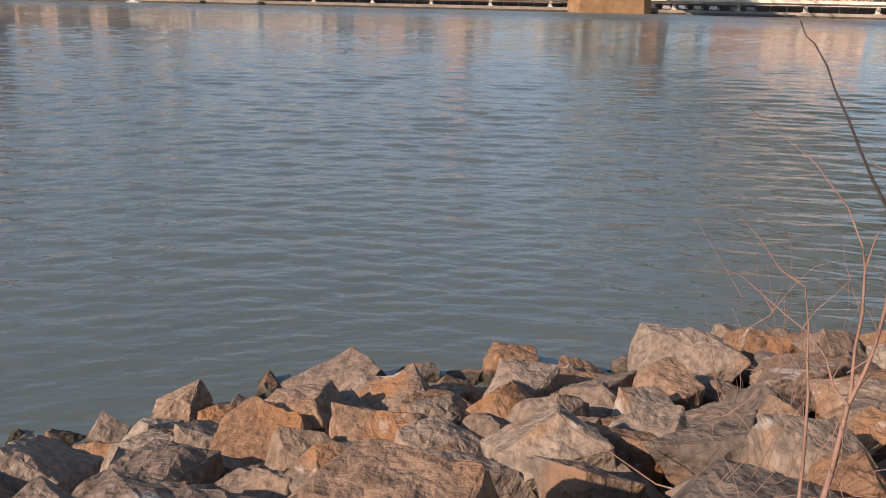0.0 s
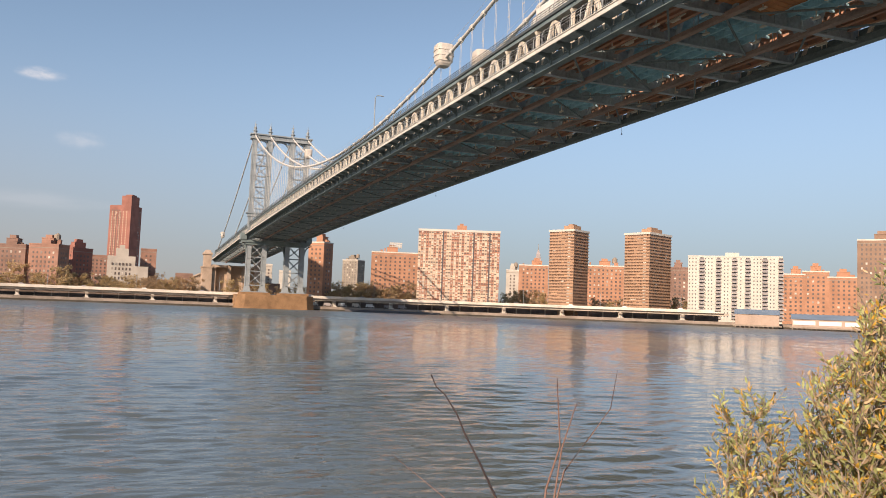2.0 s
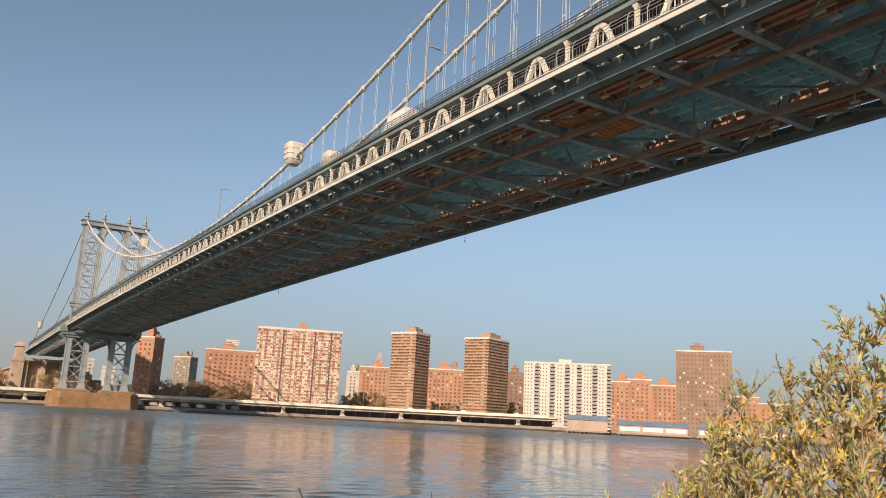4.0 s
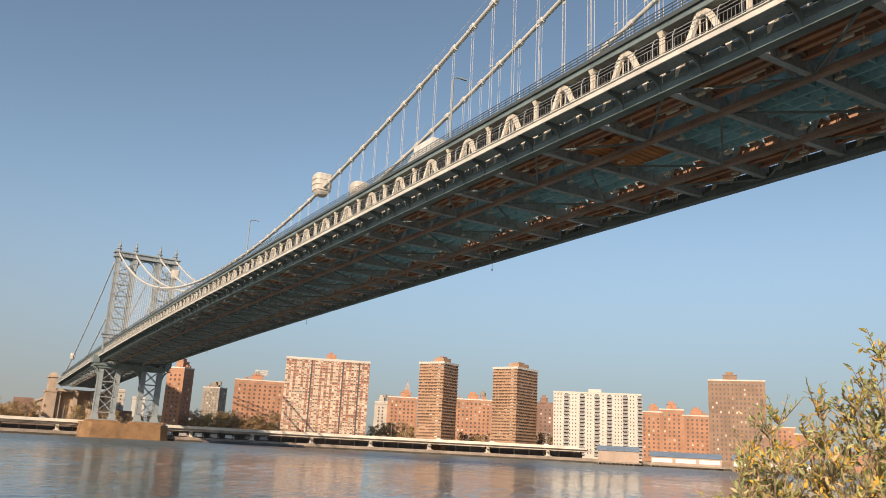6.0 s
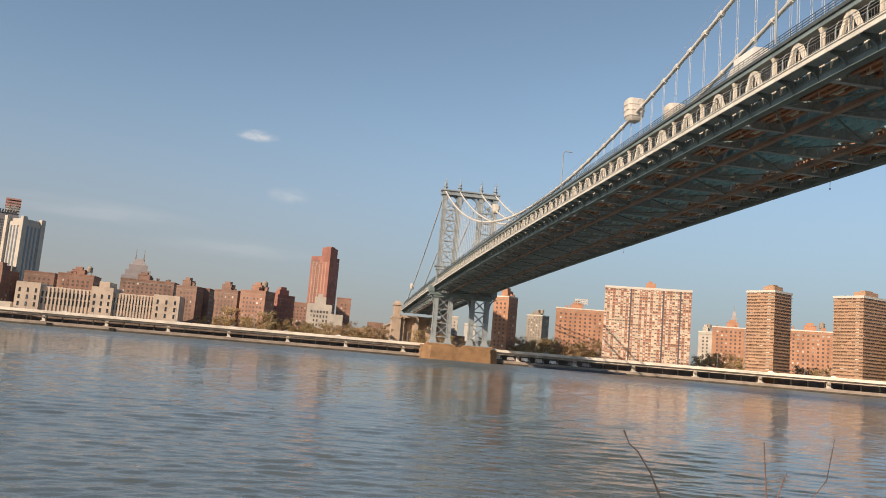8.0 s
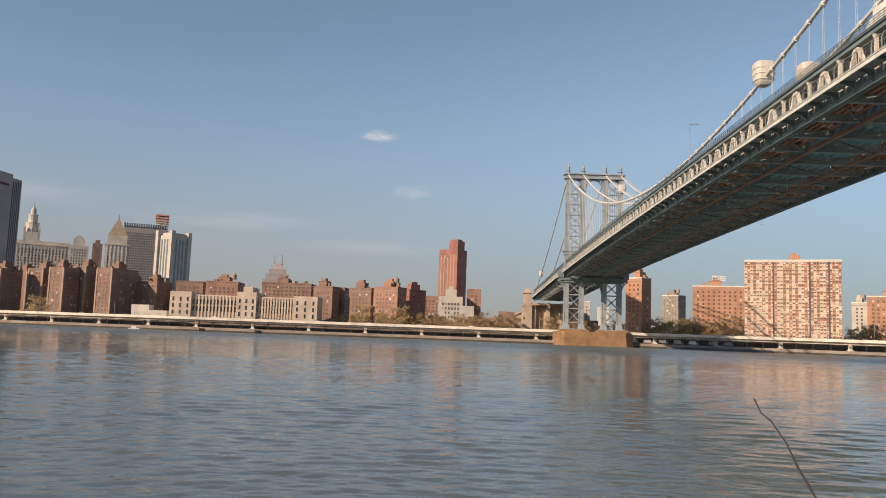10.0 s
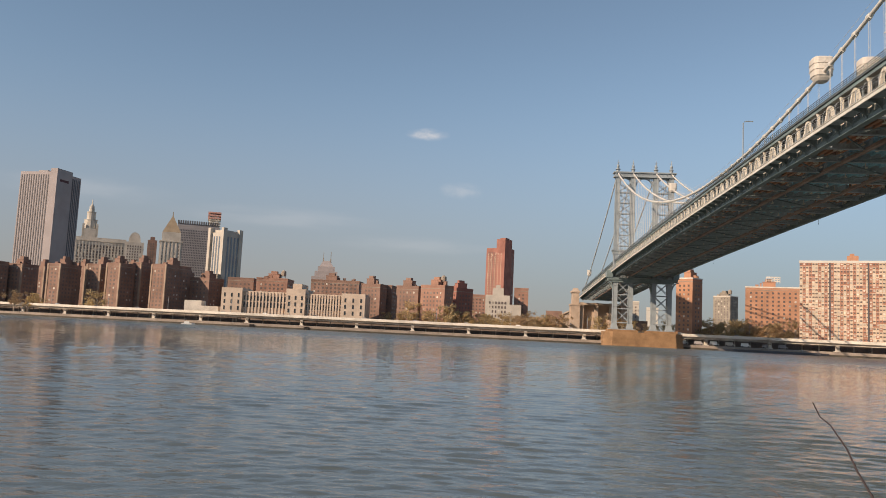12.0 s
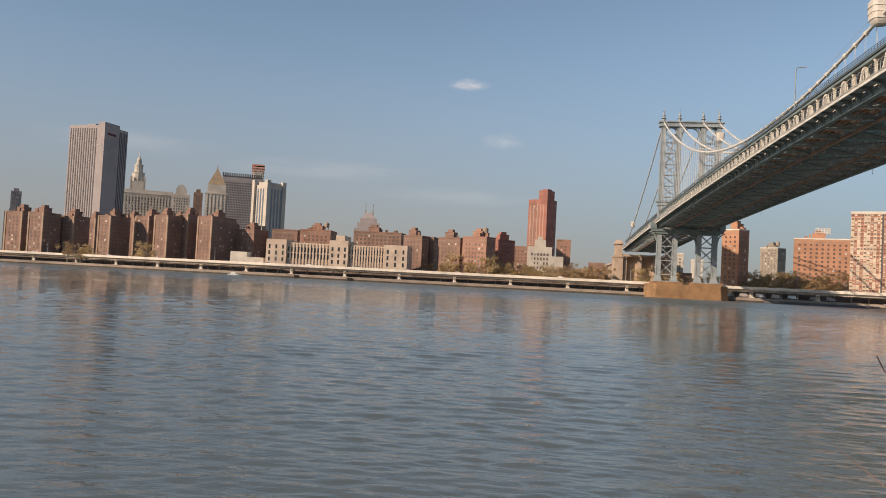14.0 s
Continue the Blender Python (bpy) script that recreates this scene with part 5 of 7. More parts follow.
def spired_block(x, y, yaw, w, d, h, twin=False):
    root = thing("spired_office_tower", pose(x, y, 0, 0, 0, yaw), "far grey stone tower with setbacks and a spire", "office tower")
    m = Mesh()
    m.box(-w / 2, w / 2, -d / 2, d / 2, BASE, h - 12)
    m.box(-w * 0.40, w * 0.40, -d * 0.40, d * 0.40, h - 12, h - 3)
    m.box(-w * 0.30, w * 0.30, -d * 0.30, d * 0.30, h - 3, h + 5)
    m.prism([(-w * 0.25, -d * 0.2), (w * 0.25, -d * 0.2), (w * 0.25, d * 0.2), (-w * 0.25, d * 0.2)], h + 5, h + 15, 0.45)
    part("wall", m, PALE_STONE, root)
    for sx in ((-0.12, 0.14) if twin else (-0.02,)):
        t = Mesh()
        t.prism([(w * sx - 1.5, -1.5), (w * sx + 1.5, -1.5), (w * sx + 1.5, 1.5), (w * sx - 1.5, 1.5)], h + 8, h + 19, 0.5)
        t.beam((w * sx, 0, h + 18), (w * sx, 0, h + 30), 0.9)
        part("spire", t, CONCRETE_DARK, root)
    glaze(root, w, d, h - 12, 4, 3.6, 1.6, 2.4, 9, z0=40, sides=("front",))
    return root


def red_tower(x, y, yaw, w, d, h):
    root = thing("red_brick_tower", pose(x, y, 0, 0, 0, yaw), "tall red brick apartment tower with pale window stripes", "apartment tower")
    m = Mesh()
    m.box(-w / 2, w / 2, -d / 2, d / 2, BASE, h)
    m.box(w * 0.05, w / 2 + 0.4, -d / 2 - 0.4, d * 0.2, BASE, h + 11)
    m.box(w * 0.12, w * 0.42, -d * 0.3, d * 0.1, h + 11, h + 13)
    part("wall", m, BRICK_DEEP, root)
    glaze(root, w, d, h - 2, 3.0, w / 9.5, 1.2, 1.7, 3, sides=("front", "right"))
    s = Mesh()
    for fx in (-0.36, -0.2, 0.0, 0.16, 0.32):
        for r in range(int((h - 18) / 3.0)):
            s.box(w * fx - 0.55, w * fx + 0.55, -d / 2 - 0.5, -d / 2, 13 + 3.0 * r, 14.6 + 3.0 * r)
    part("balcony_panels", s, BUFF_PALE, root, "pale balcony panels in vertical rows", kind="stuff")
    return root


def grid_slab(x, y, yaw, w, d, h):
    """Broad slab of brick panels and white infill between dark slots."""
    root = thing("slab_block", pose(x, y, 0, 0, 0, yaw), "broad slab block of red brick with white panels and dark slots", "apartment building")
    m = Mesh()
    m.box(-w / 2, w / 2, -d / 2, d / 2, BASE - 1, h)
    part("wall", m, BRICK_ORANGE, root)
    rnd = random.Random(16)
    cap, slot, sp, white, dark, pale = Mesh(), Mesh(), Mesh(), Mesh(), Mesh(), Mesh()
    cap.box(-w / 2 - 0.3, w / 2 + 0.3, -d / 2 - 0.3, d / 2 + 0.3, h, h + 1.3)
    part("parapet", cap, WHITE_BRICK, root, "white parapet band")
    for fx in (0.305, 0.68, 0.875):
        slot.box(-w / 2 + w * fx - 0.38, -w / 2 + w * fx + 0.38, -d / 2 - 0.45, -d / 2, BASE + 3, h)
    part("recess", slot, DARK_CLAD, root, "dark vertical recess", kind="stuff")
    floors, cols = 22, 32
    fh, cw = (h - BASE - 4) / floors, w / cols
    for k in range(cols):
        red = k % 7 in (1, 3, 6)
        x0 = -w / 2 + k * cw
        for r in range(floors):
            z0 = BASE + 4 + r * fh
            strip = sp if rnd.random() < (0.9 if red else 0.10) else white
            strip.box(x0 + 0.05, x0 + cw - 0.05, -d / 2 - 0.14, -d / 2, z0 + 0.05, z0 + fh - 0.05)
            g = 0.34 if red else 0.24
            tgt = pale if rnd.random() < (0.5 if red else 0.42) else dark
            tgt.box(x0 + g, x0 + cw - g, -d / 2 - 0.22, -d / 2 - 0.1, z0 + 0.9, z0 + fh - 0.4)
    part("buff_cladding", white, BUFF_PALE, root, "pale buff brick panels", kind="stuff")
    part("spandrel_cladding", sp, BRICK_ROSE, root, "rose-red brick panels", kind="stuff")
    part("glazing", dark, PANE_SOFT, root, kind="stuff")
    part("glazing", pale, PANE_PALE, root, "windows with pale blinds", kind="stuff")
    lines = Mesh()
    for r in range(floors + 1):
        lines.box(-w / 2 - 0.08, w / 2 + 0.08, -d / 2 - 0.08, d / 2 + 0.08, BASE + 3.9 + r * fh, BASE + 4.12 + r * fh)
    part("slab_edging", lines, CONCRETE, root, "pale floor slab edges", kind="stuff")
    roof = Mesh()
    roof.box(-1.5, 4.5, -4, 4, h + 1.3, h + 4.6)
    roof.box(0, 2.4, -2, 2, h + 4.6, h + 6)
    part("roof_house", roof, BRICK_ORANGE, root)
    return root


def striped_tower(x, y, yaw, w, d, h):
    root = thing("striped_apartment_tower", pose(x, y, 0, 0, 0, yaw), "tan brick apartment tower with dark horizontal window bands", "apartment tower", "twin striped towers")
    m, spand, dark, pale = Mesh(), Mesh(), Mesh(), Mesh()
    m.box(-w / 2, w / 2, -d / 2, d / 2, BASE - 1, h)
    part("wall", m, BRICK_TAN, root)
    rnd = random.Random(int(x))
    floors = 26
    fh = (h - BASE - 3) / floors
    for r in range(floors):
        z = BASE + 3 + r * fh
        spand.box(-w / 2 - 0.45, w / 2 + 0.45, -d / 2 - 0.45, d / 2 + 0.45, z - 0.05, z + 0.22)
        for nm in ("front", "right"):
            o, u, n, length = faces_of(w, d)[nm]
            k = 0
            cols = int(length / 2.1)
            for c in range(cols):
                if rnd.random() < 0.12:
                    continue
                a = o + u * (length * (c + 0.08) / cols)
                b = o + u * (length * (c + 0.92) / cols)
                t = pale if (nm == "front" and c == cols - 2) or rnd.random() < 0.03 else dark
                q = [a, b, b + n * 0.12, a + n * 0.12]
                j = len(t.v)
                t.v += [(p.x, p.y, z + 1.05) for p in q] + [(p.x, p.y, z + fh - 0.3) for p in q]
                t.f += [(j + 2, j + 3, j + 7, j + 6), (j + 3, j, j + 4, j + 7), (j + 1, j + 2, j + 6, j + 5), (j + 4, j + 5, j + 6, j + 7), (j, j + 3, j + 2, j + 1)]
    part("slab_edging", spand, BUFF, root, "buff projecting slab edges", kind="stuff")
    part("glazing", dark, WINDOW_BRONZE, root, "dark bronze window bands", kind="stuff")
    part("glazing", pale, PANE_PALE, root, "windows with pale blinds", kind="stuff")
    cap = Mesh()
    cap.box(-w / 2 - 0.5, w / 2 + 0.5, -d / 2 - 0.5, d / 2 + 0.5, h, h + 1.3)
    part("parapet", cap, WHITE_BRICK, root, "pale parapet band")
    roof = Mesh()
    roof.box(-w * 0.1, w * 0.3, -d * 0.2, d * 0.3, h + 1.3, h + 4.2)
    roof.box(w * 0.02, w * 0.2, -d * 0.1, d * 0.2, h + 4.2, h + 5.2)
    part("roof_house", roof, BRICK_TAN, root)
    return root


def white_slab(x, y, yaw, w, d, h):
    root = thing("white_slab_block", pose(x, y, 0, 0, 0, yaw), "white brick slab block with dark balcony stacks", "apartment building")
    m = Mesh()
    m.box(-w / 2, w / 2, -d / 2, d / 2, BASE - 1, h)
    part("wall", m, WHITE_BRICK, root)
    floors = 17
    fh = (h - BASE - 2) / floors
    dark, slabs, rails = Mesh(), Mesh(), Mesh()
    stacks = [0.15, 0.33, 0.50, 0.64, 0.82, 0.985]
    for r in range(floors):
        z = BASE + 2 + r * fh
        for s in stacks:
            cx = -w / 2 + w * s
            dark.box(cx - 1.0, cx + 1.0, -d / 2 - 0.1, -d / 2, z + 0.2, z + fh - 0.2)
            slabs.box(cx - 1.5, cx + 1.5, -d / 2 - 1.3, -d / 2, z - 0.05, z + 0.15)
            rails.box(cx - 1.5, cx + 1.5, -d / 2 - 1.35, -d / 2 - 1.28, z + 0.2, z + 1.1)
        for c in range(29):
            cx = -w / 2 + w * (c + 0.5) / 29
            if min(abs(cx + w / 2 - w * s) for s in stacks) < 2.0:
                continue
            dark.box(cx - 0.30, cx + 0.30, -d / 2 - 0.12, -d / 2, z + 0.9, z + fh - 0.5)
    part("glazing", dark, PANE_GREY, root, kind="stuff")
    part("balcony_edging", slabs, WHITE_BRICK, root, kind="stuff")
    part("balcony_railing", rails, GREY_CLAD, root, "dark balcony railings", kind="stuff")
    roof = Mesh()
    roof.box(-w * 0.1, w * 0.05, -4, 4, h, h + 3.2)
    roof.box(-w / 2 - 0.1, w / 2 + 0.1, -d / 2 - 0.1, -d / 2 + 0.3, h, h + 0.9)
    part("roof_house", roof, WHITE_BRICK, root)
    return root


CREAM_BRICK = surface("buff_brick", (0.36, 0.26, 0.19), 0.9, vary=0.2, scale=0.4)
BUFF_PALE = surface("pale_buff_brick", (0.62, 0.49, 0.36), 0.9, vary=0.15, scale=0.4)
BRICK_ROSE = surface("rose_brick", (0.42, 0.21, 0.14), 0.9, vary=0.2, scale=0.4)
PALE_STONE = surface("pale_grey_stone", (0.37, 0.325, 0.315), 0.8, vary=0.12, scale=0.2)
CREAM_STONE = surface("cream_concrete", (0.55, 0.44, 0.345), 0.85, vary=0.2, scale=0.4)
WINDOW_BRONZE = glass_surface("bronze_glass", (0.20, 0.125, 0.085), 0.35)
BUFF = surface("buff_concrete", (0.42, 0.285, 0.19), 0.85, vary=0.2, scale=0.4)
RED_DARK = surface("dark_red_sign", (0.10, 0.03, 0.03), 0.6)

telephone_tower(-447.4, 813.3, -9.5, 42.9, 38.3, 146.5)
municipal_block(-572.6, 1200.4, 25.5, 72.6, 60.0, 117.0)
domed_block(-503.0, 1161.0, 23.5, 26.0, 30.0, 110.5)
pyramid_court(-394.0, 1020.5, 21.4, 27.0, 28.0, 112.7)
plain_office(-442.1, 1077.9, 22.3, 12.0, 30.0, 106.5, wall=BRICK_BROWN, label="brown brick office slab behind the courthouse")
grid_office(-386.8, 1098.8, 19.6, 55.0, 30.0, 133.5)
tower_under_works(-476.3, 1434.0, 18.4, 22.3, 22.0, 197.4)
pale_tower(-263.1, 834.5, -27.4, 19.1, 23.3, 99.6)
plain_office(-836.2, 1263.3, 33.5, 26.2, 30.0, 79.9, wall=GREY_CLAD, label="grey stone downtown office block")
plain_office(-843.3, 1279.0, 33.4, 15.9, 24.0, 115.5, wall=GREY_CLAD, label="slim grey downtown tower")
apartment(-381.5, 589.6, -9.0, 14.6, 19.8, 38.9, wall=BRICK_BROWN, bay=3.3, box=1, label="brown brick public housing tower with small windows", group="riverside housing towers")
apartment(-352.2, 571.3, -10.2, 12.4, 18.9, 37.9, wall=BRICK_BROWN, bay=3.3, box=1, label="brown brick public housing tower with small windows", group="riverside housing towers")
apartment(-340.1, 590.3, -12.0, 14.2, 17.5, 37.3, wall=BRICK_BROWN, bay=3.3, box=1, label="brown brick public housing tower with small windows", group="riverside housing towers")
apartment(-305.6, 587.0, -14.2, 10.7, 22.0, 38.5, wall=BRICK_BROWN, bay=3.3, box=1, label="brown brick public housing tower with small windows", group="riverside housing towers")
apartment(-286.3, 607.0, -16.6, 12.4, 18.9, 40.8, wall=BRICK_BROWN, bay=3.3, box=1, label="brown brick public housing tower with small windows", group="riverside housing towers")
apartment(-265.5, 593.5, -17.8, 12.0, 16.7, 41.4, wall=BRICK_BROWN, bay=3.3, box=1, label="brown brick public housing tower with small windows", group="riverside housing towers")
apartment(-254.9, 609.3, -19.1, 10.7, 18.6, 43.7, wall=BRICK_BROWN, bay=3.3, box=1, label="brown brick public housing tower with small windows", group="riverside housing towers")
apartment(-230.1, 602.4, -20.7, 13.3, 27.9, 42.4, wall=BRICK_BROWN, bay=3.3, box=1, label="brown brick public housing tower with small windows", group="riverside housing towers")
apartment(-207.6, 618.8, -21.6, 19.0, 17.4, 34.6, wall=BRICK_BROWN, bay=3.6, label="low brown brick apartment block")
low_block(-181.3, 537.2, 6.6, 22.5, 14.0, 16.1, wall=CONCRETE, label="low pale concrete waterfront building")
school(-115.4, 530.6, 0.3, 93.2, 26.0, 23.3)
apartment(-152.1, 614.5, 1.9, 23.8, 26.0, 36.4, wall=BRICK_RED, bay=3.2, box=2, label="red brick apartment block with rooftop water tank house", group="village apartment blocks")
spired_block(-238.9, 1298.2, 10.4, 46.0, 40.0, 92.5, twin=True)
apartment(-104.5, 621.3, -2.4, 37.9, 20.0, 37.5, wall=BRICK_BROWN, bay=3.2, box=1, label="brown brick apartment block behind the pale warehouse", group="village apartment blocks")
apartment(-180.3, 624.5, 4.1, 20.1, 20.0, 36.3, wall=BRICK_BROWN, bay=3.2, box=0, label="brown brick apartment block", group="village apartment blocks")
apartment(-68.5, 564.2, -18.5, 14.6, 11.6, 33.2, wall=BRICK_BROWN, bay=2.6, box=1, label="brown brick apartment block with a roof house", group="village apartment blocks")
apartment(-58.8, 584.0, -6.2, 7.0, 24.0, 33.5, wall=BRICK_BROWN, bay=2.6, box=0, label="brown brick apartment block", group="village apartment blocks")
apartment(-42.8, 566.8, -21.2, 17.3, 10.4, 33.2, wall=BRICK_BROWN, bay=2.6, box=1, label="brown brick apartment block with a roof house", group="village apartment blocks")
apartment(-23.2, 554.7, -28.1, 19.2, 12.4, 33.9, wall=BRICK_RED, bay=2.6, box=2, label="red brick apartment block with a pedimented roof house", group="village apartment blocks")
apartment(-7.1, 578.4, -54.0, 10.4, 14.6, 33.8, wall=BRICK_DEEP, bay=2.6, box=1, label="deep red brick apartment block", group="village apartment blocks")
apartment(7.4, 710.0, -0.6, 14.7, 20.0, 35.7, wall=BRICK_RED, bay=3.0, box=0, label="plain red brick block")
red_tower(35.5, 996.3, -32.4, 26.3, 23.9, 108.6)
stepped_school(21.7, 629.6, -2.0, 18.9, 20.0, 36.9)
apartment(41.3, 647.7, -3.7, 11.2, 18.0, 39.7, wall=BRICK_RED, bay=3.0, box=0, label="small red brick building")
low_block(69.3, 726.7, -5.4, 28.9, 20.0, 25.9, wall=BRICK_BROWN, label="low brown houses behind trees")
low_block(132.4, 697.5, -10.8, 42.8, 20.0, 23.5, wall=BRICK_BROWN, label="low brown brick street block")
apartment(145.6, 712.3, -11.6, 8.8, 14.0, 36.6, wall=LIMESTONE, bay=3, box=0, label="narrow pale apartment house")
apartment(178.8, 786.9, -12.8, 11.2, 14.0, 34.6, wall=WHITE_BRICK, bay=3, box=0, label="small white brick house")
apartment(144.0, 528.9, -47.5, 12.2, 11.6, 45.0, wall=BRICK_ORANGE, bay=3.2, box=1, label="slim orange brick housing tower")
apartment(275.8, 869.1, -47.9, 20.0, 15.7, 54.2, wall=CONCRETE_DARK, bay=3.4, box=2, label="grey-brown office block with a rooftop tank")
apartment(214.4, 571.1, -20.6, 36.1, 20.0, 44.3, wall=BRICK_ORANGE, bay=3.6, box=3, label="broad orange brick housing block")
grid_slab(216.2, 460.8, -25.1, 51.4, 18.0, 52.5)
spired_block(1030.7, 1725.6, -30.9, 17.5, 20.0, 143.8)
apartment(344.8, 620.7, -29.1, 11.0, 20.0, 39.4, wall=LIMESTONE, bay=3.2, box=2, label="pale stone apartment house with a stepped top")
apartment(330.4, 559.8, -30.6, 23.5, 20.0, 40.8, wall=BRICK_ORANGE, bay=3.2, box=1, label="orange brick apartment block")
striped_tower(270.6, 416.5, -66.3, 17.7, 16.3, 53.6)
apartment(367.3, 513.1, -35.6, 28.1, 22.0, 40.7, wall=BRICK_ORANGE, bay=3.2, box=2, label="pinkish brick apartment block with roof tanks")
striped_tower(310.9, 391.0, -71.6, 17.4, 23.3, 52.6)
apartment(398.0, 463.6, -40.6, 13.6, 22.0, 39.5, wall=BRICK_BROWN, bay=3.2, box=1, label="brown brick apartment block")
white_slab(348.6, 358.5, -44.2, 51.4, 20.0, 39.9)
apartment(453.0, 410.0, -47.9, 15.7, 22.0, 36.4, wall=BRICK_ORANGE, bay=3.2, box=1, label="orange brick housing block", group="eastern housing blocks")
apartment(462.5, 399.2, -49.2, 16.8, 22.0, 38.5, wall=BRICK_ORANGE, bay=3.2, box=1, label="orange brick housing block", group="eastern housing blocks")
apartment(473.8, 385.8, -50.8, 19.9, 22.0, 34.8, wall=BRICK_ORANGE, bay=3.2, box=1, label="orange brick housing block", group="eastern housing blocks")
apartment(506.2, 342.1, -56.0, 19.9, 22.0, 29.0, wall=BRICK_ORANGE, bay=3.2, box=0, label="orange brick housing block", group="eastern housing blocks")
apartment(516.5, 326.5, -57.7, 18.9, 22.0, 24.9, wall=BRICK_ORANGE, bay=3.2, box=0, label="orange brick housing block", group="eastern housing blocks")
apartment(442.4, 328.5, -53.4, 33.9, 22.0, 54.5, wall=BRICK_UMBER, bay=2.4, box=1, label="tall brown brick housing tower")
low_block(464.7, 254.9, -61.2, 50.0, 20.0, 17.5, wall=BRICK_ORANGE, label="low red brick waterfront building")
apartment(-322.7, 654.3, -15.7, 11.8, 15.0, 41.6, wall=BRICK_BROWN, bay=3.3, box=1, label="brown brick public housing tower with small windows", group="riverside housing towers")
apartment(-354.3, 647.1, -13.3, 10.3, 11.4, 39.6, wall=BRICK_BROWN, bay=3.3, box=1, label="brown brick public housing tower with small windows", group="riverside housing towers")
apartment(-240.2, 668.8, -22.1, 11.5, 18.3, 37.5, wall=BRICK_BROWN, bay=3.3, box=1, label="brown brick public housing tower with small windows", group="riverside housing towers")


# ---- pier sheds on the eastern quay ----
def pier_shed(x, y, yaw, w, d, h, wall, roof, doors, name):
    root = thing("pier_shed", pose(x, y, 0, 0, 0, yaw), name, "pier shed", "riverside sheds")
    m = Mesh()
    m.box(-w / 2, w / 2, -d / 2, d / 2, -1, h)
    part("wall", m, wall, root)
    r = Mesh()
    r.add([(-w / 2 - 0.4, -d / 2 - 0.4, h), (w / 2 + 0.4, -d / 2 - 0.4, h), (w / 2 + 0.4, d / 2, h), (-w / 2 - 0.4, d / 2, h), (-w / 2 - 0.4, 0, h + 2.6), (w / 2 + 0.4, 0, h + 2.6)],
          [(0, 1, 5, 4), (2, 3, 4, 5), (1, 2, 5), (3, 0, 4), (3, 2, 1, 0)])
    part("roof", r, roof, root)
    if doors:
        for k in range(doors):
            g = Mesh()
            x0 = -w / 2 + w * (k + 0.06) / doors
            x1 = -w / 2 + w * (k + 0.92) / doors
            g.box(x0, x1, -d / 2 - 0.15, -d / 2, 2.6, h - 0.8)
            for j in range(1, 5):
                xx = x0 + (x1 - x0) * j / 5
                g.box(xx - 0.05, xx + 0.05, -d / 2 - 0.2, -d / 2 - 0.15, 2.6, h - 0.8)
            part("shutter", g, SHED_WHITE, root, "white roller shutter")
    dock = Mesh()
    dock.box(-w / 2 - 1, w / 2 + 1, -d / 2 - 5, -d / 2, 0.9, 1.6)
    for k in range(int(w / 2.2)):
        dock.box(-w / 2 + k * 2.2, -w / 2 + k * 2.2 + 0.5, -d / 2 - 5, -d / 2 - 4.5, -2, 0.9)
    part("timber_apron", dock, BARK, root, "timber piled apron")
    return root


pier_shed(319, 312, -44.8, 21, 16, 7.0, SHED_TAN, SHED_BLUE, 0, "tan metal pier shed with a blue-grey roof on the quay")
pier_shed(342.5, 287, -48.3, 35, 16, 5.4, SHED_TAN, SHED_BLUE, 3, "long pier shed with white shutters beside the river")
pier_shed(376.5, 252, -56, 50, 16, 5.4, SHED_TAN, SHED_BLUE, 4, "long pier shed with white shutters behind the bush")


# ---- moored barge and parked lorries under the viaduct ----
def barge():
    root = thing("moored_barge", pose(163, 436, 0, 0, 0, -20), "low dark work barge moored at the quay", "barge")
    m = Mesh()
    m.prism([(-27, -3.5), (24, -3.5), (28, 0), (24, 3.5), (-27, 3.5)], -0.8, 1.3)
    part("hull", m, DARK_CLAD, root)
    m = Mesh()
    for k in range(9):
        m.beam((-24 + k * 5.6, -3.3, 1.3), (-24 + k * 5.6, -3.3, 2.3), 0.12)
    m.beam((-24, -3.3, 2.3), (20.8, -3.3, 2.3), 0.1)
    part("guard_rail", m, STEEL_PALE, root)
    return root


barge()


def motor_boat():
    p = bearing(-19.6, 492)
    root = thing("motor_boat", pose(p.x, p.y, 0, 0, 0, 12), "small white motor boat moored by the quay", "boat")
    m = Mesh()
    m.prism([(-3.6, -1.1), (2.5, -1.1), (4.2, 0), (2.5, 1.1), (-3.6, 1.1)], -0.4, 0.7)
    part("hull", m, SHED_WHITE, root)
    m = Mesh()
    m.prism([(-2, -0.8), (1, -0.8), (1, 0.8), (-2, 0.8)], 0.7, 1.8, 0.85)
    part("cabin", m, SHED_WHITE, root)
    m = Mesh()
    m.tube([(-1, 0, 1.8), (-1, 0, 3.6)], 0.08, 6)
    part("mast", m, STEEL_PALE, root)
    return root


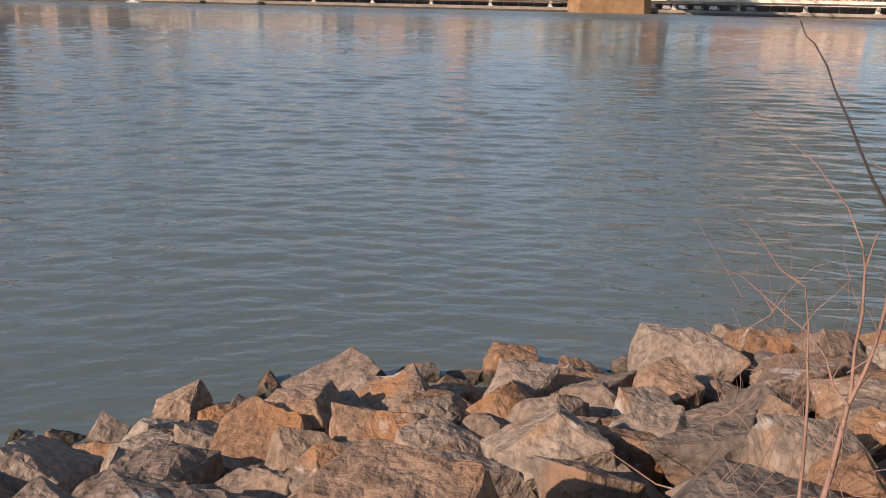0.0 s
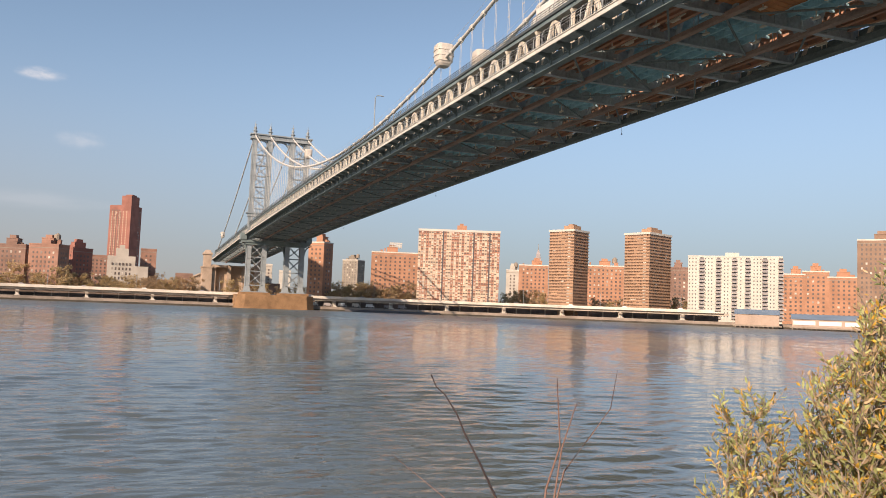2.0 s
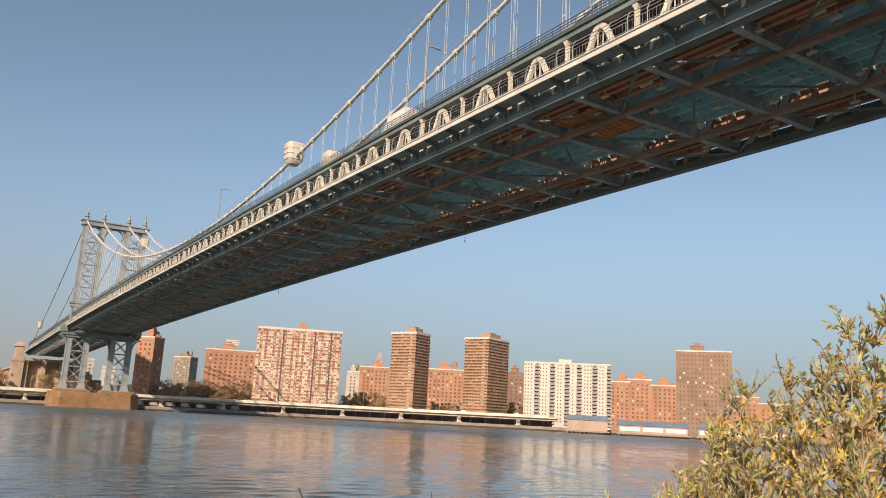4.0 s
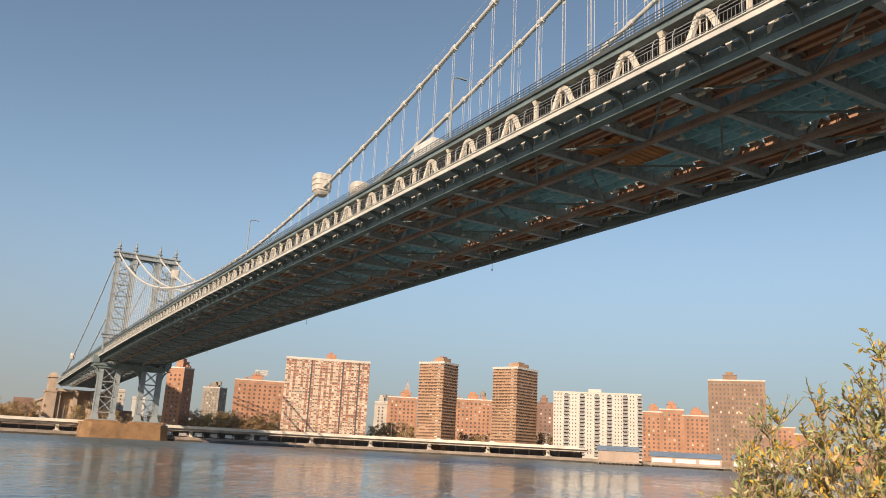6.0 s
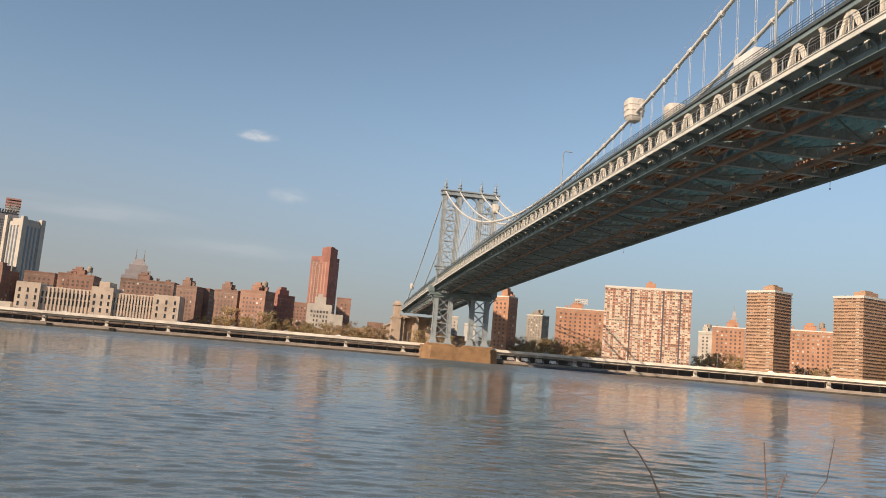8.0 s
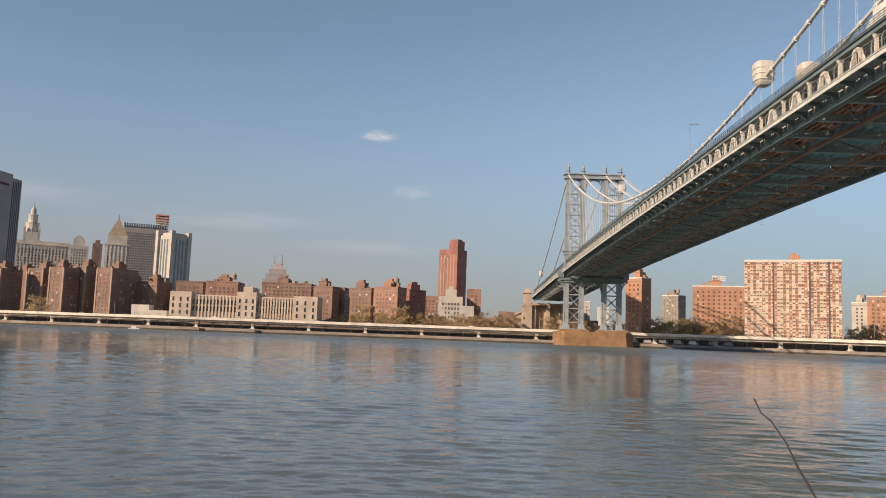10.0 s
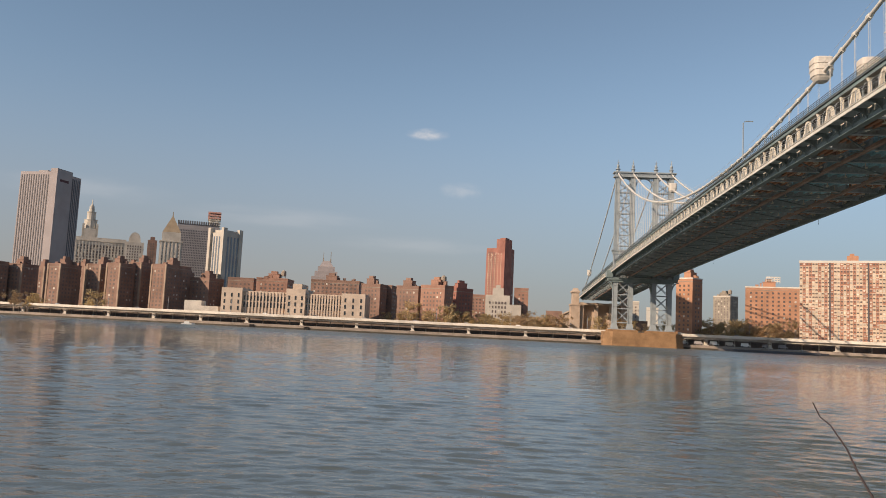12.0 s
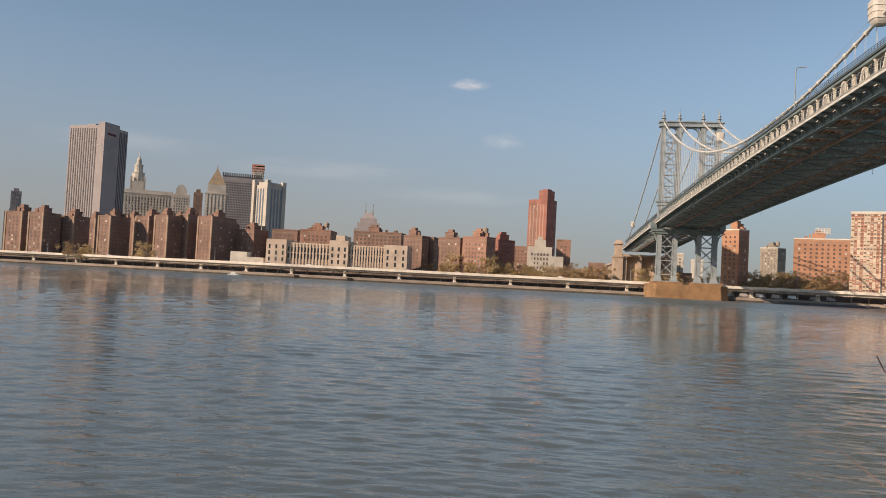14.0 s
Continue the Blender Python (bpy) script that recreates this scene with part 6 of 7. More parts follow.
motor_boat()
rng = random.Random(5)
for i, p in enumerate(along(10, 8.4, 6.45, 7.1)):
    v = thing("parked_vehicle", Matrix.Translation((p.x, p.y, 2.45)) @ pose(0, 0, 0, 0, 0, -math.degrees(math.atan2(p.x, p.y)) + rng.uniform(-5, 5)),
              "small parked van on the quay under the viaduct", "van", "vehicles under the viaduct")
    m = Mesh()
    m.prism([(-2.6, -1), (2.6, -1), (2.6, 1), (-2.6, 1)], 0.45, 1.2)
    m.prism([(-2.5, -0.95), (1.6, -0.95), (1.6, 0.95), (-2.5, 0.95)], 1.2, 2.3 + rng.uniform(-0.5, 0.3), 0.92)
    part("body", m, rng.choice((SHED_WHITE, GREY_CLAD, RED_PAINT, LIMESTONE, SHED_WHITE, DARK_CLAD)), v)
    for wx in (-1.7, 1.7):
        wl = Mesh()
        wl.tube([(wx, -1.02, 0.45), (wx, -0.8, 0.45)], 0.42, 10)
        part("wheel", wl, DARK_CLAD, v)


# ---- trees on the far bank ----
def far_tree(seed, mat, h):
    rnd = random.Random(seed)
    root = thing("tree", pose(0, 0, 0), "", "tree", "trees on the far bank")
    t = Mesh()
    t.tube([(0, 0, 0), (0.1, 0, h * 0.25), (0.0, 0.1, h * 0.6)], [0.28, 0.2, 0.08], 6)
    for k in range(7):
        a = k * 0.9 + rnd.random()
        z = h * rnd.uniform(0.25, 0.5)
        t.tube([(0, 0, z), (math.cos(a) * h * 0.14, math.sin(a) * h * 0.14, z + h * 0.16), (math.cos(a) * h * 0.24, math.sin(a) * h * 0.24, z + h * 0.36)], [0.12, 0.08, 0.03], 4)
    part("trunk", t, BARK, root)
    c = Mesh()
    clumps = [(rnd.gauss(0, 0.17) * h, rnd.gauss(0, 0.17) * h, h * rnd.uniform(0.38, 0.92)) for _ in range(26)]
    for cx, cy, cz in clumps:
        r = h * rnd.uniform(0.07, 0.15)
        for _ in range(44):
            d = Vector((rnd.gauss(0, 1), rnd.gauss(0, 1), rnd.gauss(0, 0.8)))
            p = Vector((cx, cy, cz)) + d.normalized() * r * rnd.random() ** 0.5
            u = Vector((rnd.gauss(0, 1), rnd.gauss(0, 1), rnd.gauss(0, 1))).normalized() * rnd.uniform(0.14, 0.3)
            v = u.orthogonal().normalized() * rnd.uniform(0.1, 0.24)
            c.add([p - u, p + v, p + u, p - v], [(0, 1, 2, 3)])
    part("crown", c, mat, root)
    return root


KINDS = [far_tree(3, TREE_OLIVE, 11), far_tree(8, TREE_BROWN, 10), far_tree(14, TREE_OLIVE, 9)]
GOLD = far_tree(21, TREE_GOLD, 9)
LABELS = ("autumn tree with a thin olive-brown crown", "autumn tree with a russet crown", "small olive-brown autumn tree")
for o, lab in zip(KINDS, LABELS):
    tagged(o, lab)
tagged(GOLD, "golden yellow autumn tree beside the bridge anchorage")
rng = random.Random(11)
GROVES = ((-30.5, -28.6, 3, 600), (-26, -25, 2, 590), (-1.5, 6.8, 26, 562), (8.6, 14.2, 8, 600), (15.9, 22.2, 18, 545), (28.3, 31.5, 7, 545), (34.4, 37, 4, 540), (40, 41.4, 2, 540), (-6, -1, 8, 540))
used = set()
for a0, a1, n, r in GROVES:
    for k in range(n):
        az = a0 + (a1 - a0) * (k + rng.uniform(0.2, 0.8)) / n
        p = bearing(az, r + rng.uniform(-14, 14))
        j = rng.randrange(3)
        m = Matrix.Translation((p.x, p.y, BASE)) @ Matrix.Rotation(rng.uniform(0, 6.28), 4, 'Z')
        s = rng.uniform(1.3, 1.8)
        if j in used:
            o = copy_thing(KINDS[j], m)
        else:
            o = KINDS[j]
            o.matrix_basis = m
            used.add(j)
        o.scale = (s, s, s * rng.uniform(0.85, 1.1))
p = bearing(6.1, 600)
GOLD.matrix_basis = Matrix.Translation((p.x, p.y, BASE))
p = bearing(5.3, 605)
copy_thing(GOLD, Matrix.Translation((p.x, p.y, BASE)) @ Matrix.Rotation(2, 4, 'Z'))


# ---- near bank: soil under the boulders, then the boulders ----
def bank_z(x, y):
    """Height of the bank: it rises from the waterline towards the path on which the camera stands."""
    edge_y = 7.38 + 0.33 * x - 0.012 * x * x
    d = edge_y - y
    return max(-1.6, min(2.25, -0.12 + 0.40 * d))


soil = Mesh()
xs = [-900, -300, -100, -40] + [-20 + k for k in range(61)] + [60, 100, 300, 900]
ys = [-58, -30, -12, -6, -3] + [-2 + 0.6 * k for k in range(40)]
for yy in ys:
    for xx in xs:
        xc = max(-14, min(24, xx))
        z = bank_z(xc, yy) if -14 <= xx <= 30 else bank_z(xc, yy)
        soil.v.append((xx, yy, z - 0.12 + 0.08 * noise.noise(Vector((xx * 1.3, yy * 1.3, 0)))))
for i in range(len(ys) - 1):
    for j in range(len(xs) - 1):
        a = i * len(xs) + j
        soil.f.append((a, a + 1, a + len(xs) + 1, a + len(xs)))
solid("bank", soil, SOIL, "bare brown soil bank under the boulders", "ground", kind="structure", smooth=True)


def boulder_mesh(seed, sx, sy, sz):
    """An angular quarried block: a hull of few points, edges worn, faces slightly broken."""
    rnd = random.Random(seed)
    bm = bmesh.new()
    for cx in (-1, 1):
        for cy in (-1, 1):
            for cz in (-1, 1):
                j = [rnd.uniform(0.3, 0.95) for _ in range(3)]
                bm.verts.new((cx * j[0] * sx / 2, cy * j[1] * sy / 2, cz * j[2] * sz / 2))
    for _ in range(rnd.randint(5, 9)):
        v = Vector((rnd.gauss(0, 1), rnd.gauss(0, 1), rnd.gauss(0, 1))).normalized()
        bm.verts.new((v.x * sx * 0.52, v.y * sy * 0.52, v.z * sz * 0.52))
    res = bmesh.ops.convex_hull(bm, input=bm.verts)
    junk = [g for g in res["geom_interior"] if isinstance(g, bmesh.types.BMVert)]
    bmesh.ops.delete(bm, geom=junk, context='VERTS')
    bmesh.ops.dissolve_limit(bm, angle_limit=radians(14), verts=bm.verts, edges=bm.edges)
    bmesh.ops.bevel(bm, geom=list(bm.edges), offset=min(sx, sy, sz) * 0.014, segments=1, affect='EDGES', profile=0.6)
    bmesh.ops.triangulate(bm, faces=bm.faces)
    for _ in range(3):
        long = [e for e in bm.edges if e.calc_length() > max(sx, sy) * 0.10]
        bmesh.ops.subdivide_edges(bm, edges=long, cuts=1)
        bmesh.ops.triangulate(bm, faces=bm.faces)
    off = Vector((seed * 3.1, seed * 1.7, 0))
    for v in bm.verts:
        q = v.co * (2.4 / max(sx, 0.4)) + off
        v.co += v.co.normalized() * (noise.noise(q) * 0.03 + abs(noise.noise(q * 2.6)) * -0.03 + noise.noise(q * 7) * 0.018 + noise.noise(q * 15) * 0.011) * max(sx, sy)
    me = bpy.data.meshes.new("boulder")
    bm.to_mesh(me)
    bm.free()
    me.materials.append(ROCK)
    return me


TONES = ("rough grey-brown riprap boulder on the river bank", "rust-stained tan riprap boulder on the river bank", "pale-flecked brown riprap boulder on the river bank")


def boulder(seed, x, y, z, sx, sy, sz, yaw):
    ob = new("boulder", boulder_mesh(seed, sx, sy, sz))
    rnd = random.Random(seed)
    ob.matrix_world = pose(x, y, z, rnd.uniform(-28, 28), rnd.uniform(-28, 28), yaw)
    return tagged(ob, TONES[seed % 3], "boulder", "riprap boulders")


# the large ones that stand out, row by row from the water up: x, y, z, size, turn
FRONT_ROCKS = [
    (-0.90, 7.61, 0.05, (1.15, 0.75, 0.61), 17),
    (-0.07, 7.85, 0.07, (0.62, 0.50, 0.43), -12),
    (0.96, 8.04, 0.03, (0.82, 0.60, 0.76), -3),
    (1.67, 7.96, 0.07, (0.64, 0.49, 0.40), 14),
    (2.40, 8.14, 0.08, (0.74, 0.48, 0.36), -24),
    (3.71, 8.81, 0.06, (0.73, 0.60, 0.46), -3),
    (4.26, 8.74, 0.05, (0.99, 0.79, 0.56), -25),
    (-2.31, 6.96, 0.06, (0.72, 0.52, 0.52), 11),
    (-2.41, 6.58, 0.07, (0.57, 0.38, 0.43), 22),
    (-3.36, 6.28, 0.07, (0.58, 0.48, 0.40), -23),
    (-2.80, 6.64, 0.09, (0.52, 0.33, 0.29), 2),
    (-1.64, 6.89, 0.07, (0.64, 0.53, 0.36), -6),
    (5.15, 8.48, 0.05, (0.76, 0.51, 0.67), -4),
]
MID_ROCKS = [
    (-0.64, 7.28, 0.05, (1.17, 0.74, 0.58), -14),
    (0.43, 7.33, 0.07, (0.92, 0.66, 0.48), -0),
    (1.38, 7.03, 0.22, (1.46, 0.99, 0.72), -13),
    (1.88, 7.02, 0.29, (0.64, 0.43, 0.51), -2),
    (2.45, 6.77, 0.47, (0.69, 0.48, 0.43), -24),
    (2.58, 5.61, 0.96, (0.65, 0.53, 0.55), 3),
    (3.64, 7.14, 0.44, (1.17, 0.90, 0.62), -16),
    (3.24, 5.45, 1.10, (0.77, 0.65, 0.56), 18),
    (-0.23, 5.61, 0.62, (1.03, 0.67, 0.50), -8),
    (0.54, 4.99, 0.98, (0.87, 0.68, 0.49), 11),
    (1.35, 5.06, 1.07, (0.71, 0.59, 0.35), -4),
    (1.94, 5.07, 1.14, (0.72, 0.58, 0.35), 9),
    (-2.74, 5.28, 0.37, (0.71, 0.49, 0.49), 4),
    (-2.48, 6.04, 0.09, (1.01, 0.83, 0.61), 17),
    (-1.34, 6.46, 0.10, (0.78, 0.58, 0.41), 4),
    (-3.39, 5.83, 0.07, (0.43, 0.27, 0.35), -13),
]
NEAR_ROCKS = [
    (-1.49, 4.84, 0.75, (0.71, 0.57, 0.53), -4),
    (-0.71, 4.60, 0.96, (0.78, 0.52, 0.59), 2),
    (-0.42, 3.67, 1.42, (0.74, 0.58, 0.36), 9),
    (0.03, 3.91, 1.39, (0.44, 0.31, 0.22), -3),
    (0.28, 3.37, 1.64, (0.70, 0.52, 0.35), 14),
    (1.02, 3.67, 1.60, (0.60, 0.44, 0.44), -5),
    (1.44, 3.39, 1.76, (0.67, 0.49, 0.49), -24),
    (0.72, 2.98, 1.87, (0.55, 0.35, 0.27), 10),
    (1.75, 3.10, 1.93, (0.54, 0.46, 0.40), 5),
    (2.32, 4.68, 1.33, (0.37, 0.26, 0.40), -16),
    (2.23, 3.52, 1.82, (0.40, 0.30, 0.33), 24),
    (1.23, 2.68, 2.05, (0.55, 0.44, 0.27), 2),
    (1.68, 2.70, 2.10, (0.43, 0.35, 0.26), -13),
]

placed = [(x, y - 0.22 * min(1, max(0, y - 4)), s[0] * 0.5) for x, y, z, s, t in FRONT_ROCKS + MID_ROCKS + NEAR_ROCKS]
for n, (x, y, z, s, t) in enumerate(FRONT_ROCKS + MID_ROCKS + NEAR_ROCKS):
    boulder(140 + n, x, y - 0.22 * min(1, max(0, y - 4)), z, *s, t)
rng = random.Random(4)
count = 0
for tries in range(4000):
    x, y = rng.uniform(-7, 10), rng.uniform(0.8, 10.6)
    d = 7.38 + 0.33 * x - 0.012 * x * x - y
    if not -0.55 < d < 5.6 or count > 245:
        continue
    s = rng.uniform(0.36, 1.05) if d > 0.3 else rng.uniform(0.3, 0.6)
    if any((x - a) ** 2 + (y - b) ** 2 < (0.5 * (r + s * 0.5)) ** 2 for a, b, r in placed):
        continue
    placed.append((x, y, s * 0.5))
    boulder(300 + count, x, y, max(bank_z(x, y) + s * rng.uniform(-0.06, 0.24), 0.02 if d > 0 else -0.12), s * rng.uniform(0.9, 1.4), s * rng.uniform(0.8, 1.1), s * rng.uniform(0.6, 0.85), rng.uniform(0, 360))
    count += 1


# ---- near shrubs ----
def leaf_into(mesh, p, d, length, width, rnd):
    """A folded lance-shaped leaf of four faces."""
    d = d.normalized()
    s = d.cross(Vector((rnd.gauss(0, 1), rnd.gauss(0, 1), rnd.gauss(0, 1)))).normalized()
    n = s.cross(d)
    a, b, c = p + d * length * 0.35, p + d * length * 0.72, p + d * length - n * length * 0.12
    w = width / 2
    mesh.add([p, a + s * w + n * w * 0.3, b + s * w * 0.75 + n * w * 0.2, c, b - s * w * 0.75 + n * w * 0.2, a - s * w + n * w * 0.3, a, b],
             [(0, 6, 1), (6, 7, 2, 1), (7, 3, 2), (0, 5, 6), (5, 4, 7, 6), (4, 3, 7)])


def willow_bush(name, stems, seed, label):
    root = thing(name, pose(0, 0, 0), label, "bush")
    rnd = random.Random(seed)
    green, gold, tuft = Mesh(), Mesh(), Mesh()
    for bx, by, bz, tx, ty, tz in stems:
        wood = Mesh()
        b, t = Vector((bx, by, bz)), Vector((tx, ty, tz))
        mid = b.lerp(t, 0.5) + Vector((rnd.uniform(-0.12, 0.12), rnd.uniform(-0.12, 0.12), 0.1))
        n = 14
        pts = [(b * (1 - f) ** 2 + mid * 2 * f * (1 - f) + t * f * f) for f in [k / n for k in range(n + 1)]]
        wood.tube(pts, [0.011 * (1 - 0.85 * k / n) for k in range(n + 1)], 5)
        L0 = (t - b).length
        for k in range(3, n + 1):
            for _ in range(8):
                a = rnd.uniform(0, 6.28)
                d = Vector((math.cos(a), math.sin(a), rnd.uniform(0.8, 2.6))).normalized()
                ln = rnd.uniform(0.12, 0.36) * (1.1 - 0.72 * k / n)
                p0 = pts[k]
                p1 = p0 + d * ln
                wood.tube([p0, p1], [0.0028, 0.001], 3)
                for j in range(9):
                    f = (j + 0.6) / 9
                    q = p0.lerp(p1, f)
                    dd = d * 0.7 + Vector((rnd.gauss(0, 0.6), rnd.gauss(0, 0.6), rnd.gauss(0.2, 0.5)))
                    r = rnd.random()
                    tgt = gold if r < 0.15 else (tuft if r < 0.29 + (0.2 if k > n - 3 else 0) else green)
                    leaf_into(tgt, q, dd, rnd.uniform(0.019, 0.037), rnd.uniform(0.0068, 0.012), rnd)
        part("stem", wood, BARK, root)
    part("leaves", green, LEAF_GREEN, root, "narrow olive-green leaves", kind="stuff")
    part("leaves", gold, LEAF_GOLD, root, "narrow leaves turned yellow", kind="stuff")
    part("seed_tuft", tuft, LEAF_TAN, root, "dry tan seed tufts and leaves", kind="stuff")
    return root


def stems_at(spec, seed):
    rnd = random.Random(seed)
    out = []
    for az, r, top in spec:
        t = bearing(az, r)
        b = bearing(az + rnd.uniform(-3, 4), r + rnd.uniform(-0.15, 0.25))
        out.append((b.x, b.y, bank_z(b.x, b.y) - 0.1, t.x, t.y, top + rnd.uniform(-0.03, 0.09)))
    return out


BUSH = [(49.6, 3.0, 3.25), (50.0, 3.2, 3.5), (50.6, 3.1, 3.62), (51.5, 3.3, 3.85), (52.6, 3.0, 3.98), (53.6, 3.2, 4.02), (54.4, 3.0, 4.2), (55.0, 3.1, 4.22), (55.9, 3.3, 4.05),
        (57.0, 3.1, 4.2), (57.6, 3.0, 4.18), (58.3, 2.9, 3.95), (59.0, 3.1, 4.28), (59.6, 3.0, 4.25), (60.4, 3.3, 4.26), (61.2, 3.0, 4.38), (61.8, 3.1, 4.36), (62.6, 3.2, 4.36),
        (63.4, 2.9, 4.38), (64.4, 3.1, 4.44), (65.2, 3.0, 4.42), (66, 3.0, 4.4), (68, 3.2, 4.4), (70, 3.0, 4.4), (73, 3.1, 4.3)]
BUSH += [(49.1, 2.9, 3.4), (49.4, 3.1, 3.62), (50.0, 3.0, 3.74), (50.5, 2.9, 3.8), (51.0, 3.2, 3.9), (53.0, 3.1, 4.1), (57.4, 3.1, 4.3)]
BUSH += [(52.0 + 0.8 * k, 2.9 + 0.1 * (k % 4), 3.85 + 0.02 * k + 0.06 * (k % 3)) for k in range(18)]
BUSH += [(50.9 + 0.75 * k, 2.75 + 0.12 * (k % 5), 3.3 + 0.1 * (k % 4)) for k in range(26)]
BUSH += [(51.2 + 0.9 * k, 2.6 + 0.17 * (k % 5), 3.55 + 0.02 * k + 0.09 * (k % 3)) for k in range(20)]
BUSH = [(a, r, t - (0.10 if 58.4 < a < 59.3 else 0.04 if 55.4 < a < 59.8 else 0.0)) for a, r, t in BUSH]
willow_bush("leafy_bush", stems_at(BUSH, 2), 7, "leafy willow bush with olive and yellowing leaves on the bank")
willow_bush("leafy_sapling", stems_at([(44.6, 3.0, 3.70), (46.6, 3.1, 3.76), (45.6, 2.9, 3.62), (47.6, 3.0, 3.56), (45.2, 3.1, 3.55), (46.1, 3.0, 3.66)], 3), 9, "small leafy willow sapling beside the larger bush")


def bare_shrub():
    root = thing("bare_shrub", pose(0, 0, 0), "leafless reddish shrub with fine bare twigs among boulders", "shrub")
    rnd = random.Random(6)

    def stem(pts, radii, n=6):
        m = Mesh()
        m.tube(pts, [r * (0.72 if r > 0.006 else 1) for r in radii], n)
        part("stem", m, BARK_PINK, root, smooth=True)
    stem([(1.165, 1.983, 2.510), (1.183, 1.995, 2.616), (1.199, 2.009, 2.738), (1.213, 2.025, 2.820), (1.245, 2.028, 2.926), (1.267, 2.038, 3.009), (1.283, 2.052, 3.123), (1.286, 2.074, 3.232)], [0.013 + (0.004 - 0.013) * k / 7 for k in range(8)], 6)
    stem([(1.090, 1.968, 2.519), (1.094, 1.989, 2.638), (1.095, 2.011, 2.753), (1.097, 2.033, 2.850), (1.091, 2.059, 2.944), (1.090, 2.082, 3.039), (1.077, 2.111, 3.148), (1.050, 2.147, 3.170)], [0.006 + (0.0015 - 0.006) * k / 7 for k in range(8)], 6)
    stem([(1.203, 2.019, 2.620), (1.219, 2.032, 2.852), (1.220, 2.055, 2.983), (1.232, 2.071, 3.080), (1.230, 2.096, 3.207), (1.227, 2.121, 3.265)], [0.009 + (0.002 - 0.009) * k / 5 for k in range(6)], 6)
    stem([(1.208, 2.016, 2.825), (1.180, 2.055, 2.858), (1.163, 2.088, 2.932), (1.135, 2.126, 2.986), (1.069, 2.182, 3.033), (0.950, 2.258, 3.129), (0.781, 2.343, 3.175)], [0.004 + (0.0008 - 0.004) * k / 6 for k in range(7)], 6)
    stem([(1.045, 2.049, 3.170), (0.991, 2.097, 3.203), (0.935, 2.145, 3.287), (0.872, 2.193, 3.348)], [0.0022 + (0.0008 - 0.0022) * k / 3 for k in range(4)], 6)
    stem([(1.202, 2.078, 3.278), (1.165, 2.121, 3.379), (1.083, 2.187, 3.492), (1.002, 2.247, 3.561), (0.917, 2.304, 3.632)], [0.0025 + (0.0008 - 0.0025) * k / 4 for k in range(5)], 6)
    stem([(1.132, 2.778, 1.996), (0.968, 2.861, 1.998), (0.739, 2.949, 2.129), (0.624, 2.996, 2.181), (0.565, 3.028, 2.243)], [0.005 + (0.0015 - 0.005) * k / 4 for k in range(5)], 6)
    stem([(1.190, 2.027, 3.230), (1.210, 2.038, 3.323), (1.236, 2.045, 3.353)], [0.003 + (0.001 - 0.003) * k / 2 for k in range(3)], 6)
    stem([(1.289, 2.038, 3.387), (1.302, 2.030, 3.567), (1.334, 2.011, 3.692), (1.328, 2.015, 3.797), (1.322, 2.018, 3.891)], [0.004 + (0.0012 - 0.004) * k / 4 for k in range(5)], 5)
    stem([(1.313, 2.023, 3.455), (1.338, 2.008, 3.685), (1.367, 1.990, 3.801), (1.373, 1.986, 3.818)], [0.003 + (0.001 - 0.003) * k / 3 for k in range(4)], 5)
    stem([(1.345, 2.063, 3.476), (1.373, 2.045, 3.612), (1.435, 2.005, 3.718), (1.483, 1.972, 3.805), (1.498, 1.962, 3.920)], [0.003 + (0.0008 - 0.003) * k / 4 for k in range(5)], 5)
    stem([(1.299, 2.032, 3.469), (1.201, 2.087, 3.505), (1.157, 2.110, 3.549)], [0.002 + (0.0008 - 0.002) * k / 2 for k in range(3)], 5)
    for k in range(60):
        a = bearing(rnd.uniform(22.5, 32.5), rnd.uniform(2.2, 2.6)) + Vector((0, 0, rnd.uniform(2.35, 3.05)))
        pts = [a]
        d = Vector((rnd.gauss(0, 0.5), rnd.gauss(0, 0.4), rnd.uniform(0.1, 1.0))).normalized()
        for j in range(4):
            d = (d + Vector((rnd.gauss(0, 0.22), rnd.gauss(0, 0.22), rnd.gauss(0.05, 0.2)))).normalized()
            pts.append(pts[-1] + d * rnd.uniform(0.05, 0.1))
        m = Mesh()
        m.tube(pts, [0.0016, 0.0013, 0.001, 0.0008, 0.0005], 3)
        part('twig', m, BARK_PINK, root)
    return root


bare_shrub()


def dark_twig():
    root = Mesh()
    root.tube([(1.067, 2.371, 3.870), (1.085, 2.363, 3.829), (1.109, 2.351, 3.808), (1.147, 2.333, 3.746), (1.164, 2.303, 3.685), (1.199, 2.262, 3.602), (1.230, 2.234, 3.526), (1.261, 2.205, 3.451), (1.297, 2.161, 3.371), (1.330, 2.117, 3.268), (1.356, 2.076, 3.148), (1.373, 2.041, 2.991), (1.354, 1.982, 2.810), (1.324, 1.881, 2.583)],
              [0.0016 + 0.00035 * k for k in range(14)], 6)

    return solid("bare_branch", root, BARK_DARK, "thin dark leafless branch arching over the boulders", "branch", smooth=True)


dark_twig()


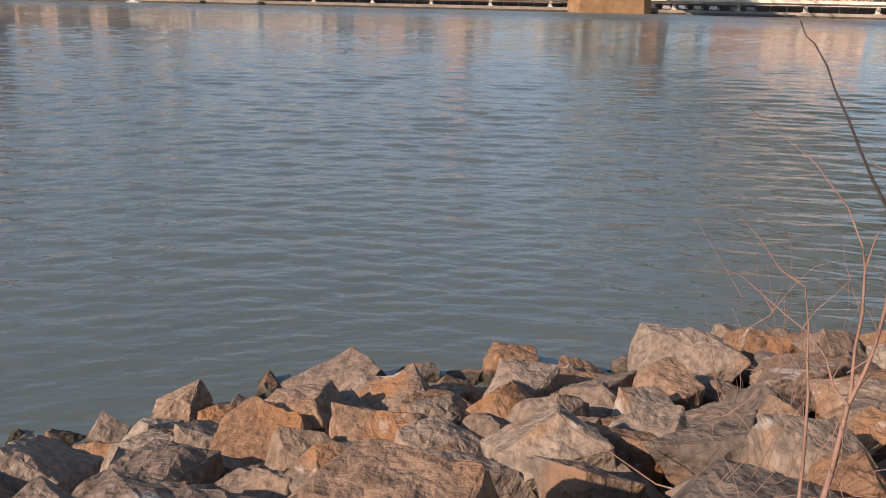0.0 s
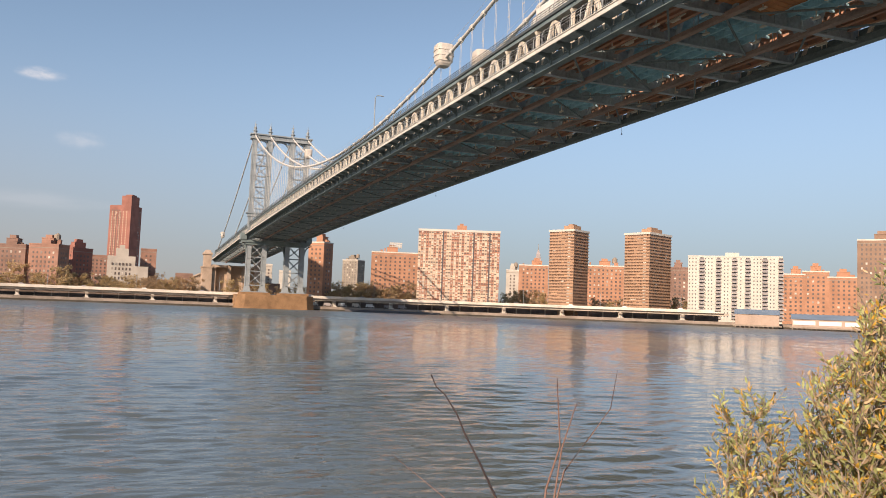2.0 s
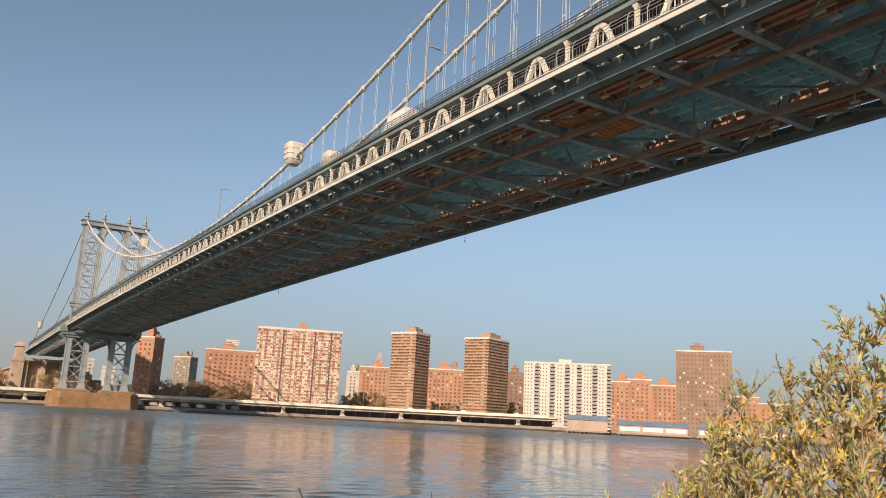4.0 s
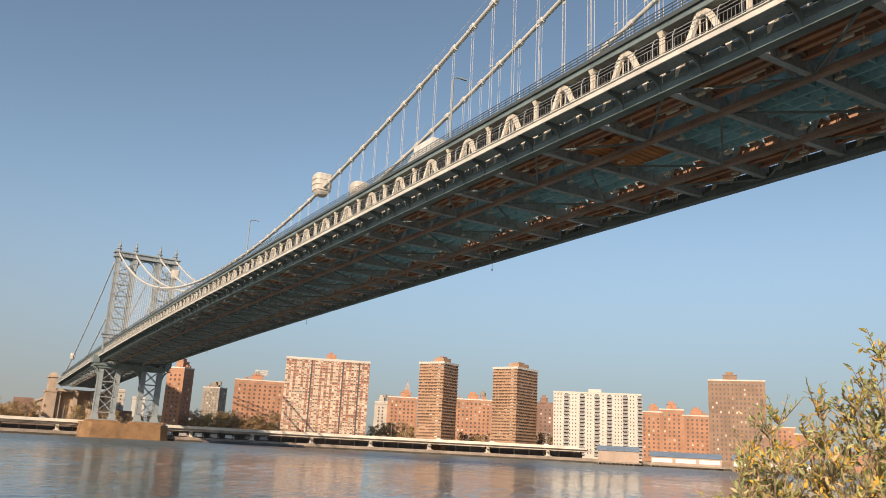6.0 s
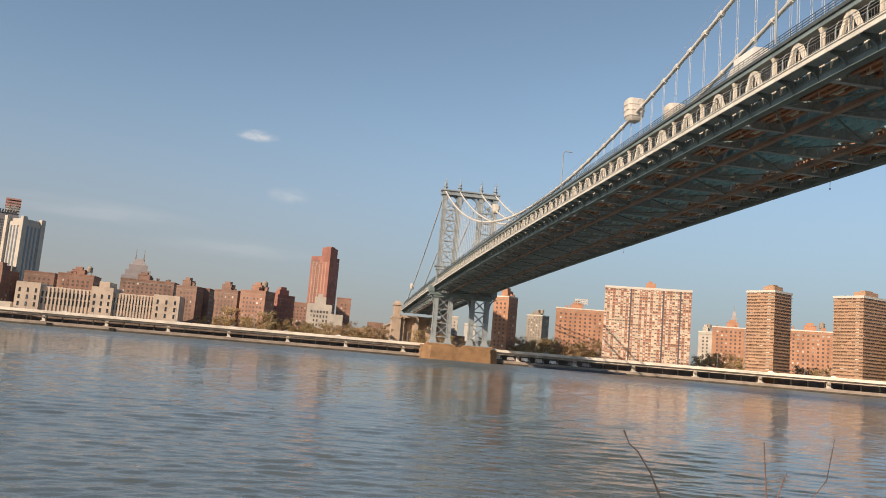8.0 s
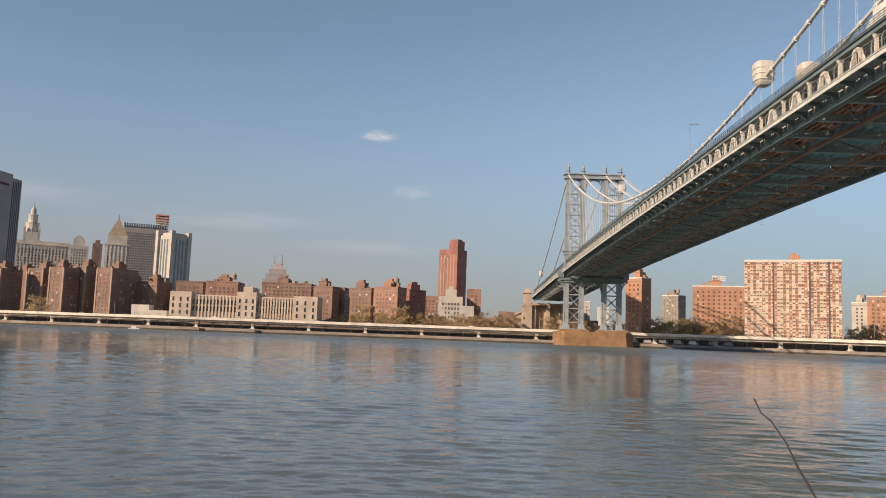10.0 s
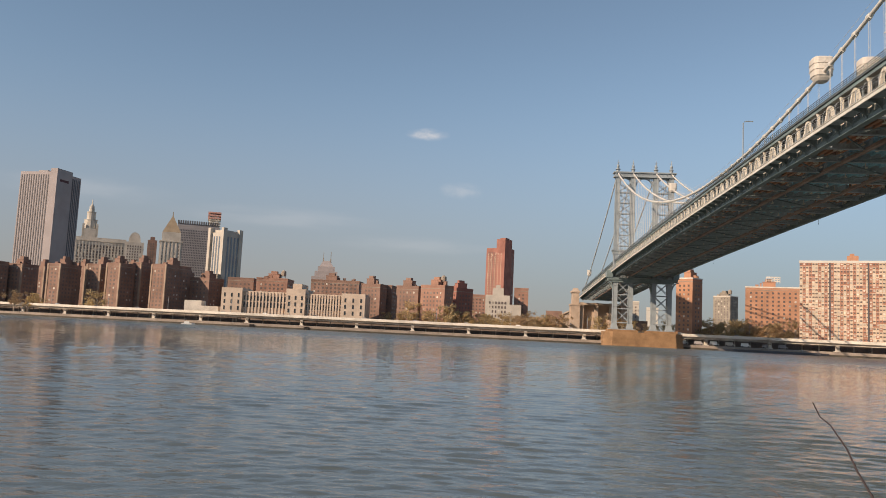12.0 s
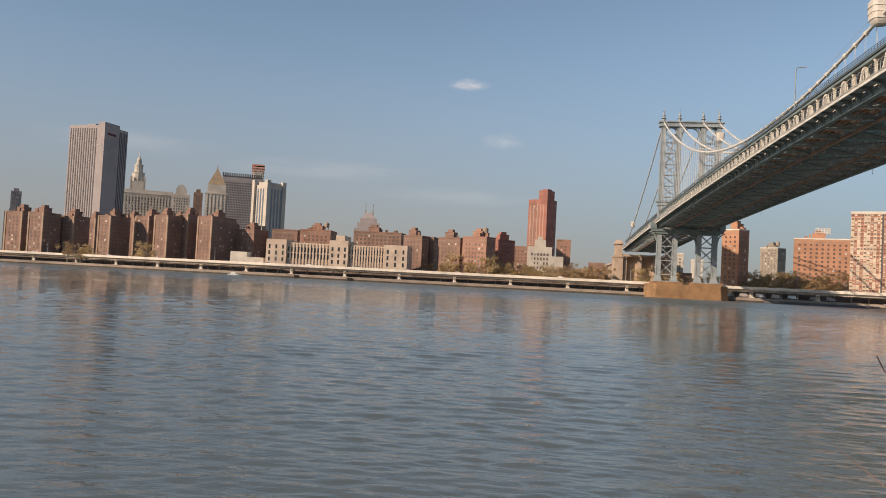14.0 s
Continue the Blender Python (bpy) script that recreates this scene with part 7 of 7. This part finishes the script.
# ---- thin clouds far off ----
def cloud(az, el, w, h, seed, dense):
    m = bpy.data.materials.new("thin_cloud")
    m.use_nodes = True
    nt = m.node_tree
    L = nt.links.new
    nt.nodes.remove(nt.nodes["Principled BSDF"])
    co = nt.nodes.new("ShaderNodeTexCoord")
    nz = nt.nodes.new("ShaderNodeTexNoise")
    nz.inputs["Scale"].default_value, nz.inputs["Detail"].default_value = 2.2, 5
    mp = nt.nodes.new("ShaderNodeMapping")
    mp.inputs["Scale"].default_value, mp.inputs["Location"].default_value = (1 / w * 2, 1, 1 / h * 1.4), (seed, 0, 0)
    L(co.outputs["Object"], mp.inputs[0]), L(mp.outputs[0], nz.inputs[0])
    m2 = nt.nodes.new("ShaderNodeMapping")
    m2.inputs["Scale"].default_value = (2 / w, 1, 2 / h)
    gr = nt.nodes.new("ShaderNodeTexGradient")
    gr.gradient_type = 'SPHERICAL'
    L(co.outputs["Object"], m2.inputs[0]), L(m2.outputs[0], gr.inputs[0])
    mul = nt.nodes.new("ShaderNodeMath")
    mul.operation = 'MULTIPLY'
    L(gr.outputs[1], mul.inputs[0]), L(nz.outputs[0], mul.inputs[1])
    rp = nt.nodes.new("ShaderNodeMapRange")
    rp.interpolation_type = 'SMOOTHSTEP'
    rp.inputs[1].default_value, rp.inputs[2].default_value, rp.inputs[3].default_value, rp.inputs[4].default_value = 0.06, 0.55, 0.0, dense
    L(mul.outputs[0], rp.inputs[0])
    tr, em = nt.nodes.new("ShaderNodeBsdfTransparent"), nt.nodes.new("ShaderNodeEmission")
    em.inputs[0].default_value, em.inputs[1].default_value = (0.80, 0.78, 0.78, 1), 0.68
    mx = nt.nodes.new("ShaderNodeMixShader")
    L(rp.outputs[0], mx.inputs[0]), L(tr.outputs[0], mx.inputs[1]), L(em.outputs[0], mx.inputs[2])
    L(mx.outputs[0], nt.nodes["Material Output"].inputs[0])
    g = Mesh()
    g.add([(-w / 2, 0, -h / 2), (w / 2, 0, -h / 2), (w / 2, 0, h / 2), (-w / 2, 0, h / 2)], [(0, 1, 2, 3)])
    ob = solid("backdrop", g, m, "thin white wisp of cloud in the clear sky", "cloud", kind="structure")
    p = bearing(az, 4300)
    ob.matrix_world = pose(p.x, p.y, 4300 * math.tan(radians(el)), 0, 0, -az)
    ob.visible_shadow = False


cloud(-3.66, 13.98, 300, 95, 3.0, 0.7)
cloud(-1.0, 10.1, 330, 130, 9.0, 0.3)
cloud(-14.0, 7.4, 1500, 170, 5.0, 0.17)
cloud(-4.0, 6.0, 1300, 140, 12.0, 0.15)
cloud(-27.0, 8.2, 1200, 190, 17.0, 0.17)
